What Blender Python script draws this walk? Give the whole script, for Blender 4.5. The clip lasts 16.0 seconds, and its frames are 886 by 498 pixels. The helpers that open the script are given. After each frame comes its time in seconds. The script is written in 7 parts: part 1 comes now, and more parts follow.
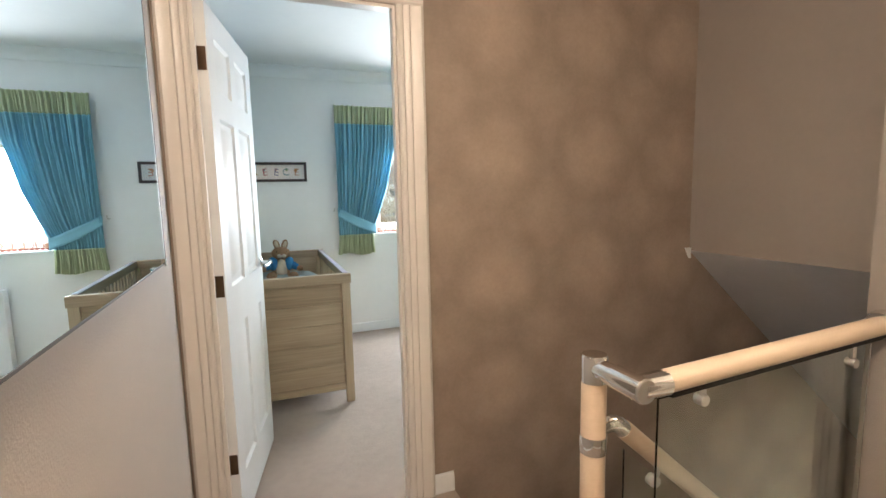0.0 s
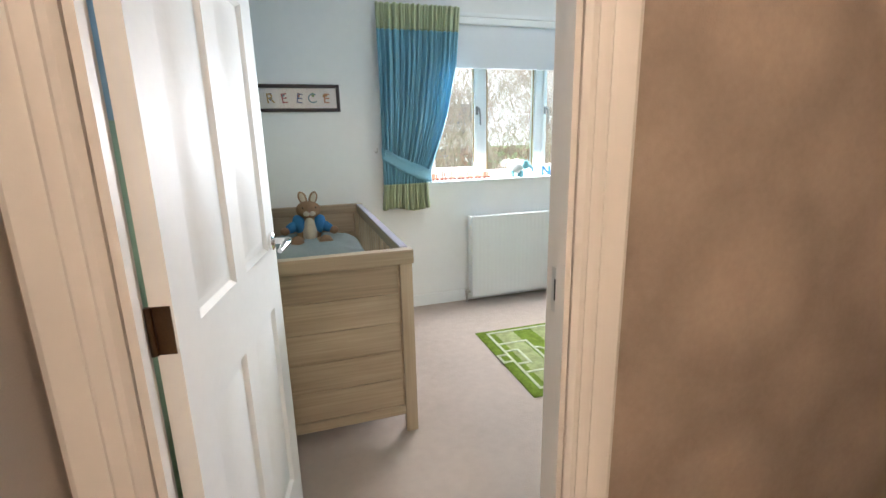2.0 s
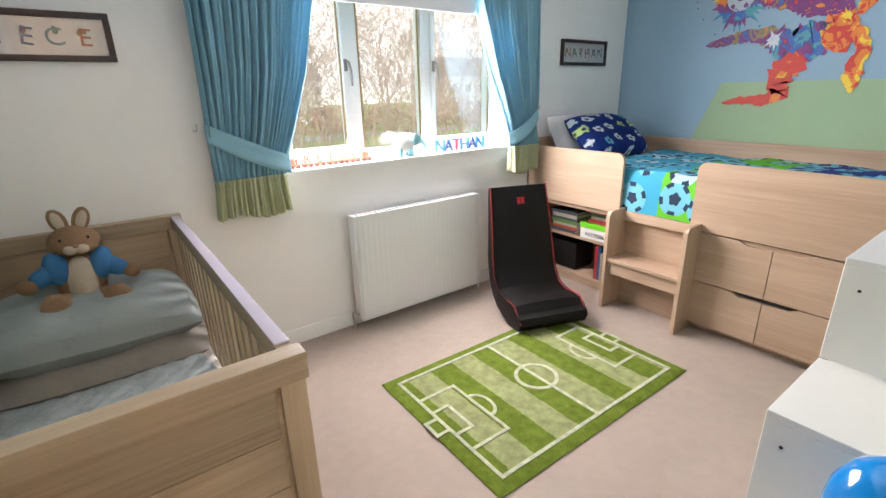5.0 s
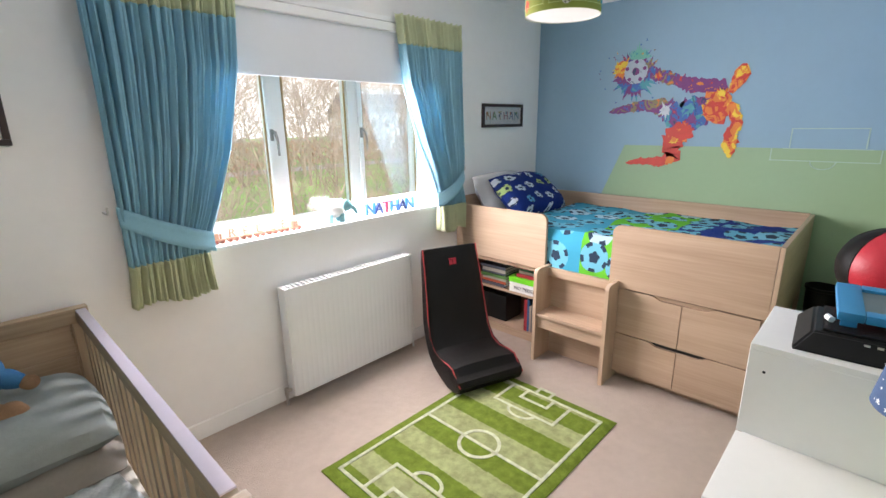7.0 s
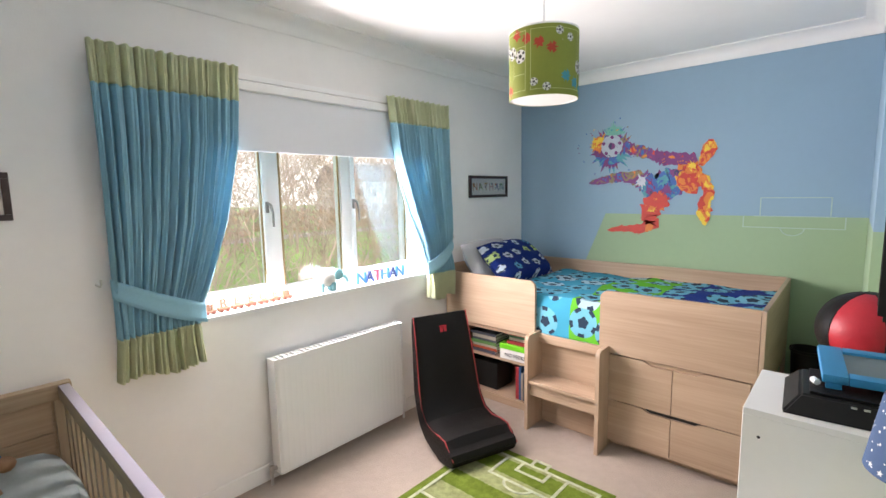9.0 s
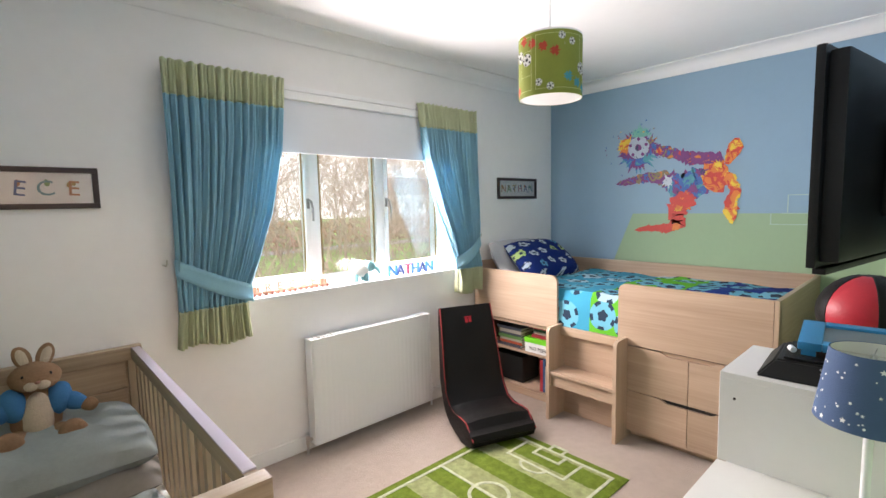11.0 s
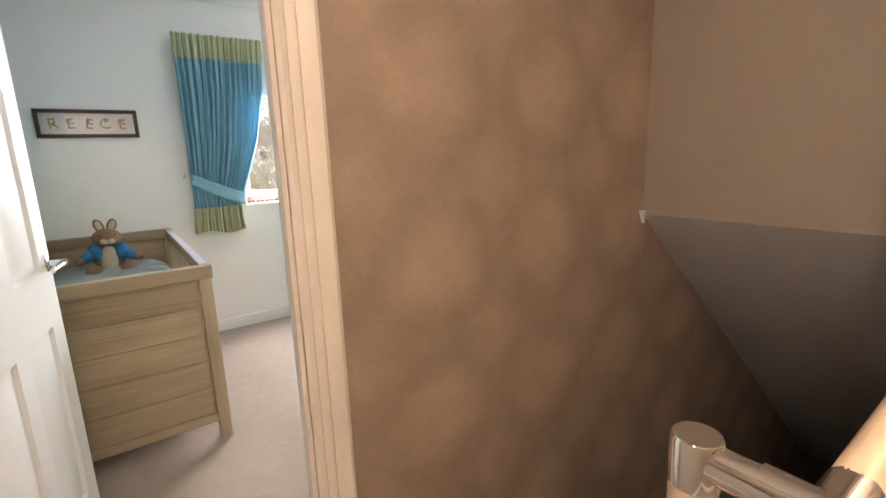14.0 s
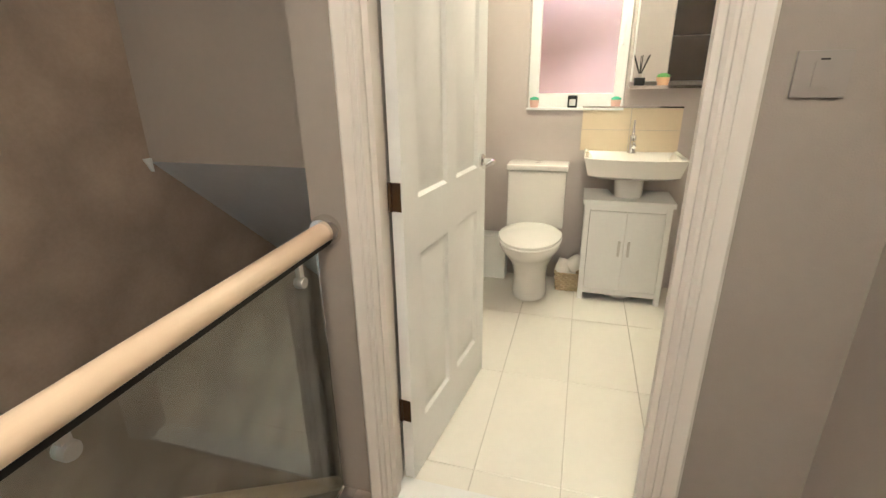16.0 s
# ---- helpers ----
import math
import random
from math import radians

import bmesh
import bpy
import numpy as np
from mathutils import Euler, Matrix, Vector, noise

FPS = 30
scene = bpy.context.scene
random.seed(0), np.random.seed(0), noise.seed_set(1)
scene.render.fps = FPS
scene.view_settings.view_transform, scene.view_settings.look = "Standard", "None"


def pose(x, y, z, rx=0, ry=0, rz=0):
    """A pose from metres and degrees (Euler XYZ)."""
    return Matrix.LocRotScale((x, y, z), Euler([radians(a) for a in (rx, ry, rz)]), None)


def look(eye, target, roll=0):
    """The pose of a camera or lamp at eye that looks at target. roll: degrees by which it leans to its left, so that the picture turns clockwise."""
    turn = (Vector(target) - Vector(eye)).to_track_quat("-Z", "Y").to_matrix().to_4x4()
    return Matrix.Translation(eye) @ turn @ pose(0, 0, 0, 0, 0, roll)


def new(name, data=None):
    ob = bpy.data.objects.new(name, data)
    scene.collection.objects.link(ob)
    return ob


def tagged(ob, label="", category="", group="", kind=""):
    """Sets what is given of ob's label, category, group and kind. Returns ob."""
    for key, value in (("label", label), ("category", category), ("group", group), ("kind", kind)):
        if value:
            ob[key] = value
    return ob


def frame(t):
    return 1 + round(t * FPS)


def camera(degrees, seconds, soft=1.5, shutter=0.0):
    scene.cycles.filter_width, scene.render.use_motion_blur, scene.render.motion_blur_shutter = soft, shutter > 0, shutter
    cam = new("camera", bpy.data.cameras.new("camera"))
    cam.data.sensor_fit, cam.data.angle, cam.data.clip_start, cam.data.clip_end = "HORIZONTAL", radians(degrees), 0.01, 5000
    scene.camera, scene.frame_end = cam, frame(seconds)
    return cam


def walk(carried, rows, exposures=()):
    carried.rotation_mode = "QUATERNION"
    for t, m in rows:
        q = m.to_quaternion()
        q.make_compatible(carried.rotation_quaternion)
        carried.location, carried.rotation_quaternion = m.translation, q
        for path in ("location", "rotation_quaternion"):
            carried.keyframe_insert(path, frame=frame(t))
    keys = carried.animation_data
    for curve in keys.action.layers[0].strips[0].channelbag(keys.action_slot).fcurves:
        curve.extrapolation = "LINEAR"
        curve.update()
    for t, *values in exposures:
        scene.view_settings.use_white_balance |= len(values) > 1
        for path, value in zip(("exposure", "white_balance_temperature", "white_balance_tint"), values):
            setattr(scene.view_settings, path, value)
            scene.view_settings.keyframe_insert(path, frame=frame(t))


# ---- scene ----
cam = camera(87.3, 16.0)
METRES, EYE, TILT, LEAN, TURN = 4.6, 1.31, 0.0, 0.0, -21.1
ROWS = [
    (0.0, 0.0, 0.0, 0.0, -0.15, -6.82, 1.24),
    (0.5, -0.0127, 0.0382, -0.0009, 1.3, -8.29, 1.21),
    (1.0, -0.029, 0.1006, -0.0014, 2.35, -9.95, 1.27),
    (1.5, -0.0522, 0.1618, -0.005, 3.13, -11.8, 1.31),
    (2.0, -0.0743, 0.2247, -0.0078, 3.31, -13.74, 1.24),
    (2.5, -0.0915, 0.2873, -0.0082, 2.55, -15.72, 1.15),
    (3.0, -0.0993, 0.3337, -0.0083, 0.67, -17.32, 1.11),
    (3.5, -0.108, 0.3725, -0.0078, -2.6, -18.34, 1.11),
    (4.0, -0.1116, 0.4038, -0.0047, -6.93, -18.9, 1.11),
    (4.5, -0.1104, 0.4234, -0.0042, -11.81, -19.32, 1.08),
    (7.0, -0.1226, 0.4476, 0.041, -25.58, -15.17, 0.78),
    (7.5, -0.1267, 0.4452, 0.045, -26.37, -12.28, 0.79),
    (8.0, -0.1306, 0.4435, 0.0469, -27.08, -9.62, 0.79),
    (8.5, -0.1312, 0.4429, 0.0468, -27.73, -7.72, 0.87),
    (11.0, -0.1247, 0.3893, 0.0246, -21.65, -5.41, 1.29),
    (11.5, -0.1177, 0.3513, 0.0185, -18.23, -5.54, 1.43),
    (12.0, -0.1066, 0.3021, 0.0107, -15.42, -5.55, 1.57),
    (12.5, -0.0892, 0.2629, 0.0076, -13.52, -6.03, 1.75),
    (13.0, -0.0643, 0.2178, 0.0078, -12.55, -7.26, 1.81),
    (13.5, -0.0434, 0.1751, 0.0065, -12.79, -9.23, 1.91),
    (14.0, -0.0186, 0.1432, -0.0057, -14.86, -11.8, 1.85),
    (14.5, 0.0176, 0.1156, -0.0100, -19.23, -14.75, 1.88),
    (15.0, 0.0528, 0.0856, -0.0085, -27.3, -17.44, 1.86),
    (15.5, 0.0835, 0.0671, -0.0053, -38.74, -19.29, 1.45),
    (16.0, 0.1123, 0.0707, -0.0059, -52.59, -20.07, 0.79),
]

# exposure and white balance of the clip's camera
walk_rows = [(t, pose(0, 0, EYE, TILT, LEAN, TURN) @ pose(METRES * x, METRES * y, METRES * z, 90 + pitch, roll, yaw)) for t, x, y, z, yaw, pitch, roll in ROWS]
walk(cam, walk_rows, [
    (0.0, 1.45, 5450, 5), (1.5, 1.45, 5650, 8), (2.6, 1.35, 5700, 12), (3.2, 1.25, 5850, 16), (4.5, 1.42, 6250, 18), (7.0, 1.38, 6200, 19), (8.5, 1.4, 6350, 20), (11.2, 1.33, 6350, 20), (12.3, 1.28, 6300, 17), (13.5, 1.5, 6050, 14), (14.5, 1.55, 6200, 14), (15.0, 1.45, 6150, 12), (15.5, 1.35, 5250, 0), (16.0, 1.4, 4950, -3)])

# ---- light ----
world = bpy.data.worlds.new("sky")
scene.world = world
world.use_nodes = True
wn = world.node_tree.nodes
sky = wn.new("ShaderNodeTexSky")
sky.sky_type, sky.sun_disc = "NISHITA", False
sky.sun_elevation, sky.sun_rotation, sky.dust_density = radians(37), radians(207), 3.0
world.node_tree.links.new(sky.outputs[0], wn["Background"].inputs[0])
wn["Background"].inputs[1].default_value = 0.11


def lamp(name, kind, m, energy, color, **kw):
    data = bpy.data.lights.new(name, kind)
    data.energy, data.color = energy, color
    for k, v in kw.items():
        if k == "size":
            data.size = v
        elif k == "size_y":
            data.shape, data.size_y = "RECTANGLE", v
        elif k == "soft":
            data.shadow_soft_size = v
        elif k == "angle":
            data.angle = v
    ob = new(name, data)
    ob.matrix_world = m
    return ob


lamp("sun", "SUN", look((-6, -12, 10), (0, 0, 0)), 1.5, (1.0, 0.97, 0.93), angle=radians(12))
lamp("window_daylight", "AREA", look((1.77, 4.43, 1.36), (1.77, 3.355, 1.12)), 40, (1.0, 0.93, 0.86), size=1.42, size_y=0.70)
# added lamp outside; brightens the brick wall behind the bathroom's obscure pane
lamp("neighbour_wall_fill", "AREA", look((4.7, 0.18, 4.4), (5.55, 0.18, 1.5)), 1500, (1.0, 0.95, 0.97), size=2.6, size_y=1.2)
lamp("landing_lamp", "POINT", pose(0.10, 0.12, 2.33), 26, (1.0, 0.73, 0.50), soft=0.12)
lamp("bathroom_lamp", "POINT", pose(2.95, 0.0, 2.34), 23, (1.0, 0.73, 0.43), soft=0.12)


# ---- materials ----
def mat(name, color, rough=0.6, metal=0.0, var=0.06, scale=6.0, bump=0.0, bscale=80.0, stretch=(1, 1, 1), spec=0.5, coat=0.0):
    """A painted, moulded or woven surface: tone drift at two scales and a fine relief."""
    m = bpy.data.materials.new(name)
    m.use_nodes = True
    nt = m.node_tree
    b = nt.nodes["Principled BSDF"]
    b.inputs["Roughness"].default_value, b.inputs["Metallic"].default_value = rough, metal
    b.inputs["Specular IOR Level"].default_value, b.inputs["Coat Weight"].default_value = spec, coat
    tc = nt.nodes.new("ShaderNodeTexCoord")
    mp = nt.nodes.new("ShaderNodeMapping")
    mp.inputs["Scale"].default_value = stretch
    nt.links.new(tc.outputs["Object"], mp.inputs[0])
    n1, n2 = nt.nodes.new("ShaderNodeTexNoise"), nt.nodes.new("ShaderNodeTexNoise")
    n1.inputs["Scale"].default_value, n2.inputs["Scale"].default_value = scale, scale * 9
    n1.inputs["Detail"].default_value = 4
    add = nt.nodes.new("ShaderNodeMath")
    add.operation = "MULTIPLY_ADD"
    add.inputs[1].default_value = 0.5
    nt.links.new(mp.outputs[0], n1.inputs[0]), nt.links.new(mp.outputs[0], n2.inputs[0])
    nt.links.new(n2.outputs[0], add.inputs[0]), nt.links.new(n1.outputs[0], add.inputs[2])
    ramp = nt.nodes.new("ShaderNodeMapRange")
    ramp.inputs["From Min"].default_value, ramp.inputs["From Max"].default_value = 0.45, 1.05
    ramp.inputs["To Min"].default_value, ramp.inputs["To Max"].default_value = 1 - var, 1 + var
    nt.links.new(add.outputs[0], ramp.inputs[0])
    mul = nt.nodes.new("ShaderNodeVectorMath")
    mul.operation = "SCALE"
    mul.inputs[0].default_value = color[:3]
    nt.links.new(ramp.outputs[0], mul.inputs["Scale"])
    nt.links.new(mul.outputs[0], b.inputs["Base Color"])
    if bump:
        n3, bp = nt.nodes.new("ShaderNodeTexNoise"), nt.nodes.new("ShaderNodeBump")
        n3.inputs["Scale"].default_value, n3.inputs["Detail"].default_value = bscale, 3
        bp.inputs["Strength"].default_value, bp.inputs["Distance"].default_value = bump, 0.01
        nt.links.new(mp.outputs[0], n3.inputs[0]), nt.links.new(n3.outputs[0], bp.inputs["Height"])
        nt.links.new(bp.outputs[0], b.inputs["Normal"])
    return m


def cloth(name, color, **kw):
    """Thin woven cotton that lets a little light through."""
    m = mat(name, color, **kw)
    nt = m.node_tree
    b, out = nt.nodes["Principled BSDF"], nt.nodes["Material Output"]
    tr, mx = nt.nodes.new("ShaderNodeBsdfTranslucent"), nt.nodes.new("ShaderNodeMixShader")
    tr.inputs["Color"].default_value = (*color, 1)
    mx.inputs[0].default_value = 0.22
    nt.links.new(b.outputs[0], mx.inputs[1]), nt.links.new(tr.outputs[0], mx.inputs[2])
    nt.links.new(mx.outputs[0], out.inputs["Surface"])
    return m


def math_node(nt, op, a, b=None, c=None):
    n = nt.nodes.new("ShaderNodeMath")
    n.operation = op
    for i, v in enumerate((a, b, c)):
        if v is None:
            continue
        if isinstance(v, (int, float)):
            n.inputs[i].default_value = v
        else:
            nt.links.new(v, n.inputs[i])
    return n.outputs[0]


def mix_color(nt, fac, a, b):
    n = nt.nodes.new("ShaderNodeMix")
    n.data_type = "RGBA"
    for s, v in ((n.inputs[0], fac), (n.inputs[6], a), (n.inputs[7], b)):
        if isinstance(v, (int, float)):
            s.default_value = v
        elif isinstance(v, tuple):
            s.default_value = (*v[:3], 1)
        else:
            nt.links.new(v, s)
    return n.outputs[2]


def wood(name, light, dark, axis, rough=0.5, gloss=0.4):
    """Wood-grain laminate with its grain along one axis."""
    m = bpy.data.materials.new(name)
    m.use_nodes = True
    nt = m.node_tree
    b = nt.nodes["Principled BSDF"]
    b.inputs["Roughness"].default_value, b.inputs["Specular IOR Level"].default_value = rough, gloss
    tc = nt.nodes.new("ShaderNodeTexCoord")
    info = nt.nodes.new("ShaderNodeObjectInfo")
    off = nt.nodes.new("ShaderNodeVectorMath")
    off.operation = "ADD"
    sc = nt.nodes.new("ShaderNodeVectorMath")
    sc.operation = "SCALE"
    sc.inputs[0].default_value = (7, 3, 5)
    nt.links.new(info.outputs["Random"], sc.inputs["Scale"])
    nt.links.new(tc.outputs["Object"], off.inputs[0]), nt.links.new(sc.outputs[0], off.inputs[1])
    out = []
    for f, across in ((0.9, 7.0), (2.2, 90.0)):
        mp = nt.nodes.new("ShaderNodeMapping")
        mp.inputs["Scale"].default_value = [f if i == axis else across for i in range(3)]
        n = nt.nodes.new("ShaderNodeTexNoise")
        n.inputs["Scale"].default_value, n.inputs["Detail"].default_value, n.inputs["Distortion"].default_value = 1.0, 5, 0.6
        nt.links.new(off.outputs[0], mp.inputs[0]), nt.links.new(mp.outputs[0], n.inputs[0])
        out.append(n.outputs[0])
    f = math_node(nt, "MULTIPLY_ADD", out[1], 0.45, math_node(nt, "MULTIPLY", out[0], 0.75))
    mr = nt.nodes.new("ShaderNodeMapRange")
    mr.inputs["From Min"].default_value, mr.inputs["From Max"].default_value = 0.38, 0.82
    nt.links.new(f, mr.inputs[0])
    nt.links.new(mix_color(nt, mr.outputs[0], dark, light), b.inputs["Base Color"])
    bp = nt.nodes.new("ShaderNodeBump")
    bp.inputs["Strength"].default_value, bp.inputs["Distance"].default_value = 0.12, 0.004
    nt.links.new(out[1], bp.inputs["Height"]), nt.links.new(bp.outputs[0], b.inputs["Normal"])
    return m


def two_tone(name, upper, lower, height, pitch_edge=False):
    """Wall paint in two colours that meet at a height; on the mural wall the lower field starts at a slanted edge."""
    m = mat(name, upper, rough=0.75, var=0.03, scale=3, bump=0.08, bscale=220)
    nt = m.node_tree
    b = nt.nodes["Principled BSDF"]
    src = b.inputs["Base Color"].links[0].from_socket
    scl = src.node
    geo, sep = nt.nodes.new("ShaderNodeNewGeometry"), nt.nodes.new("ShaderNodeSeparateXYZ")
    nt.links.new(geo.outputs["Position"], sep.inputs[0])
    f = math_node(nt, "LESS_THAN", sep.outputs[2], height)
    if pitch_edge:
        edge = math_node(nt, "MULTIPLY_ADD", sep.outputs[2], -0.41, 3.6 + 0.41 * height)
        f = math_node(nt, "MULTIPLY", f, math_node(nt, "LESS_THAN", sep.outputs[1], edge))
    nt.links.new(mix_color(nt, f, upper, lower), scl.inputs[0])
    return m


def glass_mat(name, tint=(1, 1, 1), rough=0.0):
    m = bpy.data.materials.new(name)
    m.use_nodes = True
    b = m.node_tree.nodes["Principled BSDF"]
    b.inputs["Base Color"].default_value = (*tint, 1)
    b.inputs["Transmission Weight"].default_value, b.inputs["Roughness"].default_value, b.inputs["IOR"].default_value = 1, rough, 1.45
    return m


def wallpaper():
    """Taupe wallpaper with a faint sheen and a grid of large soft discs."""
    m = mat("circle_wallpaper", (0.30, 0.25, 0.21), rough=0.5, var=0.12, scale=8, bump=0.1, bscale=260)
    nt = m.node_tree
    b = nt.nodes["Principled BSDF"]
    base = b.inputs["Base Color"].links[0].from_socket.node
    geo, sep = nt.nodes.new("ShaderNodeNewGeometry"), nt.nodes.new("ShaderNodeSeparateXYZ")
    nz = nt.nodes.new("ShaderNodeTexNoise")
    nz.inputs["Scale"].default_value = 5
    nt.links.new(geo.outputs["Position"], nz.inputs[0]), nt.links.new(geo.outputs["Position"], sep.inputs[0])
    nz.inputs["Detail"].default_value = 3
    wob = math_node(nt, "MULTIPLY_ADD", nz.outputs[0], 0.28, -0.14)

    def disc(px, pz, ox, oz, r, inner):
        fx = math_node(nt, "SUBTRACT", math_node(nt, "FRACT", math_node(nt, "MULTIPLY", math_node(nt, "ADD", sep.outputs[0], -ox + px * 10.5), 1 / px)), 0.5)
        fz = math_node(nt, "SUBTRACT", math_node(nt, "FRACT", math_node(nt, "MULTIPLY", math_node(nt, "ADD", sep.outputs[2], -oz + pz * 10.5), 1 / pz)), 0.5)
        dx, dz = math_node(nt, "MULTIPLY", fx, px), math_node(nt, "MULTIPLY", fz, pz)
        d = math_node(nt, "SQRT", math_node(nt, "ADD", math_node(nt, "MULTIPLY", dx, dx), math_node(nt, "MULTIPLY", dz, dz)))
        d = math_node(nt, "MULTIPLY_ADD", wob, 0.5, d)
        mr = nt.nodes.new("ShaderNodeMapRange")
        mr.interpolation_type = "SMOOTHSTEP"
        mr.inputs["From Min"].default_value, mr.inputs["From Max"].default_value = r, r * inner
        nt.links.new(d, mr.inputs[0])
        return mr.outputs[0]

    rim = disc(0.5, 0.53, 0.955, 1.47, 0.252, 0.86)
    heart = disc(0.5, 0.53, 0.955, 1.47, 0.245, 0.25)
    small = disc(0.5, 0.53, 1.205, 1.735, 0.16, 0.3)
    f = math_node(nt, "MULTIPLY_ADD", rim, -0.14, math_node(nt, "MULTIPLY_ADD", small, 0.30, math_node(nt, "MULTIPLY_ADD", heart, 0.75, 0.25)))
    nt.links.new(mix_color(nt, f, (0.288, 0.223, 0.173), (0.405, 0.316, 0.245)), base.inputs[0])
    r = math_node(nt, "MULTIPLY_ADD", f, -0.14, 0.55)
    nt.links.new(r, b.inputs["Roughness"])
    return m


WHITE_WALL = mat("white_wall_paint", (0.86, 0.855, 0.845), rough=0.8, var=0.025, scale=2.5, bump=0.08, bscale=220)
CEILING = mat("ceiling_paint", (0.87, 0.87, 0.86), rough=0.85, var=0.02, scale=2, bump=0.06, bscale=160)
BLUE_GREEN = two_tone("blue_and_green_wall_paint", (0.265, 0.405, 0.525), (0.32, 0.45, 0.285), 1.32)
MURAL_WALL = two_tone("mural_wall_paint", (0.265, 0.405, 0.525), (0.32, 0.45, 0.285), 1.32, True)
PAPER = wallpaper()
TAUPE = mat("taupe_wallpaper", (0.315, 0.275, 0.24), rough=0.6, var=0.04, scale=4, bump=0.15, bscale=240)
CREAM_WALL = mat("pale_landing_wallpaper", (0.41, 0.36, 0.31), rough=0.65, var=0.03, scale=4, bump=0.12, bscale=240)
SOFFIT = mat("grey_soffit_paint", (0.66, 0.67, 0.70), rough=0.7, var=0.04, scale=4, bump=0.1, bscale=200)
BATH_WALL = mat("pale_grey_bathroom_paint", (0.52, 0.47, 0.45), rough=0.6, var=0.03, scale=3, bump=0.06)
GLOSS = mat("white_gloss_paint", (0.81, 0.81, 0.80), rough=0.5, var=0.03, scale=5, bump=0.03, bscale=60, spec=0.3)
CASING = mat("cream_gloss_paint", (0.70, 0.655, 0.60), rough=0.36, var=0.02, scale=4, bump=0.03, bscale=90)
CARPET = mat("beige_carpet", (0.51, 0.425, 0.36), rough=0.95, var=0.10, scale=2.2, bump=0.9, bscale=420, spec=0.1)
UPVC = mat("white_plastic", (0.85, 0.86, 0.86), rough=0.3, var=0.015, scale=4)
CHROME = mat("polished_chrome", (0.82, 0.81, 0.80), rough=0.06, metal=1, var=0.03, scale=12)
STEEL = mat("satin_steel", (0.62, 0.60, 0.57), rough=0.28, metal=1, var=0.04, scale=12)
BRASS = mat("aged_brass", (0.13, 0.08, 0.045), rough=0.4, metal=1, var=0.15, scale=30)
MIRROR = mat("mirror_silver", (0.93, 0.95, 0.95), rough=0.005, metal=1, var=0.0)
GLASS = glass_mat("clear_glass")
GREEN_GLASS = glass_mat("toughened_glass", (0.90, 0.97, 0.94))
GREEN_GLASS.node_tree.nodes["Principled BSDF"].inputs["IOR"].default_value = 1.58
CRIB_X = wood("washed_oak_across", (0.46, 0.365, 0.255), (0.23, 0.17, 0.11), 0)
CRIB_Y = wood("washed_oak_along", (0.42, 0.34, 0.24), (0.25, 0.19, 0.13), 1)
CRIB_Z = wood("washed_oak_upright", (0.47, 0.375, 0.26), (0.29, 0.22, 0.145), 2)
BED_X = wood("oak_laminate_across", (0.52, 0.385, 0.275), (0.36, 0.25, 0.17), 0)
BED_Y = wood("oak_laminate_along", (0.52, 0.385, 0.275), (0.36, 0.25, 0.17), 1)
BED_Z = wood("oak_laminate_upright", (0.51, 0.38, 0.272), (0.38, 0.27, 0.185), 2)
BEECH = wood("pale_beech_handrail", (0.78, 0.62, 0.46), (0.70, 0.54, 0.38), 0, rough=0.32)
BLACK_VINYL = mat("black_vinyl", (0.006, 0.0055, 0.0055), rough=0.5, spec=0.2, var=0.2, scale=8, bump=0.25, bscale=180)
BLACK = mat("black_plastic", (0.008, 0.008, 0.008), rough=0.5, spec=0.3, var=0.15, scale=20, bump=0.1, bscale=300)
# near-black for shade painted into recesses, holes and the cabinet back
DARK = mat("recess_shade_black", (0.02, 0.018, 0.016), rough=0.9, var=0.1)
RED = mat("red_vinyl", (0.45, 0.015, 0.03), rough=0.45, var=0.1, scale=9, bump=0.1, bscale=120)
BLUE_CLOTH = cloth("blue_curtain_cotton", (0.30, 0.56, 0.69), rough=0.85, var=0.08, scale=10, bump=0.3, bscale=500, spec=0.2)
GREEN_CLOTH = cloth("sage_curtain_cotton", (0.62, 0.665, 0.44), rough=0.85, var=0.08, scale=10, bump=0.3, bscale=500, spec=0.2)
BLIND = mat("white_blind_fabric", (0.72, 0.74, 0.78), rough=0.8, var=0.02, scale=3, bump=0.1, bscale=400)
CERAMIC = mat("white_glazed_ceramic", (0.83, 0.81, 0.77), rough=0.08, var=0.015, scale=4, coat=0.3)
TILE = mat("white_floor_tile", (0.80, 0.77, 0.70), rough=0.14, var=0.03, scale=3)
GROUT = mat("grey_grout", (0.55, 0.51, 0.45), rough=0.9, var=0.1, scale=20)
MELAMINE = mat("white_melamine", (0.82, 0.81, 0.78), rough=0.35, var=0.02, scale=4, bump=0.02)


# ---- mesh helpers ----
def box(bm, x0, x1, y0, y1, z0, z1, bev=0.0, seg=2):
    vs = [bm.verts.new((x, y, z)) for x in (x0, x1) for y in (y0, y1) for z in (z0, z1)]
    fs = [bm.faces.new([vs[i] for i in q]) for q in ((0, 1, 3, 2), (4, 6, 7, 5), (0, 4, 5, 1), (2, 3, 7, 6), (0, 2, 6, 4), (1, 5, 7, 3))]
    if bev:
        es = {e for f in fs for e in f.edges}
        bmesh.ops.bevel(bm, geom=list(es), offset=bev, segments=seg, affect="EDGES", profile=0.7)
    return bm


def cube(x0, x1, y0, y1, z0, z1, bev=0.0, seg=2):
    return box(bmesh.new(), x0, x1, y0, y1, z0, z1, bev, seg)


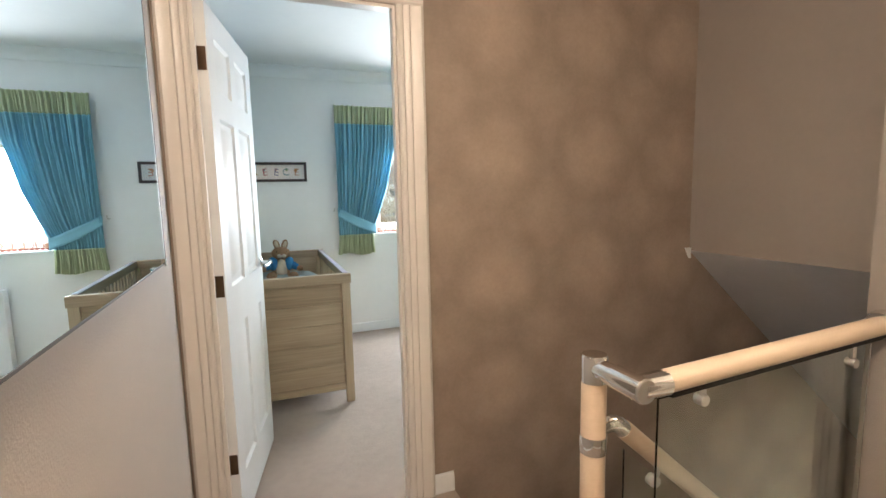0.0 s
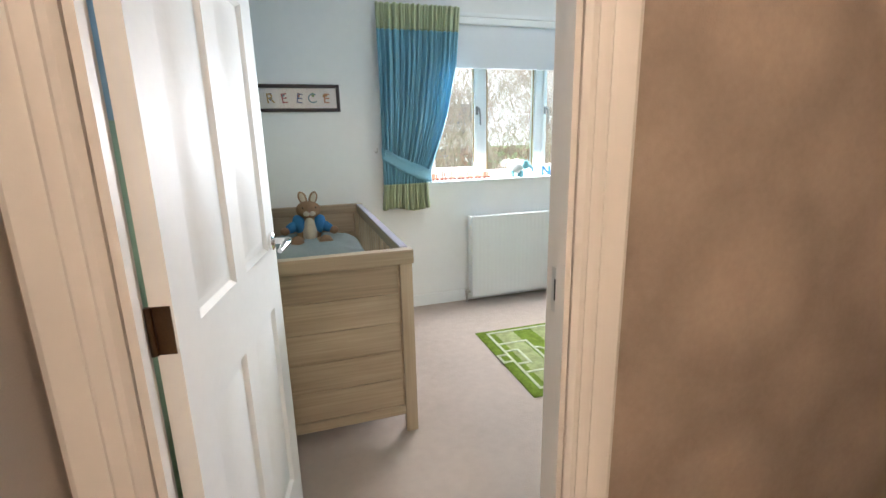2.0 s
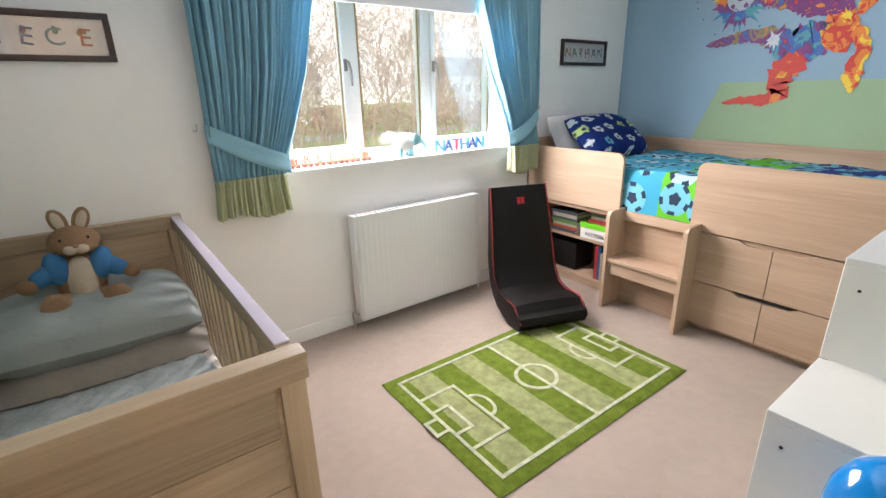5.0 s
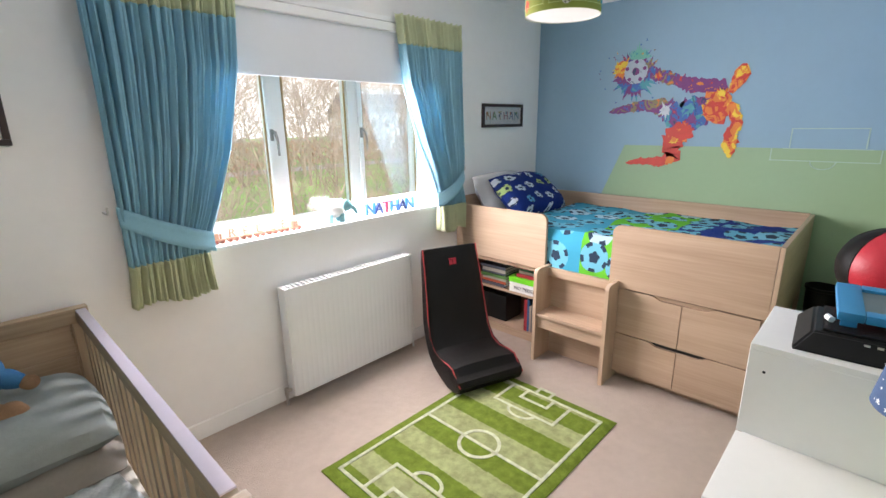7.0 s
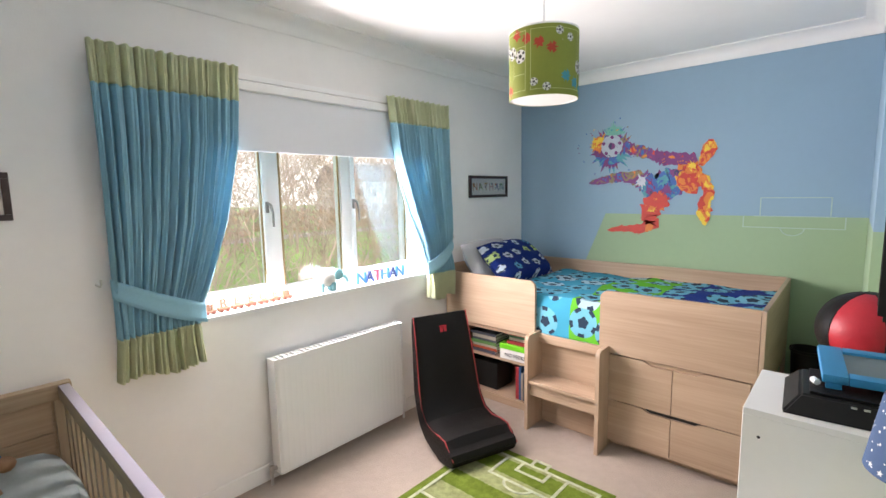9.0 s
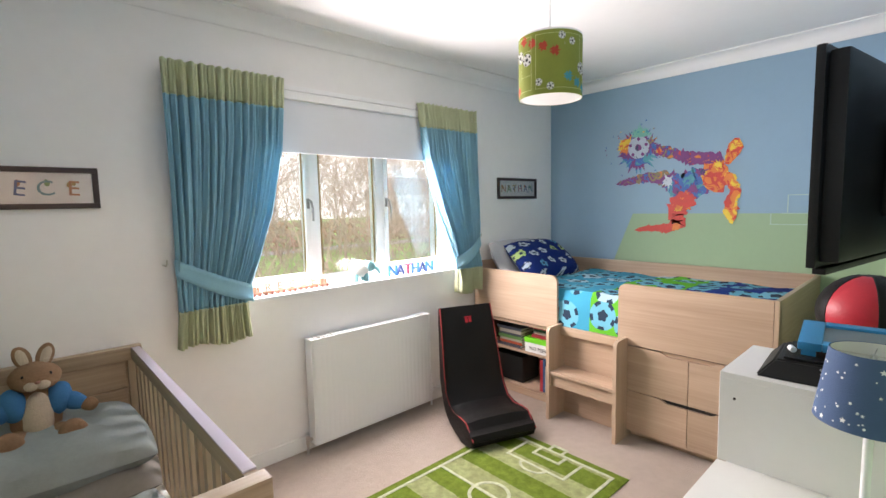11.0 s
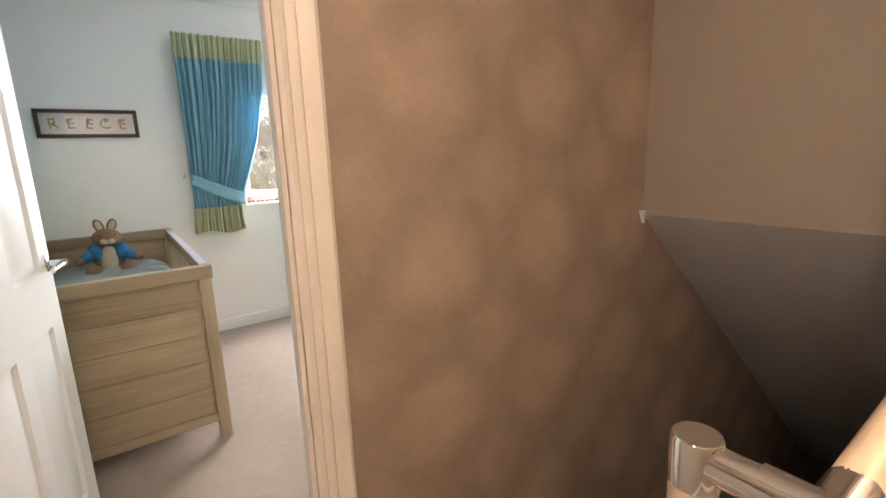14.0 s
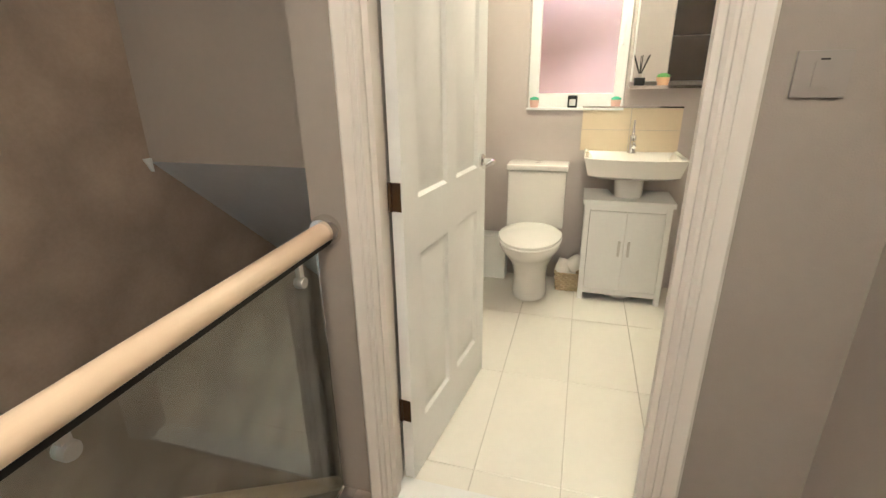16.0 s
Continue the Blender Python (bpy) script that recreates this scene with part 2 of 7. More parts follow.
def rod(bm, a, b, r, seg=20, r2=None, caps=True):
    a, b = Vector(a), Vector(b)
    m = Matrix.Translation((a + b) / 2) @ (b - a).to_track_quat("Z", "Y").to_matrix().to_4x4()
    bmesh.ops.create_cone(bm, cap_ends=caps, segments=seg, radius1=r, radius2=r if r2 is None else r2, depth=(b - a).length, matrix=m)
    return bm


def lathe(bm, profile, seg=32, center=(0, 0, 0), axis=2, squash=(1, 1)):
    """Turn a profile of (radius, height) round an axis."""
    rings = []
    for r, h in profile:
        ring = []
        for i in range(seg):
            a = 2 * math.pi * i / seg
            u, v = r * math.cos(a) * squash[0], r * math.sin(a) * squash[1]
            p = (u, v, h) if axis == 2 else (h, u, v) if axis == 0 else (v, h, u)
            ring.append(bm.verts.new(Vector(p) + Vector(center)))
        rings.append(ring)
    for p, q in zip(rings, rings[1:]):
        for i in range(seg):
            bm.faces.new((p[i], p[(i + 1) % seg], q[(i + 1) % seg], q[i]))
    for ring, flip in ((rings[0], True), (rings[-1], False)):
        bm.faces.new(ring[::-1] if flip else ring)
    bmesh.ops.remove_doubles(bm, verts=[v for ring in rings for v in ring], dist=1e-6)
    return bm


def prism(bm, outline, d0, d1, plane="xz"):
    """Extrude a closed outline; plane names the outline's two axes."""
    def at(p, d):
        return {"xz": (p[0], d, p[1]), "yz": (d, p[0], p[1]), "xy": (p[0], p[1], d)}[plane]
    a, b = [bm.verts.new(at(p, d0)) for p in outline], [bm.verts.new(at(p, d1)) for p in outline]
    bm.faces.new(a[::-1]), bm.faces.new(b)
    n = len(a)
    for i in range(n):
        bm.faces.new((a[i], a[(i + 1) % n], b[(i + 1) % n], b[i]))
    bmesh.ops.recalc_face_normals(bm, faces=bm.faces[:])
    return bm


def tube(bm, pts, r, seg=10):
    """A round bar along a line of points."""
    pts = [Vector(p) for p in pts]
    rings = []
    for i, p in enumerate(pts):
        d = (pts[min(i + 1, len(pts) - 1)] - pts[max(i - 1, 0)]).normalized()
        u = d.orthogonal().normalized() if not rings else (ref - d * ref.dot(d)).normalized()
        ref = u
        v = d.cross(u)
        rr = r[i] if isinstance(r, (list, tuple)) else r
        rings.append([bm.verts.new(p + (u * math.cos(2 * math.pi * k / seg) + v * math.sin(2 * math.pi * k / seg)) * rr) for k in range(seg)])
    for p, q in zip(rings, rings[1:]):
        for i in range(seg):
            bm.faces.new((p[i], p[(i + 1) % seg], q[(i + 1) % seg], q[i]))
    bm.faces.new(rings[0][::-1]), bm.faces.new(rings[-1])
    return bm


def rounded(x0, x1, z0, z1, r, corners="abcd", n=6):
    """Outline of a rectangle with some rounded corners: a low left, b low right, c high right, d high left."""
    pts = []
    for key, cx, cz, a0 in (("a", x0, z0, 180), ("b", x1, z0, 270), ("c", x1, z1, 0), ("d", x0, z1, 90)):
        if key in corners:
            ox, oz = cx + (r if cx == x0 else -r), cz + (r if cz == z0 else -r)
            pts += [(ox + r * math.cos(radians(a0 + 90 * i / n)), oz + r * math.sin(radians(a0 + 90 * i / n))) for i in range(n + 1)]
        else:
            pts.append((cx, cz))
    return pts


def smooth_mesh(me, angle=35):
    for p in me.polygons:
        p.use_smooth = True
    me.set_sharp_from_angle(angle=radians(angle))


def mesh_of(name, bm, material, smooth=True):
    me = bpy.data.meshes.new(name)
    bmesh.ops.recalc_face_normals(bm, faces=bm.faces[:])
    bm.to_mesh(me)
    bm.free()
    for m in material if isinstance(material, (list, tuple)) else [material]:
        me.materials.append(m)
    if smooth:
        smooth_mesh(me)
    return me


def part(name, bm, material, parent, label="", m=None):
    ob = new(name, mesh_of(name, bm, material))
    ob.parent = parent
    if m is not None:
        ob.matrix_basis = m
    return tagged(ob, label)


def thing(name, m, label, category, group="", kind=""):
    ob = new(name)
    ob.empty_display_size = 0.1
    ob.matrix_basis = m
    return tagged(ob, label, category, group, kind)


def solo(name, bm, material, m, label, category, group="", kind=""):
    ob = new(name, mesh_of(name, bm, material))
    ob.matrix_basis = m
    return tagged(ob, label, category, group, kind)


def setting(name, bm, material, label, category):
    return solo(name, bm, material, Matrix(), label, category, kind="structure")


# ---- structure ----
CEIL = 2.42
WIN_Y, BLUE_X, LEFT_X = 4.38, 3.79, -0.30
LAND_Y, BED_Y0 = 1.797, 1.868
DOOR_L, DOOR_R, DOOR_H = -0.185, 0.515, 2.02
BATH_X, BATH_X1 = 1.65, 3.62
BD_L, BD_R = -0.113, 0.608
bm = cube(LEFT_X, 0.72, -0.46, 1.80, -0.2, 0.0)
box(bm, 0.72, BATH_X, -0.46, 0.74, -0.2, 0.0)
box(bm, DOOR_L - 0.025, DOOR_R + 0.025, 1.80, BED_Y0, -0.2, 0.0)
setting("floor_landing", bm, CARPET, "beige short-pile carpet on the landing", "floor")
setting("floor_bedroom", cube(LEFT_X, BLUE_X, BED_Y0, WIN_Y, -0.2, 0.0), CARPET, "beige short-pile bedroom carpet", "floor")
setting("floor_bathroom", cube(BATH_X, BATH_X1, -0.95, 0.72, -0.2, -0.004), GROUT, "grouted bathroom floor bed under white tiles", "floor")
setting("floor_hall", cube(0.6, 5.4, 0.7, 1.93, -2.7, -2.47), CARPET, "carpeted hall floor at the stair foot", "floor")

# door wall: wallpaper to the landing, paint to the bedroom
mid = (LAND_Y + BED_Y0) / 2
ol, o_r, oh = DOOR_L - 0.025, DOOR_R + 0.025, DOOR_H + 0.025
bm = cube(LEFT_X, ol, LAND_Y, mid, -0.2, CEIL)
box(bm, o_r, 5.4, LAND_Y, mid, -2.5, CEIL), box(bm, ol, o_r, LAND_Y, mid, oh, CEIL)
setting("wall_landing_north", bm, PAPER, "taupe wallpaper with large soft discs", "wall")
bm = cube(LEFT_X, ol, mid, BED_Y0, -0.2, CEIL)
box(bm, o_r, BLUE_X, mid, BED_Y0, -0.2, CEIL), box(bm, ol, o_r, mid, BED_Y0, oh, CEIL)
setting("wall_bedroom_south", bm, BLUE_GREEN, "bedroom wall painted blue above pale green", "wall")
bm = prism(bmesh.new(), [(-0.42, -0.6), (-0.236, -0.6), (-0.236, 1.41), (-0.296, 1.46), (-0.296, LAND_Y), (-0.42, LAND_Y)], -0.2, CEIL, "xy")
setting("wall_landing_west", bm, CREAM_WALL, "pale taupe papered landing wall", "wall")
setting("wall_bedroom_west", cube(-0.42, LEFT_X, LAND_Y, WIN_Y, -0.2, CEIL), BLUE_GREEN, "bedroom wall painted blue above pale green", "wall")
setting("wall_bedroom_boxing", cube(2.75, BLUE_X, BED_Y0, 2.055, -0.2, CEIL), BLUE_GREEN, "boxed-out wall corner painted blue above pale green", "wall")
setting("wall_bedroom_east", cube(BLUE_X, 3.91, BED_Y0, WIN_Y, -0.2, CEIL), MURAL_WALL, "sky-blue wall with a pale green painted pitch", "wall")
WX0, WX1, WZ0, WZ1 = 0.99, 2.55, 0.945, 2.05
bm = cube(-0.42, WX0, WIN_Y, 4.68, -0.2, CEIL)
box(bm, WX1, 3.91, WIN_Y, 4.68, -0.2, CEIL), box(bm, WX0, WX1, WIN_Y, 4.68, -0.2, WZ0 - 0.02), box(bm, WX0, WX1, WIN_Y, 4.68, WZ1, CEIL)
setting("wall_bedroom_north", bm, WHITE_WALL, "off-white painted window wall", "wall")
# stair side and bathroom walls
bm = cube(BATH_X, 1.69, -1.0, BD_L - 0.025, -0.2, CEIL)
box(bm, BATH_X, 1.69, BD_R + 0.025, 0.80, -2.5, CEIL), box(bm, BATH_X, 1.69, BD_L - 0.025, BD_R + 0.025, DOOR_H + 0.025, CEIL)
setting("wall_landing_east", bm, TAUPE, "plain taupe papered wall round the bathroom door", "wall")
bm = cube(1.69, 1.73, -1.0, BD_L - 0.025, -0.2, CEIL)
box(bm, 1.69, 1.73, BD_R + 0.025, 0.72, -0.2, CEIL), box(bm, 1.69, 1.73, BD_L - 0.025, BD_R + 0.025, DOOR_H + 0.025, CEIL)
setting("wall_bathroom_west", bm, BATH_WALL, "pale grey bathroom wall", "wall")
setting("wall_stair_south", cube(1.69, 5.4, 0.76, 0.80, -2.5, CEIL), TAUPE, "plain taupe stairwell wall", "wall")
setting("wall_bathroom_north", cube(1.73, BATH_X1, 0.72, 0.76, -0.2, CEIL), BATH_WALL, "pale grey bathroom wall", "wall")
setting("wall_bathroom_south", cube(1.73, BATH_X1, -1.0, -0.95, -0.2, CEIL), BATH_WALL, "pale grey bathroom wall", "wall")
BWY0, BWY1, BWZ0, BWZ1 = -0.10, 0.47, 1.11, 2.05
bm = cube(BATH_X1, 3.85, -1.0, BWY0, -0.2, CEIL)
box(bm, BATH_X1, 3.85, BWY1, 0.76, -0.2, CEIL), box(bm, BATH_X1, 3.85, BWY0, BWY1, -0.2, BWZ0), box(bm, BATH_X1, 3.85, BWY0, BWY1, BWZ1, CEIL)
setting("wall_bathroom_east", bm, BATH_WALL, "pale grey bathroom wall round the window", "wall")
setting("wall_landing_south", cube(LEFT_X, BATH_X, -0.56, -0.46, -0.2, CEIL), CREAM_WALL, "pale taupe papered landing wall", "wall")
setting("wall_stair_fascia", cube(0.72, BATH_X, 0.74, 0.80, -2.5, -0.002), TAUPE, "taupe wall under the landing edge", "wall")
setting("wall_stair_end", cube(5.4, 5.5, 0.7, 1.95, -2.7, CEIL), TAUPE, "far wall at the stair foot", "wall")
setting("wall_stair_bulkhead", cube(2.085, 2.2, 0.80, 1.80, 0.985, CEIL), TAUPE, "taupe papered bulkhead over the stairs", "wall")
bm = prism(bmesh.new(), [(2.085, 0.985), (2.2, 0.985), (5.4, -1.80), (5.4, -1.90)], 0.80, 1.80)
setting("soffit_stairs", bm, SOFFIT, "sloping grey soffit over the stairs", "soffit")
bm = cube(-0.42, 3.91, BED_Y0, 4.68, CEIL, CEIL + 0.1)
box(bm, -0.42, 5.5, -1.0, BED_Y0, CEIL, CEIL + 0.1)
setting("ceiling", bm, CEILING, "plain off-white painted ceiling", "ceiling")

# coving round the bedroom
def coving(name, length, m):
    pts = [(0, 0), (0, -0.085), (0.008, -0.085)] + [(0.012 + 0.07 * (1 - math.cos(radians(a))), -0.08 + 0.07 * math.sin(radians(a))) for a in range(0, 91, 15)] + [(0.088, -0.008), (0.088, 0)]
    ob = solo(name, prism(bmesh.new(), pts, 0, length, "yz"), CEILING, m, "white plaster coving between wall and ceiling", "coving", kind="structure")
    return ob


coving("coving_east", WIN_Y - 2.055, pose(BLUE_X, 2.055, CEIL, 0, 0, 90))
coving("coving_boxing", BLUE_X - 2.75, pose(2.75, 2.055, CEIL, 0, 0, 0))
coving("coving_north", BLUE_X - LEFT_X, pose(BLUE_X, WIN_Y, CEIL, 0, 0, 180))
coving("coving_west", WIN_Y - BED_Y0, pose(LEFT_X, WIN_Y, CEIL, 0, 0, -90))
coving("coving_south", 2.75 - LEFT_X, pose(LEFT_X, BED_Y0, CEIL, 0, 0, 0))


def skirting(name, length, m):
    pts = [(0, 0), (0.014, 0), (0.014, 0.062), (0.009, 0.072), (0.009, 0.08), (0.004, 0.086), (0, 0.086)]
    return solo(name, prism(bmesh.new(), pts, 0, length, "yz"), GLOSS, m, "white painted skirting board", "skirting", kind="structure")


skirting("baseboard_north", BLUE_X - LEFT_X, pose(BLUE_X, WIN_Y, 0, 0, 0, 180))
skirting("baseboard_east", WIN_Y - 2.055, pose(BLUE_X, 2.055, 0, 0, 0, 90))
skirting("baseboard_west", WIN_Y - 2.62, pose(LEFT_X, WIN_Y, 0, 0, 0, -90))
skirting("baseboard_south", 2.75 - 0.66, pose(0.66, BED_Y0, 0, 0, 0, 0))
skirting("baseboard_landing_west", 1.40 + 0.46, pose(-0.236, 1.40, 0, 0, 0, -90))
skirting("baseboard_landing_south", BATH_X - LEFT_X, pose(LEFT_X, -0.46, 0, 0, 0, 0))
skirting("baseboard_landing_north", 0.09, pose(0.72, LAND_Y, 0, 0, 0, 180))

# stairs, carpeted, falling away along the papered wall
stairs = thing("staircase", pose(0.72, 0.80, 0), "carpeted straight stairs leading down from the landing", "stairs", kind="structure")
for i in range(12):
    z = -0.19 * (i + 1)
    part("step", cube(0.22 * i, 0.22 * (i + 1) + 0.02, 0.0, 1.0, z - 0.19, z, 0.012), CARPET, stairs)


# ---- doors ----
def casing_profile(w):
    return [(0, 0), (0, 0.012), (0.10 * w, 0.020), (0.2 * w, 0.020), (0.26 * w, 0.014), (0.36 * w, 0.020), (0.46 * w, 0.020), (0.52 * w, 0.014), (0.62 * w, 0.020), (0.9 * w, 0.024), (w, 0.018), (w, 0)]


def door_casing(name, m, width, height, depth, w=0.108):
    """Lining and moulded architraves of a doorway; x across the opening, y through the wall."""
    e = thing(name, m, "cream painted door frame with fluted architraves", "door frame", kind="structure")
    for nm, bm in (("lining", cube(-0.025, 0, 0, depth, 0, height + 0.025)), ("lining", cube(width, width + 0.025, 0, depth, 0, height + 0.025)), ("lining", cube(0, width, 0, depth, height, height + 0.025))):
        part(nm, bm, CASING, e)
    s0 = depth - 0.052
    for bm in (cube(0, 0.012, s0 - 0.03, s0, 0, height), cube(width - 0.012, width, s0 - 0.03, s0, 0, height), cube(0.012, width - 0.012, s0 - 0.03, s0, height - 0.012, height)):
        part("door_stop", bm, CASING, e)
    pts = casing_profile(w)
    for side in (0, 1):
        yy = (lambda d: -d) if side == 0 else (lambda d: depth + 0.3 * d)
        for left in (True, False):
            bm = bmesh.new()
            prism(bm, [((-0.004 - 0.9 * p) if left else (width + 0.004 + p), yy(d)) for p, d in pts], 0, height + 0.004, "xy")
            part("architrave", bm, CASING, e)
        bm = bmesh.new()
        prism(bm, [(yy(d), height + 0.004 + p) for p, d in pts], -0.004 - w, width + 0.004 + w, "yz")
        part("architrave", bm, CASING, e)
    return e


def lever(parent, y, z, sx, turn):
    """Lever handle on a round rose; sx is the face's side."""
    bm = bmesh.new()
    lathe(bm, [(0.0, 0), (0.026, 0), (0.026, 0.008), (0.020, 0.012), (0.0, 0.012)], 28, axis=1)
    rod(bm, (0, 0.010, 0), (0, 0.052, 0), 0.0095)
    tube(bm, [(0, 0.050, 0), (turn * 0.02, 0.054, 0.001), (turn * 0.07, 0.052, 0.0), (turn * 0.115, 0.050, -0.004)], [0.011, 0.011, 0.0095, 0.007], 14)
    if sx < 0:
        bmesh.ops.scale(bm, vec=(1, -1, 1), verts=bm.verts)
    return part("door_handle", bm, CHROME, parent, "chrome lever handle on a round rose", pose(y, 0.035 if sx > 0 else 0.0, z))


def panel_door(name, m, width, label, handle_turn=-1):
    """White six-panel moulded door: hinge edge at x=0, leaf along x, thickness along y."""
    e = thing(name, m, label, "door", kind="structure")
    H, T = 1.985, 0.035
    bm = cube(0, width, 0.010, T - 0.010, 0.006, H)
    st = 0.095
    cols = ((st, width / 2 - 0.04), (width / 2 + 0.04, width - st))
    rows = ((0.20, 0.79), (0.96, 1.60), (1.70, 1.885))
    xs = [0, cols[0][0], cols[0][1], cols[1][0], cols[1][1], width]
    for y0, y1 in ((0.0, 0.0105), (T - 0.0105, T)):
        for a, b in ((xs[0], xs[1]), (xs[2], xs[3]), (xs[4], xs[5])):
            box(bm, a, b, y0, y1, 0.006, H)
        zs = [0.006, rows[0][0], rows[0][1], rows[1][0], rows[1][1], rows[2][0], rows[2][1], H]
        for a, b in cols:
            for c in (0, 2, 4, 6):
                box(bm, a, b, y0, y1, zs[c], zs[c + 1])
    leaf = part("leaf", bm, GLOSS, e)
    for side in (0, 1):
        for a, b in cols:
            for c, d in rows:
                bm = bmesh.new()
                yb, yt = (0.0105, 0.0008) if side == 0 else (T - 0.0105, T - 0.0008)
                ring = []
                for inset, y in ((0.0, yt), (0.012, yb + (0.001 if side == 0 else -0.001)), (0.022, yb + (0.001 if side == 0 else -0.001)), (0.045, yt)):
                    ring.append([bm.verts.new(p) for p in ((a + inset, y, c + inset), (b - inset, y, c + inset), (b - inset, y, d - inset), (a + inset, y, d - inset))])
                for p, q in zip(ring, ring[1:]):
                    for i in range(4):
                        bm.faces.new((p[i], p[(i + 1) % 4], q[(i + 1) % 4], q[i]))
                bm.faces.new(ring[-1])
                part("panel", bm, GLOSS, leaf)
    lever(e, width - 0.055, 0.98, 1, handle_turn), lever(e, width - 0.055, 0.98, -1, handle_turn)
    for z in (0.24, 0.94, 1.75):
        bm = cube(-0.002, 0.0, 0.004, 0.032, z, z + 0.08)
        rod(bm, (-0.004, 0.036, z), (-0.004, 0.036, z + 0.08), 0.006, 10)
        part("hinge", bm, BRASS, e)
    part("latch_plate", cube(width, width + 0.0015, 0.006, 0.029, 0.93, 1.05), STEEL, e)
    return e


door_casing("door_1", pose(DOOR_L, LAND_Y, 0), DOOR_R - DOOR_L, DOOR_H, BED_Y0 - LAND_Y)
ang = math.degrees(math.atan2(0.70, 0.128))
panel_door("bedroom_door", pose(DOOR_L + 0.006, BED_Y0 + 0.004, 0.006, 0, 0, ang) @ pose(0, -0.035, 0), 0.70, "white six-panel bedroom door standing open into the room")
door_casing("door_2", pose(BATH_X, BD_R, 0, 0, 0, -90), BD_R - BD_L, DOOR_H, 0.08, w=0.078)
ang = math.degrees(math.atan2(-0.085, 0.69))
panel_door("bathroom_door", pose(1.736, BD_R - 0.006, 0.006, 0, 0, ang) @ pose(0, -0.036, 0), 0.70, "white six-panel bathroom door standing open into the room")


# ---- bedroom: cot ----
def blob(bm, c, r, sub=2, m=None):
    mm = Matrix.Translation(c) @ (m or Matrix()) @ Matrix.Diagonal((r[0], r[1], r[2], 1))
    bmesh.ops.create_icosphere(bm, subdivisions=sub, radius=1, matrix=mm)
    return bm


def cot():
    W, L, H = 0.765, 1.47, 0.83
    e = thing("cot", pose(-0.283, 2.87, 0), "washed-oak cot bed with slatted sides and planked ends", "cot")
    for y0, nm in ((0.0, "footboard"), (L - 0.036, "headboard")):
        end = part(nm, cube(0.050, W - 0.050, y0 + 0.015, y0 + 0.021, 0.12, 0.775), CRIB_X, e)
        for i in range(5):
            z = 0.130 + i * 0.1288
            part("plank", cube(0.060, W - 0.060, y0 + 0.011, y0 + 0.025, z + 0.0018, z + 0.1270 if i < 4 else z + 0.1250, 0.004), CRIB_X, end)
        part("bottom_rail", cube(0.05, W - 0.05, y0 + 0.004, y0 + 0.032, 0.085, 0.127, 0.004), CRIB_X, end)
        for x in (0.0, W - 0.052):
            part("leg", cube(x, x + 0.052, y0, y0 + 0.036, 0.0, 0.772, 0.005), CRIB_Z, end)
        part("top_rail", cube(-0.006, W + 0.006, y0 - 0.006, y0 + 0.042, 0.77, H, 0.006), CRIB_X, end)
    for x in (0.008, W - 0.034):
        side = part("side_rail", cube(x - 0.004, x + 0.030, 0.044, L - 0.044, 0.775, H - 0.004, 0.006), CRIB_Y, e)
        part("bottom_rail", cube(x, x + 0.026, 0.038, L - 0.038, 0.20, 0.27, 0.005), CRIB_Y, side)
        n = 17
        for i in range(n):
            y = 0.075 + i * (L - 0.15) / (n - 1)
            part("slat", cube(x + 0.006, x + 0.020, y - 0.017, y + 0.017, 0.265, 0.78, 0.003), CRIB_Z, side)
        part("teething_strip", cube(x - 0.003, x + 0.029, 0.06, L - 0.06, H - 0.005, H + 0.001, 0.002), STRIP, side, "whitish plastic teething strip, its purple-grey sheen put into the colour")
    part("base", cube(0.036, W - 0.036, 0.04, L - 0.04, 0.30, 0.33), CRIB_Y, e)
    return e


# lilac tone puts the whitish strip's purple-grey sheen into its colour
STRIP = mat("sheen_tinted_plastic_strip", (0.55, 0.52, 0.62), rough=0.25, var=0.03, scale=10)
SHEET = mat("cream_mattress_cover", (0.62, 0.60, 0.55), rough=0.9, var=0.04, scale=8, bump=0.3, bscale=200)
GREY_CLOTH = mat("blue_grey_cotton", (0.27, 0.31, 0.31), rough=0.95, var=0.08, scale=9, bump=0.4, bscale=350, spec=0.1)
TAUPE_CLOTH = mat("taupe_grey_cotton", (0.25, 0.235, 0.215), rough=0.95, var=0.08, scale=9, bump=0.4, bscale=350, spec=0.1)
QUILT = mat("quilted_pale_blue_cotton", (0.36, 0.40, 0.41), rough=0.95, var=0.25, scale=14, bump=0.3, bscale=300, spec=0.1)


def soft_slab(bm, sx, sy, sz, seed, lump=0.012, n=22, corner=3.2):
    """A stuffed cushion: superellipse plan, domed faces, seam round the middle and creases."""
    for s in (1, -1):
        grid = []
        for i in range(n + 1):
            row = []
            for j in range(n + 1):
                u, v = 2 * i / n - 1, 2 * j / n - 1
                x, y = u * (1 - 0.06 * v * v), v * (1 - 0.06 * u * u)
                h = (max(0.0, 1 - abs(u) ** corner) * max(0.0, 1 - abs(v) ** corner)) ** 0.42
                k = noise.fractal(Vector((u * 2 + seed, v * 2, s)), 1.0, 2.0, 4) * lump * h
                row.append(bm.verts.new((x * sx / 2, y * sy / 2, s * (sz / 2 * h) + k)))
            grid.append(row)
        for i in range(n):
            for j in range(n):
                q = (grid[i][j], grid[i + 1][j], grid[i + 1][j + 1], grid[i][j + 1])
                bm.faces.new(q if s > 0 else q[::-1])
    bmesh.ops.remove_doubles(bm, verts=bm.verts[:], dist=0.0005)
    return bm


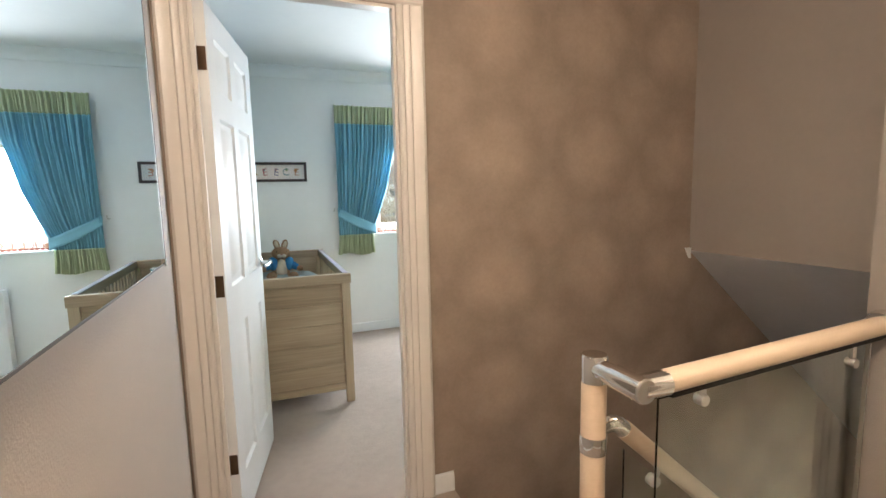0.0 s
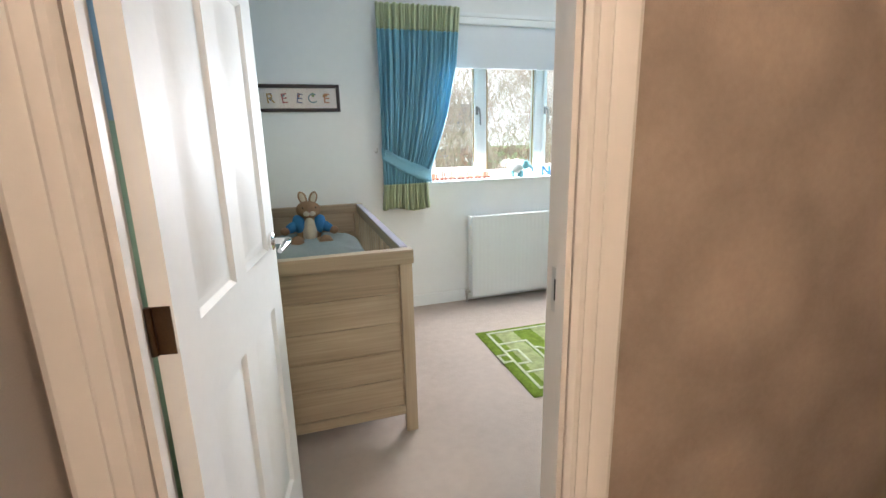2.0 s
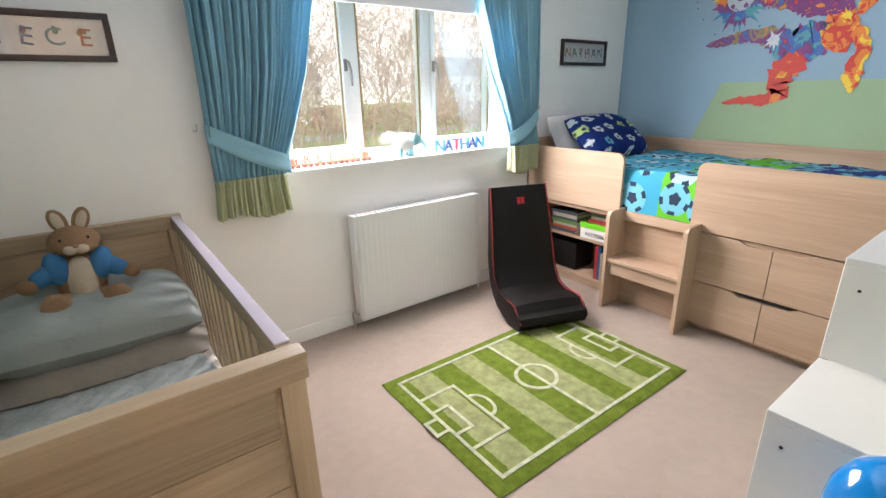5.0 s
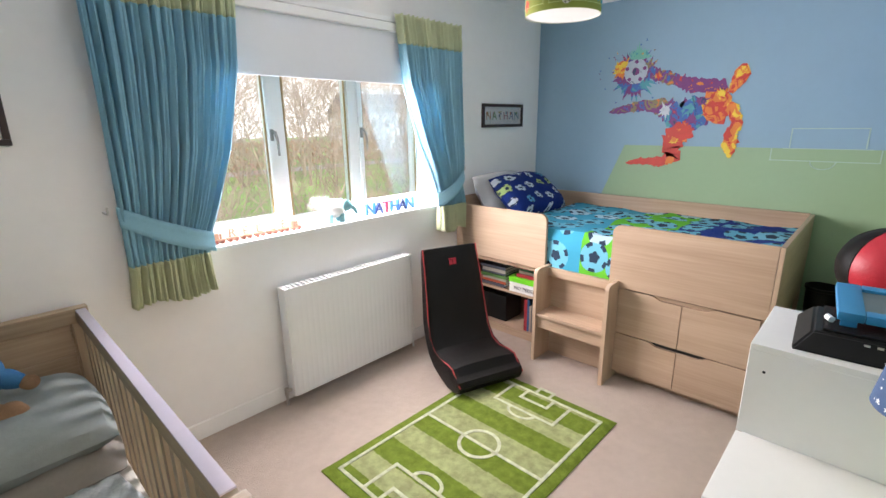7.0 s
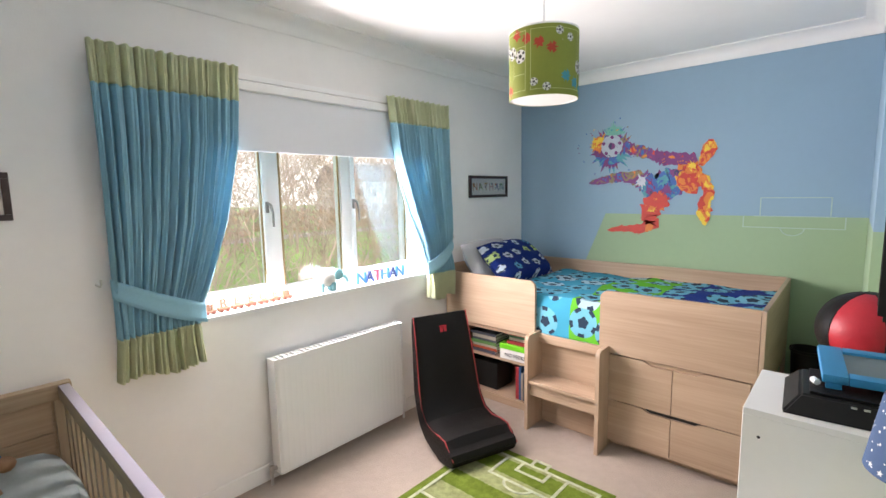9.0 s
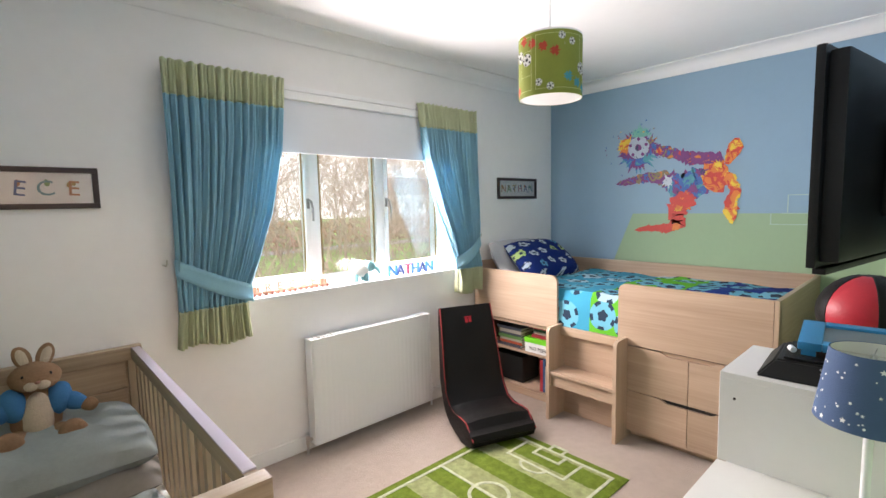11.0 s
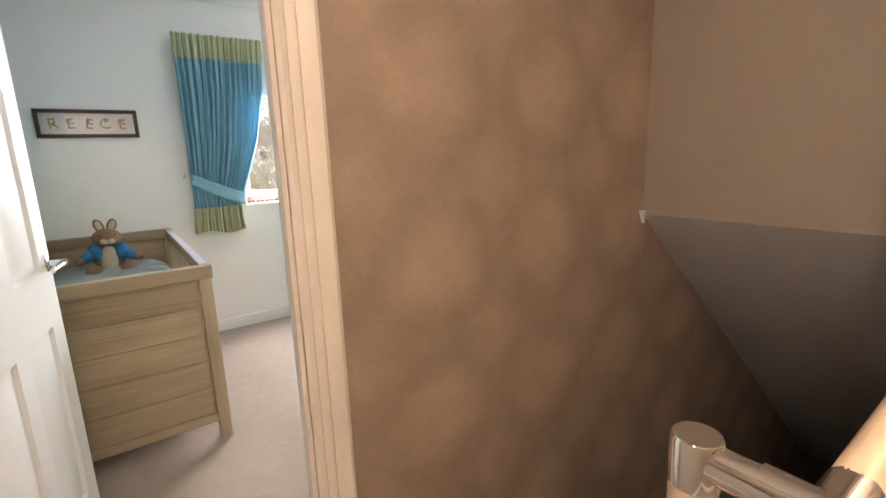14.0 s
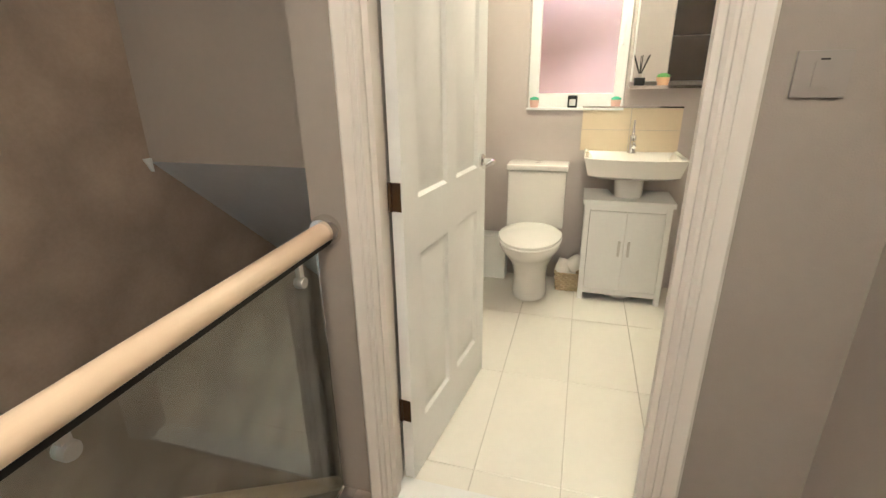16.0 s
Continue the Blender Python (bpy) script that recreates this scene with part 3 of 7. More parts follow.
cot()
solo("cot_mattress", cube(-0.24, 0.44, 2.92, 4.29, 0.332, 0.43, 0.03, 4), SHEET, Matrix(), "cream fitted mattress in the cot", "mattress")
solo("pillow", soft_slab(bmesh.new(), 0.62, 0.46, 0.17, 2.1, 0.02), GREY_CLOTH, pose(0.125, 3.95, 0.595, 6, 2, 2), "plump blue-grey pillow lying on another pillow", "pillow")
solo("pillow", soft_slab(bmesh.new(), 0.62, 0.50, 0.13, 5.5, 0.018), TAUPE_CLOTH, pose(0.135, 3.93, 0.49, 3, 0, -2), "flattened taupe-grey pillow underneath", "pillow")
bm = bmesh.new()
nx, ny = 44, 34
g = [[bm.verts.new((-0.30 + 0.60 * i / nx, -0.26 + 0.52 * j / ny, 0.02 + 0.011 * abs(math.sin(i / nx * 30 + j / ny * 26)) * abs(math.sin(i / nx * 30 - j / ny * 26)) + 0.02 * noise.noise(Vector((i * 0.12, j * 0.12, 3))))) for j in range(ny + 1)] for i in range(nx + 1)]
for i in range(nx):
    for j in range(ny):
        bm.faces.new((g[i][j], g[i + 1][j], g[i + 1][j + 1], g[i][j + 1]))
ob = solo("quilt", bm, QUILT, pose(0.12, 3.50, 0.425, 0, 0, 8), "pale blue quilted blanket on the cot mattress", "quilt")
sol = ob.modifiers.new("thick", "SOLIDIFY")
sol.thickness, sol.offset = 0.02, -1

PLUSH = mat("tan_plush", (0.30, 0.19, 0.115), rough=0.95, var=0.15, scale=14, bump=0.9, bscale=260, spec=0.1)
PLUSH_PINK = mat("pinkish_nose_thread", (0.34, 0.17, 0.13), rough=0.9, var=0.1, scale=30)
PLUSH_PALE = mat("cream_plush", (0.58, 0.50, 0.39), rough=0.95, var=0.1, scale=14, bump=0.9, bscale=260, spec=0.1)
FELT_BLUE = mat("blue_felt", (0.05, 0.17, 0.36), rough=0.95, var=0.1, scale=16, bump=0.5, bscale=260, spec=0.1)


def plush_rabbit():
    """A seated soft rabbit, one mesh in three cloths."""
    bm = bmesh.new()

    def add(c, r, k, m=None, sub=3):
        n0 = len(bm.faces)
        blob(bm, c, r, sub, m)
        bm.faces.ensure_lookup_table()
        for f in bm.faces[n0:]:
            f.material_index = k
    add((0, 0, 0.110), (0.078, 0.070, 0.115), 0)
    add((0, -0.036, 0.112), (0.050, 0.050, 0.098), 1)
    add((0, -0.005, 0.262), (0.080, 0.066, 0.058), 0)
    add((0, -0.030, 0.246), (0.066, 0.042, 0.036), 0)
    for s in (-1, 1):
        add((s * 0.018, -0.064, 0.238), (0.022, 0.016, 0.018), 1, sub=2)
        add((s * 0.040, -0.057, 0.276), (0.0055, 0.005, 0.0065), 3, sub=2)
        add((s * 0.034, 0.010, 0.338), (0.028, 0.012, 0.048), 0, pose(0, 0, 0, -14, s * 16, s * -10))
        add((s * 0.035, -0.001, 0.338), (0.017, 0.007, 0.036), 1, pose(0, 0, 0, -14, s * 16, s * -10), 2)
        add((s * 0.062, -0.006, 0.165), (0.044, 0.066, 0.066), 2, pose(0, 0, 0, 0, s * 16, 0))
        add((s * 0.104, -0.030, 0.152), (0.058, 0.032, 0.033), 2, pose(0, 0, 0, 0, s * 30, s * -14))
        add((s * 0.155, -0.052, 0.126), (0.030, 0.026, 0.027), 0, sub=2)
        add((s * 0.062, -0.066, 0.042), (0.042, 0.078, 0.042), 0, pose(0, 0, 0, 0, 0, s * 24))
        add((s * 0.090, -0.126, 0.050), (0.046, 0.030, 0.052), 0)
    add((0, -0.080, 0.252), (0.009, 0.006, 0.006), 4, sub=2)
    for v in bm.verts:
        v.co += v.co.normalized() * 0.003 * noise.noise(v.co * 40)
    return bm


solo("plush_rabbit", plush_rabbit(), [PLUSH, PLUSH_PALE, FELT_BLUE, BLACK, PLUSH_PINK], pose(0.110, 4.02, 0.606, -6, 3, 4) @ Matrix.Scale(0.93, 4), "tan plush rabbit in a blue felt jacket on a pillow", "soft toy")


# ---- bedroom: rug ----
def rug():
    m = mat("green_rug_pile", (0.15, 0.215, 0.04), rough=1, var=0.34, scale=26, bump=1.0, bscale=300, spec=0.05)
    nt = m.node_tree
    b = nt.nodes["Principled BSDF"]
    base = b.inputs["Base Color"].links[0].from_socket.node
    tc, sep = nt.nodes.new("ShaderNodeTexCoord"), nt.nodes.new("ShaderNodeSeparateXYZ")
    nt.links.new(tc.outputs["Object"], sep.inputs[0])
    nz = nt.nodes.new("ShaderNodeTexNoise")
    nz.inputs["Scale"].default_value = 60
    nt.links.new(tc.outputs["Object"], nz.inputs[0])
    f = math_node(nt, "GREATER_THAN", math_node(nt, "FRACT", math_node(nt, "MULTIPLY", math_node(nt, "MULTIPLY_ADD", nz.outputs[0], 0.016, math_node(nt, "ADD", sep.outputs[0], 0.0125)), 1 / 0.2567)), 0.5)
    inside = math_node(nt, "MULTIPLY", math_node(nt, "LESS_THAN", math_node(nt, "ABSOLUTE", math_node(nt, "ADD", sep.outputs[0], -0.6125)), 0.557), math_node(nt, "LESS_THAN", math_node(nt, "ABSOLUTE", math_node(nt, "ADD", sep.outputs[1], -0.4075)), 0.357))
    f = math_node(nt, "MULTIPLY", f, inside)
    nt.links.new(mix_color(nt, f, (0.155, 0.215, 0.03), (0.33, 0.36, 0.17)), base.inputs[0])
    line_m = mat("white_rug_pile", (0.56, 0.59, 0.42), rough=1, var=0.30, scale=34, bump=1.0, bscale=300, spec=0.05)
    e = thing("rug", pose(1.088, 2.918, 0, 0, 0, -0.6), "green striped rug patterned as a football pitch", "rug")
    X, Y = 1.225, 0.815
    bm = bmesh.new()
    nx, ny = 60, 40
    top = [[bm.verts.new((X * i / nx, Y * j / ny, 0.013 + 0.0015 * noise.noise(Vector((i * 0.3, j * 0.3, 0))) - (0.008 if i in (0, nx) or j in (0, ny) else 0))) for j in range(ny + 1)] for i in range(nx + 1)]
    for i in range(nx):
        for j in range(ny):
            bm.faces.new((top[i][j], top[i + 1][j], top[i + 1][j + 1], top[i][j + 1]))
    geo = bmesh.ops.extrude_edge_only(bm, edges=[ed for ed in bm.edges if ed.is_boundary])
    for v in geo["geom"]:
        if isinstance(v, bmesh.types.BMVert):
            v.co.z = 0.001
    part("tufted_face", bm, m, e)
    w, z0, z1 = 0.016, 0.011, 0.0165

    def strip(x0, x1, y0, y1):
        part("pitch_line", cube(x0, x1, y0, y1, z0, z1, 0.001, 1), line_m, e)
    a, c = 0.055, 0.05
    strip(a, X - a, c, c + w), strip(a, X - a, Y - c - w, Y - c), strip(a, a + w, c + w, Y - c - w), strip(X - a - w, X - a, c + w, Y - c - w)
    strip(X / 2 - w / 2, X / 2 + w / 2, c + w, Y - c - w)
    for s in (0, 1):
        def px(v0, v1):
            return (v0, v1) if s == 0 else (X - v1, X - v0)
        for dep, half in ((0.19, 0.19), (0.085, 0.09)):
            strip(*px(a + w, a + dep), Y / 2 - half, Y / 2 - half + w), strip(*px(a + w, a + dep), Y / 2 + half - w, Y / 2 + half), strip(*px(a + dep, a + dep + w), Y / 2 - half, Y / 2 + half)
        strip(*px(a - 0.045, a), Y / 2 - 0.05, Y / 2 - 0.05 + w), strip(*px(a - 0.045, a), Y / 2 + 0.05 - w, Y / 2 + 0.05), strip(*px(a - 0.045 - w, a - 0.045), Y / 2 - 0.05, Y / 2 + 0.05)
        arc = [(a + 0.19 + w + 0.06 * math.cos(radians(t)), Y / 2 + 0.085 * math.sin(radians(t))) for t in range(-90, 91, 15)]
        bm = bmesh.new()
        ins = [(a + 0.19 + w + 0.046 * math.cos(radians(t)), Y / 2 + 0.068 * math.sin(radians(t))) for t in range(90, -91, -15)]
        prism(bm, [(p if s == 0 else (X - p[0], p[1])) for p in arc + ins], z0, z1, "xy")
        part("pitch_line", bm, line_m, e)
    bm = bmesh.new()
    ro, ri = [], []
    for t in range(40):
        cs, sn = math.cos(2 * math.pi * t / 40), math.sin(2 * math.pi * t / 40)
        ro.append([bm.verts.new((X / 2 + 0.105 * cs, Y / 2 + 0.105 * sn, z)) for z in (z0, z1)])
        ri.append([bm.verts.new((X / 2 + 0.088 * cs, Y / 2 + 0.088 * sn, z)) for z in (z0, z1)])
    for t in range(40):
        u = (t + 1) % 40
        bm.faces.new((ro[t][1], ro[u][1], ri[u][1], ri[t][1])), bm.faces.new((ro[t][0], ro[u][0], ro[u][1], ro[t][1])), bm.faces.new((ri[t][0], ri[t][1], ri[u][1], ri[u][0]))
    part("centre_circle", bm, line_m, e)
    return e


rug()


# ---- bedroom: radiator ----
def radiator():
    e = thing("radiator", pose(1.290, WIN_Y, 0), "white fluted panel radiator below the window", "radiator")
    W, z0, z1 = 0.886, 0.05, 0.672
    n = 26
    xs = [0.012 + (W - 0.024) * i / (n * 6) for i in range(n * 6 + 1)]
    for nm, yf in (("front_panel", -0.105), ("back_panel", -0.045)):
        bm = bmesh.new()
        prof = []
        for i, x in enumerate(xs):
            k = (i % 6) / 6
            prof.append((x, yf + 0.0016 * (1 if 0.15 < k < 0.5 else 0)))
        zs = [(z0, 0.012), (z0 + 0.03, 0.006), (z0 + 0.05, 0), (z1 - 0.05, 0), (z1 - 0.03, 0.006), (z1, 0.012)]
        g = []
        for z, flat in zs:
            g.append([bm.verts.new((x, y if flat == 0 else yf + flat * 0.3, z)) for x, y in prof])
        for p, q in zip(g, g[1:]):
            for i in range(len(p) - 1):
                bm.faces.new((p[i], p[i + 1], q[i + 1], q[i]))
        box(bm, 0.0, W, yf + 0.006, yf + 0.02, z0, z1, 0.003, 1)
        part(nm, bm, UPVC, e)
    for x in (-0.004, W - 0.004):
        part("side_cover", cube(x, x + 0.008, -0.108, -0.03, z0 + 0.01, z1 + 0.006, 0.003), UPVC, e)
    grille = part("top_grille", cube(0.0, W, -0.106, -0.098, z1, z1 + 0.006, 0.002), UPVC, e)
    for i in range(30):
        x = 0.01 + i * (W - 0.02) / 30
        part("slat", cube(x, x + 0.012, -0.098, -0.032, z1 + 0.001, z1 + 0.004), UPVC, grille)
    for x in (0.15, W - 0.17):
        part("wall_bracket", cube(x, x + 0.02, -0.03, 0.0, 0.2, 0.55), UPVC, e)
    for x, s in ((-0.032, 1), (W + 0.032, -1)):
        bm = bmesh.new()
        rod(bm, (x, -0.065, 0.0), (x, -0.065, 0.075), 0.0075, 12)
        rod(bm, (x, -0.065, 0.062), (x, -0.065, 0.105), 0.012, 12)
        rod(bm, (x, -0.065, 0.085), (x + s * 0.034, -0.065, 0.085), 0.010, 12)
        part("valve", bm, STEEL if s > 0 else UPVC, e, "plated radiator valve on its pipe")
        if s < 0:
            bm = bmesh.new()
            lathe(bm, [(0.0, 0.10), (0.016, 0.10), (0.018, 0.115), (0.018, 0.15), (0.014, 0.158), (0.0, 0.158)], 16, (x, -0.065, 0))
            part("valve_head", bm, UPVC, e)
    return e


radiator()


# ---- bedroom: rocking games chair ----
DARK_RED = mat("dark_red_piping", (0.34, 0.03, 0.03), rough=0.5)


def games_chair():
    e = thing("games_chair", pose(2.145, 3.625, 0, 0, 0, -20), "black vinyl floor rocker chair with red piping", "chair")
    # side profile: y forward is negative
    mid_line = [(-0.015, 0.115), (0.02, 0.150), (0.09, 0.150), (0.18, 0.135), (0.26, 0.155), (0.315, 0.22), (0.345, 0.32), (0.375, 0.46), (0.41, 0.60), (0.435, 0.69), (0.45, 0.745)]
    under = [(0.475, 0.74), (0.462, 0.66), (0.445, 0.56), (0.425, 0.42), (0.41, 0.30), (0.385, 0.19), (0.335, 0.10), (0.26, 0.045), (0.17, 0.018), (0.08, 0.008), (0.0, 0.012), (-0.05, 0.03), (-0.072, 0.07), (-0.06, 0.105)]
    outline = mid_line + under

    def width(p):
        return 0.215 if p[1] < 0.25 else 0.215 - 0.025 * (p[1] - 0.25) / 0.5
    bm = bmesh.new()
    prof = []
    for s in (-1, 1):
        prof.append([bm.verts.new((s * width(p), p[0], p[1])) for p in outline])
    n = len(outline)
    bm.faces.new(prof[0][::-1]), bm.faces.new(prof[1])
    for i in range(n):
        bm.faces.new((prof[0][i], prof[0][(i + 1) % n], prof[1][(i + 1) % n], prof[1][i]))
    rim = [ed for ed in bm.edges if abs(ed.verts[0].co.x - ed.verts[1].co.x) < 0.06]
    bmesh.ops.bevel(bm, geom=rim, offset=0.014, segments=3, affect="EDGES", profile=0.6)
    part("shell", bm, BLACK_VINYL, e)
    # padded cushion on the face
    bm = bmesh.new()
    g = []
    for i, p in enumerate(mid_line):
        q0, q1 = mid_line[max(i - 1, 0)], mid_line[min(i + 1, len(mid_line) - 1)]
        t = Vector((q1[0] - q0[0], q1[1] - q0[1])).normalized()
        nrm = Vector((-t.y, t.x))
        row = []
        for j in range(9):
            u = -1 + 2 * j / 8
            k = 0.012 * (1 - u ** 4) if 0 < i < len(mid_line) - 1 else 0.002
            row.append(bm.verts.new((u * (width(p) - 0.03), p[0] + nrm.x * k, p[1] + nrm.y * k)))
        g.append(row)
    for i in range(len(g) - 1):
        for j in range(8):
            bm.faces.new((g[i][j], g[i][j + 1], g[i + 1][j + 1], g[i + 1][j]))
    part("cushion", bm, BLACK_VINYL, e)
    for s in (-1, 1):
        pts = [(s * (width(p) - 0.004), p[0] - 0.002, p[1] + 0.003) for p in [(-0.07, 0.075)] + mid_line]
        part("piping", tube(bmesh.new(), pts, 0.0036, 8), DARK_RED, e, "thin red piping along the edge")
    bm = bmesh.new()
    for dx, dz, w, h in ((-0.012, 0.0, 0.02, 0.03), (0.014, 0.006, 0.018, 0.04), (0.0, 0.022, 0.05, 0.008)):
        box(bm, dx - w / 2, dx + w / 2, -0.002, 0.002, dz - h / 2, dz + h / 2)
    part("emblem", bm, RED, e, "small red emblem", pose(0.0, 0.408, 0.655, -16))
    return e


games_chair()


# ---- bedroom: mid-sleeper bed ----
def cabin_bed():
    X0, Y0 = 2.73, 2.41
    e = thing("cabin_bed", pose(X0, Y0, 0), "oak-laminate cabin bed with drawers, shelves and step", "bed")
    D, L, t = 1.03, 1.94, 0.022
    # front guard panels with rounded tops at the gap
    bm = prism(bmesh.new(), rounded(0.0, 0.775, 0.575, 0.935, 0.045, "c"), 0.0, t, "yz")
    part("guard_panel", bm, BED_Y, e)
    bm = prism(bmesh.new(), rounded(1.205, L, 0.575, 0.935, 0.045, "d"), 0.0, t, "yz")
    part("guard_panel", bm, BED_Y, e)
    part("front_rail", cube(0.0, t, 0.775, 1.205, 0.545, 0.60, 0.002), BED_Y, e)
    part("foot_end", cube(0.022, D, -0.022, 0.0, 0.46, 0.935, 0.003), BED_X, e)
    part("foot_post", cube(0.0, 0.05, -0.022, -0.002, 0.0, 0.935, 0.003), BED_Z, e)
    part("foot_post", cube(D - 0.06, D, -0.022, 0.0, 0.0, 0.46, 0.003), BED_Z, e)
    part("head_end", cube(0.0, D, L, L + 0.02, 0.0, 0.98, 0.003), BED_X, e)
    part("back_panel", cube(D - 0.02, D, 0.0, L, 0.46, 0.94, 0.003), BED_Y, e)
    part("bed_base", cube(t, D - 0.02, 0.0, L, 0.545, 0.565), BED_Y, e)
    # drawer unit
    unit = part("drawer_cabinet", cube(0.025, 0.62, 0.03, 0.712, 0.035, 0.54), BED_Z, e)
    part("plinth", cube(0.06, 0.6, 0.03, 0.72, 0.0, 0.035), BED_Y, unit)
    for z0, z1 in ((0.05, 0.292), (0.298, 0.566)):
        for y0, y1, cut in ((0.025, 0.372, 1), (0.376, 0.735, -1)):
            w = 0.15
            if cut > 0:
                pts = [(y0, z0), (y1, z0), (y1, z1 - 0.02), (y1 - w + 0.04, z1 - 0.02), (y1 - w, z1), (y0, z1)]
            else:
                pts = [(y0, z0), (y1, z0), (y1, z1), (y0 + w, z1), (y0 + w - 0.04, z1 - 0.02), (y0, z1 - 0.02)]
            part("drawer_front", prism(bmesh.new(), pts, 0.003, 0.022, "yz"), BED_Y, unit)
        # dark plate behind the cut-out paints in the recess's shade
        part("recess_shade_plate", cube(0.0225, 0.0245, 0.2, 0.55, z1 - 0.024, z1 + 0.012), DARK, unit, "dark plate standing in for shade in the finger recess")
    # step with two rounded sides
    for y in (0.715, 1.175):
        bm = prism(bmesh.new(), rounded(-0.135, 0.06, 0.0, 0.615, 0.035, "d"), y, y + 0.022, "xz")
        part("step_side", bm, BED_Z, e)
    part("step_board", cube(-0.125, 0.06, 0.737, 1.175, 0.305, 0.325, 0.002), BED_Y, e)
    part("step_apron", cube(-0.105, -0.087, 0.737, 1.175, 0.225, 0.305), BED_Y, e)
    part("step_back", cube(0.045, 0.06, 0.737, 1.175, 0.0, 0.545), BED_Y, e)
    # open bookcase
    part("bookcase_side", cube(0.08, 0.40, 1.20, 1.222, 0.0, 0.545), BED_Z, e)
    part("bookcase_side", cube(0.08, 0.40, L - 0.022, L, 0.0, 0.545), BED_Z, e)
    part("bookcase_back", cube(0.39, 0.40, 1.222, L - 0.022, 0.0, 0.545), BED_Y, e)
    part("bookcase_shelf", cube(0.085, 0.39, 1.222, L - 0.022, 0.315, 0.335), BED_Y, e)
    part("bookcase_base", cube(0.075, 0.39, 1.222, L - 0.022, 0.0, 0.055), BED_Y, e)
    return e


cabin_bed()


def football_mat(name, grounds, spot, scale, radius):
    """Printed cotton with scattered footballs; the ground colour changes along y."""
    m = mat(name, (1, 1, 1), rough=0.85, var=0.05, scale=9, bump=0.25, bscale=400, spec=0.2)
    nt = m.node_tree
    b = nt.nodes["Principled BSDF"]
    base = b.inputs["Base Color"].links[0].from_socket.node
    tc, sep = nt.nodes.new("ShaderNodeTexCoord"), nt.nodes.new("ShaderNodeSeparateXYZ")
    nt.links.new(tc.outputs["Object"], sep.inputs[0])
    col = grounds[0][1]
    for edge, c in grounds[1:]:
        wob = math_node(nt, "MULTIPLY_ADD", math_node(nt, "SINE", math_node(nt, "MULTIPLY", sep.outputs[0], 9)), 0.03, sep.outputs[1])
        col = mix_color(nt, math_node(nt, "LESS_THAN", wob, edge), col, c)
    cb = nt.nodes.new("ShaderNodeCombineXYZ")
    nt.links.new(math_node(nt, "SUBTRACT", sep.outputs[0], sep.outputs[2]), cb.inputs[0]), nt.links.new(sep.outputs[1], cb.inputs[1])
    v = nt.nodes.new("ShaderNodeTexVoronoi")
    v.voronoi_dimensions = "2D"
    v.inputs["Scale"].default_value, v.inputs["Randomness"].default_value = scale, 0.45
    nt.links.new(cb.outputs[0], v.inputs["Vector"])
    ball = math_node(nt, "LESS_THAN", v.outputs["Distance"], radius)
    sepc = nt.nodes.new("ShaderNodeSeparateColor")
    nt.links.new(v.outputs["Color"], sepc.inputs[0])
    bc = mix_color(nt, math_node(nt, "GREATER_THAN", sepc.outputs[0], 0.62), spot[0], mix_color(nt, math_node(nt, "GREATER_THAN", sepc.outputs[1], 0.5), spot[1], spot[2]))
    # dark panels: one in the middle of each ball and five round its rim
    rel = nt.nodes.new("ShaderNodeVectorMath")
    rel.operation = "SUBTRACT"
    nt.links.new(cb.outputs[0], rel.inputs[0]), nt.links.new(v.outputs["Position"], rel.inputs[1])
    rs = nt.nodes.new("ShaderNodeSeparateXYZ")
    nt.links.new(rel.outputs[0], rs.inputs[0])
    ang = math_node(nt, "ADD", math_node(nt, "ARCTAN2", rs.outputs[1], rs.outputs[0]), math_node(nt, "MULTIPLY", sepc.outputs[2], 6.28))
    star = math_node(nt, "COSINE", math_node(nt, "MULTIPLY", ang, 5))
    mid = math_node(nt, "LESS_THAN", math_node(nt, "MULTIPLY_ADD", star, 0.02, v.outputs["Distance"]), radius * 0.36)
    rim = math_node(nt, "MULTIPLY", math_node(nt, "GREATER_THAN", v.outputs["Distance"], radius * 0.74), math_node(nt, "GREATER_THAN", star, 0.25))
    bc = mix_color(nt, math_node(nt, "MAXIMUM", mid, rim), bc, (0.025, 0.045, 0.08))
    nt.links.new(mix_color(nt, ball, col, bc), base.inputs[0])
    return m


DUVET = football_mat("football_print_duvet", [(9, (0.05, 0.33, 0.50)), (3.38, (0.12, 0.46, 0.03)), (2.97, (0.012, 0.035, 0.22))], [(0.15, 0.45, 0.60), (0.40, 0.58, 0.68), (0.20, 0.50, 0.64)], 4.9, 0.43)
NAVY_PRINT = football_mat("navy_football_print", [(9, (0.006, 0.022, 0.15))], [(0.50, 0.58, 0.66), (0.10, 0.34, 0.55), (0.42, 0.56, 0.22)], 8.5, 0.30)
PILLOW_GREY = mat("pale_grey_pillowcase", (0.42, 0.43, 0.44), rough=0.9, var=0.05, scale=9, bump=0.3, bscale=350)

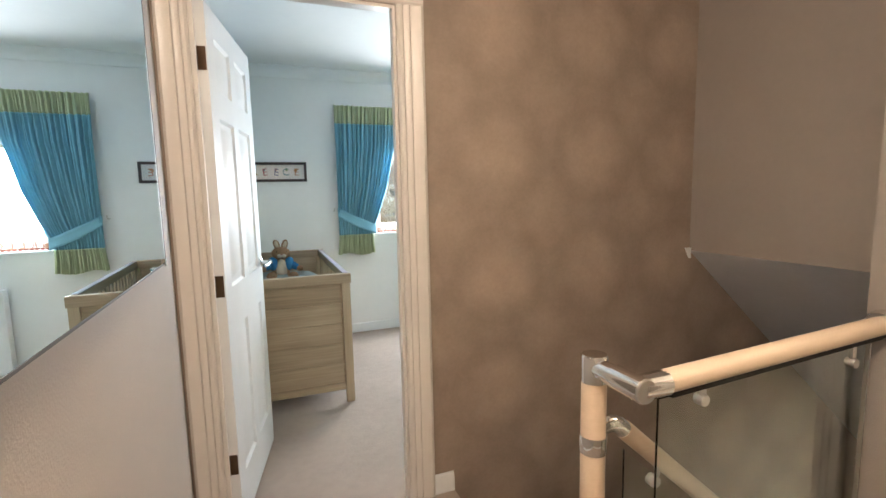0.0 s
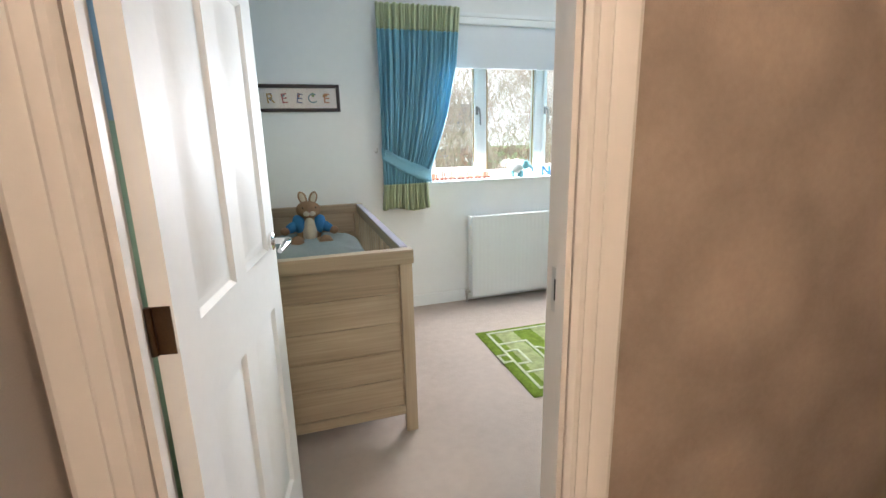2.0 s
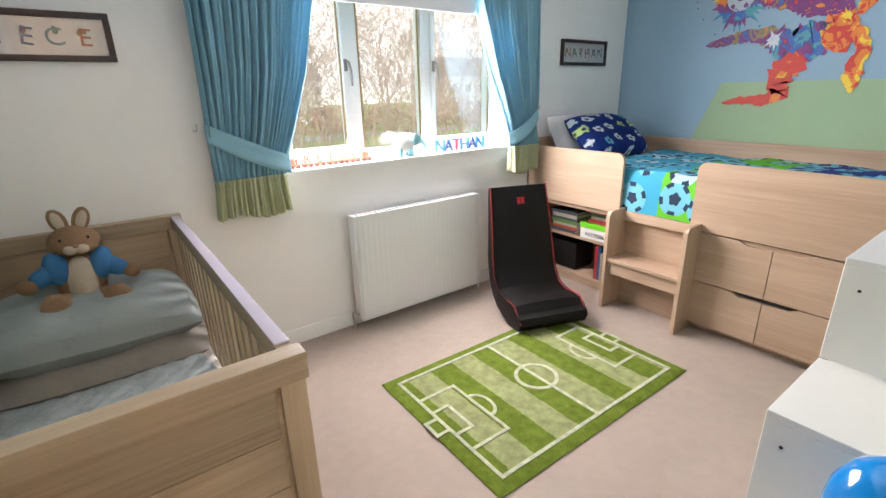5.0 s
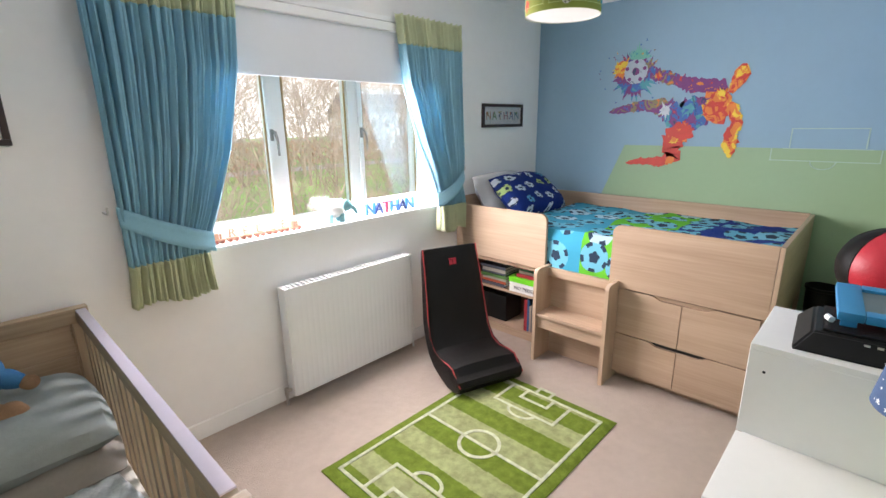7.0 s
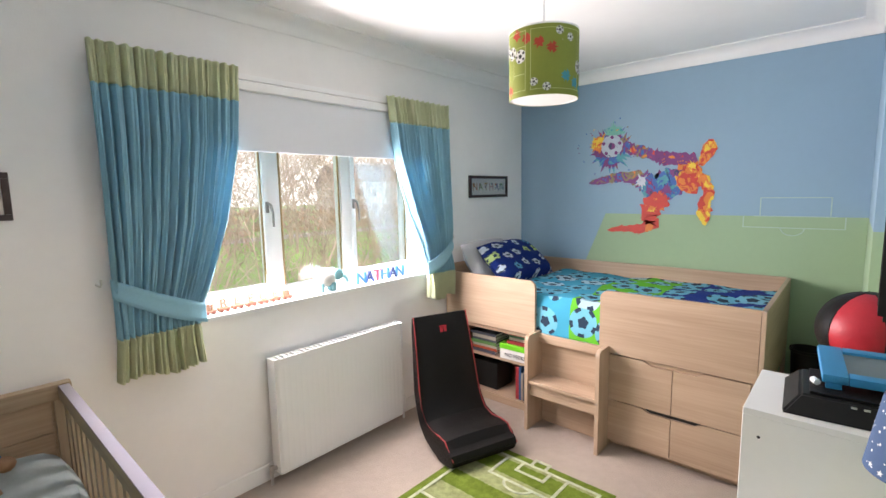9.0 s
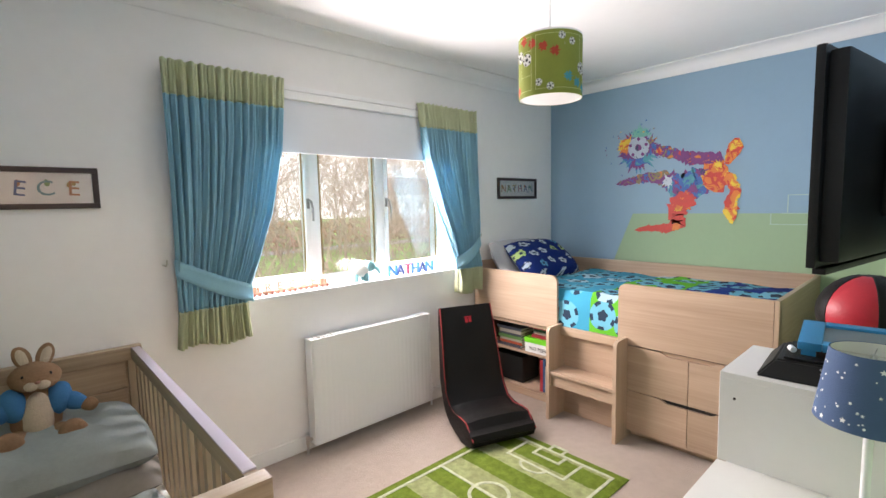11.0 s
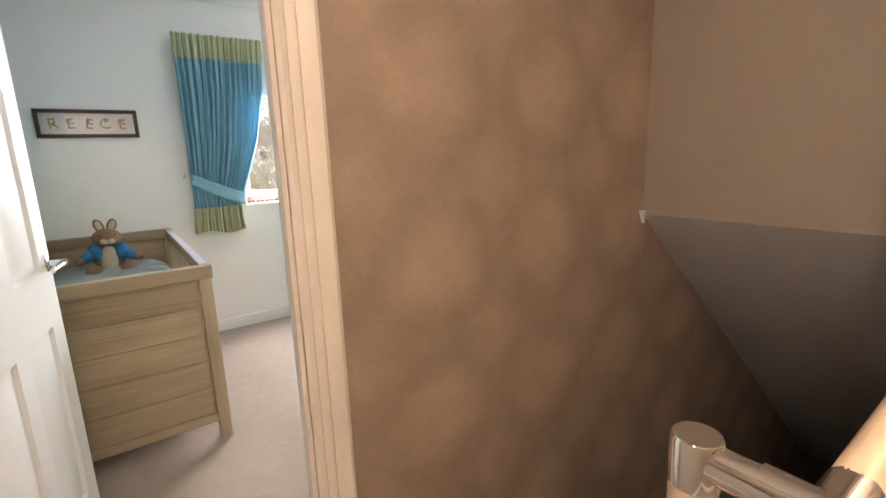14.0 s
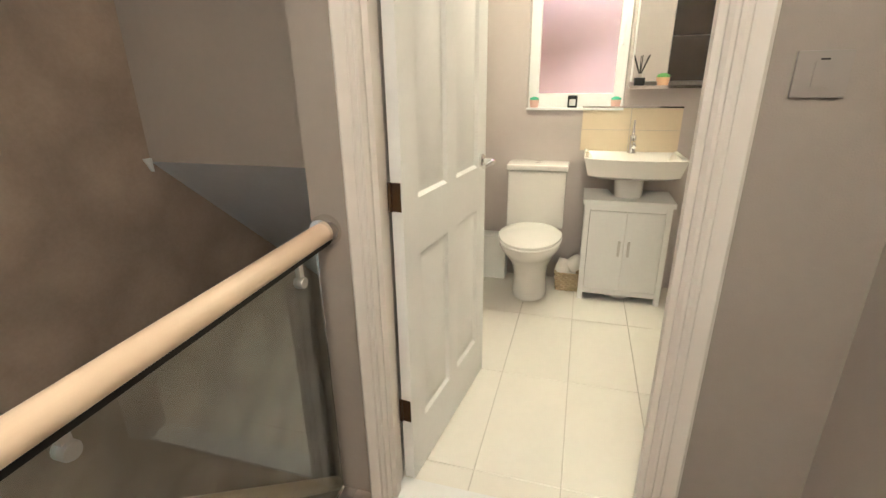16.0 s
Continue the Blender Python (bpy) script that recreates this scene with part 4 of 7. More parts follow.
# duvet over the mattress, hanging a little in the gap of the guard
solo("bed_mattress", cube(2.775, 3.74, 2.42, 4.34, 0.567, 0.72, 0.03, 3), SHEET, Matrix(), "white mattress under the duvet", "mattress")
bm = bmesh.new()
nx, ny = 40, 64
g = []
for i in range(nx + 1):
    row = []
    for j in range(ny + 1):
        y = 2.425 + 1.50 * j / ny
        top = 0.845 + 0.016 * noise.fractal(Vector((max(0, i - 8) * 0.12, y * 4, 1)), 1.0, 2.0, 4)
        if i < 8:
            k = i / 8
            x, z = 2.757 + 0.008 * noise.noise(Vector((y * 9, k * 2, 2))) + 0.02 * k ** 4, top - 0.012 - 0.265 * (1 - k)
        else:
            x, z = 2.785 + 0.945 * (i - 8) / (nx - 8), top
        row.append(bm.verts.new((x, y, z)))
    g.append(row)
for i in range(nx):
    for j in range(ny):
        bm.faces.new((g[i][j], g[i + 1][j], g[i + 1][j + 1], g[i][j + 1]))
ob = solo("duvet", bm, DUVET, Matrix(), "football-print duvet in blue, green and navy on the bed", "duvet")
sol = ob.modifiers.new("thick", "SOLIDIFY")
sol.thickness, sol.offset = 0.03, -1
solo("pillow", soft_slab(bmesh.new(), 0.62, 0.40, 0.15, 11.0, 0.016), NAVY_PRINT, pose(3.20, 4.06, 0.98, 38, 0, -4), "navy football-print pillow propped on the bed", "pillow")
solo("pillow", soft_slab(bmesh.new(), 0.60, 0.40, 0.13, 14.0, 0.016), PILLOW_GREY, pose(3.12, 4.22, 0.955, 58, 0, 2), "pale grey pillow behind the printed one", "pillow")


# ---- lettering ----
def letters(body, size, depth):
    cu = bpy.data.curves.new("letter", "FONT")
    cu.body, cu.size, cu.extrude, cu.align_x = body, size, depth / 2, "CENTER"
    cu.resolution_u = 3
    ob = bpy.data.objects.new("letter", cu)
    scene.collection.objects.link(ob)
    bpy.context.view_layer.update()
    me = bpy.data.meshes.new_from_object(ob.evaluated_get(bpy.context.evaluated_depsgraph_get()))
    bm = bmesh.new()
    bm.from_mesh(me)
    bmesh.ops.rotate(bm, cent=(0, 0, 0), matrix=Matrix.Rotation(radians(90), 3, "X"), verts=bm.verts)
    bpy.data.objects.remove(ob), bpy.data.meshes.remove(me), bpy.data.curves.remove(cu)
    return bm


# ---- books and box in the bookcase ----
def book(m, w, h, d, color, group="books in the bed's bookcase"):
    e = thing("book", m, "worn children's book with a coloured cover", "book", group)
    c = mat("book_cover", color, rough=0.5, var=0.1, scale=20)
    bm = cube(0, d, 0, 0.003, 0, h)
    box(bm, 0, d, w - 0.003, w, 0, h), box(bm, 0, 0.003, 0.003, w - 0.003, 0, h)
    part("cover", bm, c, e)
    part("pages", cube(0.003, d - 0.004, 0.003, w - 0.003, 0.004, h - 0.004), SHEET, e)
    return e


rnd = random.Random(4)
cols = [(0.35, 0.03, 0.04), (0.04, 0.16, 0.08), (0.10, 0.22, 0.06), (0.55, 0.42, 0.10), (0.45, 0.08, 0.03), (0.06, 0.07, 0.10), (0.40, 0.36, 0.30), (0.03, 0.10, 0.25)]
y = 3.64
for i in range(9):
    w = rnd.uniform(0.012, 0.026)
    book(pose(2.83, y, 0.056), w, rnd.uniform(0.19, 0.245), 0.17, cols[i % 8])
    y += w + 0.002
for y0, zz, seq in ((3.66, 0.448, (0, 6, 1, 0)), (3.98, 0.336, (5, 4, 6, 2, 5, 6, 5))):
    for k in seq:
        h = rnd.uniform(0.014, 0.024)
        book(pose(2.82 + rnd.uniform(0, 0.02), y0 + rnd.uniform(0, 0.02), zz, -90) @ pose(0, -h, 0), h, rnd.uniform(0.20, 0.24), 0.20, cols[k])
        zz += h + 0.001
LIME = mat("lime_plastic", (0.16, 0.60, 0.02), rough=0.35, var=0.05, scale=12)
CARD = mat("white_card", (0.78, 0.78, 0.77), rough=0.6, var=0.05, scale=12)
INK = mat("black_ink", (0.03, 0.03, 0.035), rough=0.6, var=0.05)
e = thing("toy_box", pose(2.81, 3.64, 0.336), "white lettered card box with a lime plastic lid", "box")
part("tray", cube(0, 0.22, 0, 0.30, 0, 0.072, 0.003), CARD, e)
part("lid", cube(-0.004, 0.224, -0.004, 0.304, 0.072, 0.110, 0.006), LIME, e, "lime green plastic lid")
part("lettering", letters("NO PEEKING", 0.038, 0.002), INK, e, "black hand-drawn lettering", pose(-0.001, 0.15, 0.020, 0, 0, -90))
solo("storage_box", cube(0, 0.20, 0, 0.30, 0, 0.20, 0.012), BLACK, pose(2.86, 4.0, 0.056), "plain black storage box on the lower shelf", "box")


# ---- stepped storage unit ----
e = thing("stepped_storage", pose(0.955, 1.885, 0), "white melamine storage unit stepped in three heights", "storage unit")
tops, T = (0.385, 0.642, 0.915), 0.018
for i, h in enumerate(tops):
    x0 = 0.33 * i
    part("riser", cube(x0, x0 + T, 0.0, 0.425, (tops[i - 1] if i else 0.0), h - T, 0.0015, 1), MELAMINE, e)
    part("top_board", cube(x0, x0 + 0.33 + (T if i == 2 else 0), 0.0, 0.425, h - T, h, 0.0015, 1), MELAMINE, e)
    if i:
        part("divider", cube(x0, x0 + T, 0.0, 0.425, 0.0, tops[i - 1] - T), MELAMINE, e)
    # no hole is cut: a dark disc paints its shade
    bm = bmesh.new()
    rod(bm, (x0 - 0.0008, 0.385, h - 0.075), (x0 + 0.001, 0.385, h - 0.075), 0.004, 12)
    part("peg_hole_shade", bm, DARK, e, "dark disc painted as the shade of a peg hole")
part("side_panel", cube(0.99, 0.99 + T, 0.0, 0.425, 0.0, 0.915 - T, 0.0015, 1), MELAMINE, e)
part("back_board", cube(0.018, 0.99, 0.0, 0.008, 0.02, 0.36), MELAMINE, e)
for i, h in enumerate(tops):
    for z in ([0.02, 0.20] if i == 0 else [0.02, 0.22, 0.42] if i == 1 else [0.02, 0.24, 0.46, 0.68]):
        part("storage_tray", cube(0.33 * i + 0.022, 0.33 * (i + 1) - 0.004, 0.02, 0.418, z, z + 0.15, 0.008), UPVC, e)

# balloon on the lowest step
bm = lathe(bmesh.new(), [(0.0, 0.0), (0.009, 0.002), (0.006, 0.012), (0.014, 0.028), (0.040, 0.09), (0.068, 0.16), (0.084, 0.215), (0.088, 0.255), (0.083, 0.298), (0.064, 0.336), (0.036, 0.358), (0.0, 0.366)], 36)
solo("balloon", bm, mat("blue_balloon_rubber", (0.0, 0.22, 0.62), rough=0.12, var=0.04, scale=8, coat=0.4), pose(1.120, 2.078, 0.386), "glossy blue balloon standing on the white storage step", "balloon")

# star table lamp on the middle step
NAVY = mat("navy_lampshade", (0.055, 0.105, 0.22), rough=0.8, var=0.06, scale=10, bump=0.2, bscale=400)
STAR = mat("white_print", (0.75, 0.78, 0.80), rough=0.7, var=0.03)
SHADE_IN = mat("white_shade_lining", (0.70, 0.70, 0.68), rough=0.8, var=0.03)
e = thing("table_lamp", pose(1.455, 1.968, 0.642), "table lamp with a navy shade printed with white stars", "lamp")
part("base", lathe(bmesh.new(), [(0.0, 0.0), (0.062, 0.0), (0.064, 0.008), (0.058, 0.014), (0.012, 0.02), (0.0, 0.02)], 32), UPVC, e)
part("stem", lathe(bmesh.new(), [(0.0, 0.015), (0.012, 0.018), (0.009, 0.03), (0.009, 0.29), (0.016, 0.30), (0.016, 0.34), (0.0, 0.34)], 20), UPVC, e)


def drum(r0, r1, h, thick=0.002, seg=64):
    bm = bmesh.new()
    rings = []
    for r, z in ((r0, 0), (r1, h), (r1 - thick, h), (r0 - thick, 0)):
        rings.append([bm.verts.new((r * math.cos(2 * math.pi * i / seg), r * math.sin(2 * math.pi * i / seg), z)) for i in range(seg)])
    for k in range(4):
        p, q = rings[k], rings[(k + 1) % 4]
        for i in range(seg):
            bm.faces.new((p[i], p[(i + 1) % seg], q[(i + 1) % seg], q[i]))
    return bm


SR0, SR1, SH, SZ = 0.100, 0.076, 0.160, 0.286
shade = part("shade", drum(SR0, SR1, SH), NAVY, e, "navy fabric shade", pose(0, 0, SZ))
part("lining", drum(SR0 - 0.0025, SR1 - 0.0025, SH - 0.001, 0.001), SHADE_IN, shade)
for i in range(110):
    a, h = rnd.uniform(0, 2 * math.pi), rnd.uniform(0.012, SH - 0.012)
    r = SR0 + (SR1 - SR0) * h / SH + 0.0008
    s = rnd.choice((0.002, 0.002, 0.003, 0.004, 0.007))
    bm = bmesh.new()
    n = 10 if s > 0.0035 else 6
    vs = [bm.verts.new(((s * (1 if k % 2 == 0 or n == 6 else 0.45)) * math.sin(2 * math.pi * k / n), 0, (s * (1 if k % 2 == 0 or n == 6 else 0.45)) * math.cos(2 * math.pi * k / n))) for k in range(n)]
    bm.faces.new(vs)
    part("star", bm, STAR, shade, "", pose(r * math.cos(a), r * math.sin(a), h, -9, 0, math.degrees(a) + 90))
bm = bmesh.new()
tube(bm, [(SR1 * math.cos(t) * 0.99, SR1 * math.sin(t) * 0.99, SZ + SH - 0.012) for t in (0, math.pi)], 0.0015, 6)
tube(bm, [(0, SR1 * 0.99, SZ + SH - 0.012), (0, -SR1 * 0.99, SZ + SH - 0.012)], 0.0015, 6)
rod(bm, (0, 0, 0.335), (0, 0, SZ + SH - 0.010), 0.006, 10)
part("shade_carrier", bm, STEEL, e)

# console, drawing board on the top step
e = thing("games_console", pose(1.80, 2.07, 0.915, 0, 0, 4), "black games console with sloping sides on the storage unit", "games console")
bm = bmesh.new()
lo = [bm.verts.new(p) for p in ((-0.15, -0.15, 0), (0.13, -0.15, 0), (0.13, 0.17, 0), (-0.15, 0.17, 0))]
up = [bm.verts.new(p) for p in ((-0.10, -0.13, 0.046), (0.12, -0.13, 0.046), (0.12, 0.13, 0.046), (-0.10, 0.13, 0.046))]
bm.faces.new(lo[::-1]), bm.faces.new(up)
for i in range(4):
    bm.faces.new((lo[i], lo[(i + 1) % 4], up[(i + 1) % 4], up[i]))
bmesh.ops.bevel(bm, geom=bm.edges[:], offset=0.006, segments=2, affect="EDGES")
part("casing", bm, BLACK, e)
part("vent_panel", cube(-0.09, 0.11, -0.11, 0.11, 0.047, 0.054, 0.003), BLACK_VINYL, e)
for i in range(4):
    part("button", cube(-0.112 + 0.0, -0.108, -0.06 + i * 0.025, -0.048 + i * 0.025, 0.034, 0.040), STEEL, e)
BLUE_PLASTIC = mat("blue_plastic", (0.03, 0.25, 0.52), rough=0.4, var=0.06, scale=10)
SLATE = mat("grey_drawing_screen", (0.16, 0.19, 0.20), rough=0.3, var=0.1, scale=14)
e = thing("drawing_board", pose(1.875, 2.035, 0.970, 0, -5, 6) @ Matrix.Scale(0.86, 4), "blue plastic magnetic drawing board lying on the console", "drawing board")
bm = cube(-0.13, 0.13, 0.085, 0.15, 0.028, 0.056, 0.006)
box(bm, -0.13, 0.13, -0.15, -0.085, 0.028, 0.056, 0.006), box(bm, -0.13, -0.09, -0.085, 0.085, 0.028, 0.056, 0.006), box(bm, 0.09, 0.13, -0.085, 0.085, 0.028, 0.056, 0.006)
part("frame", bm, BLUE_PLASTIC, e)
part("screen", cube(-0.09, 0.09, -0.085, 0.085, 0.034, 0.046), SLATE, e, "grey erasable screen")
for y in (-0.12, 0.12):
    part("foot", cube(-0.128, -0.10, y - 0.02, y + 0.02, 0.0, 0.028, 0.004), BLUE_PLASTIC, e)
part("pen", rod(bmesh.new(), (-0.12, 0.16, 0.02), (-0.10, 0.17, 0.02), 0.010, 14), UPVC, e)

# punch ball on its stand
e = thing("punch_ball", pose(2.34, 2.05, 0), "black and red vinyl punch ball on a floor stand", "punch ball")
part("base", lathe(bmesh.new(), [(0.0, 0), (0.19, 0), (0.20, 0.03), (0.17, 0.09), (0.05, 0.12), (0.0, 0.12)], 36), BLACK, e)
part("pole", rod(bmesh.new(), (0, 0, 0.11), (0, 0, 0.88), 0.014), STEEL, e)
seg, R = 48, 0.152
bm = bmesh.new()
rings = []
for k in range(1, 16):
    a = math.pi * k / 16
    rings.append([bm.verts.new((R * math.sin(a) * math.cos(2 * math.pi * i / seg), R * math.sin(a) * math.sin(2 * math.pi * i / seg), 1.0 - 0.14 * math.cos(a))) for i in range(seg)])
for p, q in zip(rings, rings[1:]):
    for i in range(seg):
        f = bm.faces.new((p[i], p[(i + 1) % seg], q[(i + 1) % seg], q[i]))
        f.material_index = 1 if (i // 8) % 2 == 1 else 0
bm.faces.new(rings[0][::-1]), bm.faces.new(rings[-1])
part("ball", bm, [BLACK_VINYL, RED], e, "black and red panelled ball", pose(0, 0, 0, 0, 0, 195))
for k in range(6):
    bm = bmesh.new()
    a0 = 2 * math.pi * k * 8 / seg
    tube(bm, [(R * 1.002 * math.sin(a) * math.cos(a0), R * 1.002 * math.sin(a) * math.sin(a0), 1.0 - 0.1403 * math.cos(a)) for a in [math.pi * q / 16 for q in range(1, 16)]], 0.002, 6)
    part("seam", bm, BLACK, e, "", pose(0, 0, 0, 0, 0, 195))

# black bin by the bed's foot
e = thing("waste_bin", pose(3.62, 2.27, 0), "tall black plastic bin behind the foot of the bed", "bin")
bm = lathe(bmesh.new(), [(0.0, 0.0), (0.065, 0.0), (0.085, 0.52), (0.092, 0.525), (0.092, 0.54), (0.082, 0.54), (0.078, 0.45), (0.0, 0.44)], 28)
part("body", bm, BLACK, e)

# television on a swing arm, seen from behind
e = thing("television", pose(1.31, 2.055, 1.275, 0, 0, -8.5), "flat black television turned out on a wall arm", "television")
part("screen", cube(0.0, 0.73, 0.0, 0.018, 0.0, 0.45, 0.006), BLACK, e)
part("back_cover", cube(0.012, 0.718, -0.035, 0.0, 0.012, 0.438, 0.012), BLACK, e)
part("panel", cube(0.012, 0.718, 0.0181, 0.0195, 0.018, 0.438), mat("dark_screen", (0.01, 0.01, 0.012), rough=0.08, var=0.02), e, "dark switched-off screen")
part("speaker_bar", cube(0.02, 0.71, -0.012, 0.012, -0.014, 0.0, 0.004), BLACK, e)
part("bracket", cube(0.27, 0.47, -0.055, -0.035, 0.10, 0.32, 0.004), BLACK, e)
part("arm", cube(0.345, 0.385, -0.125, -0.055, 0.18, 0.24, 0.004), STEEL, e)


# ---- ceiling lampshade ----
OLIVE = mat("olive_green_shade_fabric", (0.23, 0.27, 0.035), rough=0.75, var=0.08, scale=8, bump=0.15, bscale=300)
e = thing("pendant_lamp", pose(1.865, 3.075, 0), "green football-print drum pendant shade", "ceiling lamp")
R, Z0, Z1 = 0.134, 1.868, 2.122
shade = part("shade", drum(R, R, Z1 - Z0, 0.002), OLIVE, e, "olive green printed drum shade", pose(0, 0, Z0))
part("lining", drum(R - 0.0024, R - 0.0024, Z1 - Z0 - 0.002, 0.001), SHADE_IN, shade)
part("diffuser", lathe(bmesh.new(), [(0.0, 0.003), (R - 0.004, 0.003), (R - 0.004, 0.006), (0.0, 0.006)], 48), SHADE_IN, shade, "white diffuser disc")
part("top_rim", drum(R + 0.001, R + 0.001, 0.006, 0.004), UPVC, shade, "", pose(0, 0, Z1 - Z0 - 0.004))
part("cord", rod(bmesh.new(), (0, 0, Z1 - 0.06), (0, 0, CEIL - 0.03), 0.0035, 10), UPVC, e)
part("ceiling_rose", lathe(bmesh.new(), [(0.0, CEIL - 0.03), (0.012, CEIL - 0.03), (0.045, CEIL - 0.012), (0.048, CEIL), (0.0, CEIL)], 28), UPVC, e)
part("lampholder", rod(bmesh.new(), (0, 0, Z1 - 0.12), (0, 0, Z1 - 0.055), 0.017, 16), UPVC, e)
for k in range(3):
    part("spoke", rod(bmesh.new(), (0, 0, Z1 - 0.06), (R * math.cos(k * 2.094), R * math.sin(k * 2.094), Z1 - 0.06), 0.0015, 6), STEEL, e)


def wrap(bm, r):
    """Bend a flat print, x along the girth, round a drum."""
    for v in bm.verts:
        a = v.co.x / r
        rr = r + 0.0012 + max(0.0, v.co.y)
        v.co = Vector((rr * math.cos(a), rr * math.sin(a), v.co.z))
    return bm


def flat_disc(bm, cx, cz, rad, k, n=14, lift=0.0, jag=0.0, mi=0):
    vs = [bm.verts.new((cx + rad * (1 + jag * math.sin(i * 2.7 + k)) * math.cos(2 * math.pi * i / n), lift, cz + rad * (1 + jag * math.sin(i * 3.9 + k)) * math.sin(2 * math.pi * i / n))) for i in range(n)]
    f = bm.faces.new(vs)
    f.material_index = mi
    return bm


PRINT = [mat("print_white", (0.72, 0.72, 0.68), rough=0.75, var=0.03), mat("print_black", (0.02, 0.02, 0.02), rough=0.75), mat("print_red", (0.45, 0.05, 0.02), rough=0.75, var=0.1), mat("print_teal", (0.05, 0.28, 0.35), rough=0.75, var=0.1), mat("print_pale_green", (0.50, 0.55, 0.22), rough=0.75)]
girth = 2 * math.pi * R
for i in range(34):
    x, z, k = (i * 0.618 % 1) * girth, 0.028 + 0.198 * ((i * 7) % 11) / 10, i * 1.7
    bm = bmesh.new()
    if i % 2 == 0:
        rad = 0.025 if i % 4 == 0 else 0.015
        flat_disc(bm, x, z, rad, k, 18, 0.0, 0.0, 0)
        flat_disc(bm, x, z, rad * 0.36, k, 5, 0.0006, 0.0, 1)
        for q in range(5):
            flat_disc(bm, x + rad * 0.74 * math.cos(q * 1.257 + 0.6), z + rad * 0.74 * math.sin(q * 1.257 + 0.6), rad * 0.22, k, 5, 0.0006, 0.0, 1)
        part("football_print", wrap(bm, R), PRINT, shade, "small printed football")
    else:
        flat_disc(bm, x, z, 0.018, k, 16, 0.0, 0.45, 2 if i % 4 == 1 else 3)
        part("splash_print", wrap(bm, R), PRINT, shade)
for x0 in (0.0, girth / 2):
    for a, b, c, d in ((0.02, 0.022, 0.018, 0.236), (0.02, 0.42, 0.02, 0.022), (0.02, 0.42, 0.234, 0.236), (0.22, 0.222, 0.018, 0.236), (0.42, 0.422, 0.018, 0.236), (0.36, 0.362, 0.07, 0.18), (0.36, 0.42, 0.08, 0.082), (0.36, 0.42, 0.178, 0.18)):
        bm = bmesh.new()
        n = max(1, int((b - a) / 0.02))
        for i in range(n):
            p, q = x0 + a + (b - a) * i / n, x0 + a + (b - a) * (i + 1) / n
            f = bm.faces.new([bm.verts.new(v) for v in ((p, 0.0003, c), (q, 0.0003, c), (q, 0.0003, d), (p, 0.0003, d))])
            f.material_index = 4
        part("pitch_print", wrap(bm, R), PRINT, shade)


# ---- window, blind and curtains ----
def bedroom_window():
    e = thing("window_1", pose(0, 4.50, 0), "white plastic three-light casement window", "window", kind="structure")
    x0, x1, z0, z1, f = WX0 + 0.004, WX1 - 0.004, WZ0 + 0.002, WZ1 - 0.002, 0.055
    bm = cube(x0, x0 + f, 0, 0.07, z0, z1, 0.004)
    box(bm, x1 - f, x1, 0, 0.07, z0, z1, 0.004), box(bm, x0 + f, x1 - f, 0, 0.07, z0, z0 + f, 0.004), box(bm, x0 + f, x1 - f, 0, 0.07, z1 - f, z1, 0.004)
    part("window_frame", bm, UPVC, e)
    bars = (1.463, 1.945)
    for x in bars:
        part("mullion", cube(x - 0.034, x + 0.034, -0.004, 0.07, z0 + f, z1 - f, 0.005), UPVC, e)
    cells = ((x0 + f, bars[0] - 0.034), (bars[0] + 0.034, bars[1] - 0.034), (bars[1] + 0.034, x1 - f))
    for i, (a, b) in enumerate(cells):
        s = 0.03 if i != 1 else 0.008
        if i != 1:
            bm = cube(a, a + s, -0.012, 0.05, z0 + f, z1 - f, 0.004)
            box(bm, b - s, b, -0.012, 0.05, z0 + f, z1 - f, 0.004), box(bm, a + s, b - s, -0.012, 0.05, z0 + f, z0 + f + s, 0.004), box(bm, a + s, b - s, -0.012, 0.05, z1 - f - s, z1 - f, 0.004)
            part("sash", bm, UPVC, e)
        g0, g1, gz0, gz1 = a + s, b - s, z0 + f + s, z1 - f - s
        bm = cube(g0, g0 + 0.008, 0.006, 0.014, gz0, gz1)
        box(bm, g1 - 0.008, g1, 0.006, 0.014, gz0, gz1)
        part("glazing_bead", bm, mat("golden_spacer_bar", (0.42, 0.29, 0.14), rough=0.35, metal=0.6, var=0.05), e, "brassy spacer bar")
        pane = part("pane", cube(g0, g1, 0.018, 0.022, gz0, gz1), GLASS, e)
        pane.visible_shadow = False
    for x in (bars[0] - 0.048, bars[1] + 0.048):
        bm = cube(x - 0.008, x + 0.008, -0.024, -0.012, 1.42, 1.48, 0.003)
        tube(bm, [(x, -0.028, 1.47), (x + 0.006, -0.045, 1.462), (x + 0.014, -0.048, 1.42), (x + 0.016, -0.046, 1.345)], [0.008, 0.008, 0.007, 0.006], 10)
        part("window_handle", bm, mat("grey_metal_handle", (0.30, 0.29, 0.28), rough=0.4, metal=0.8, var=0.05), e, "grey metal lever handle")
    return e


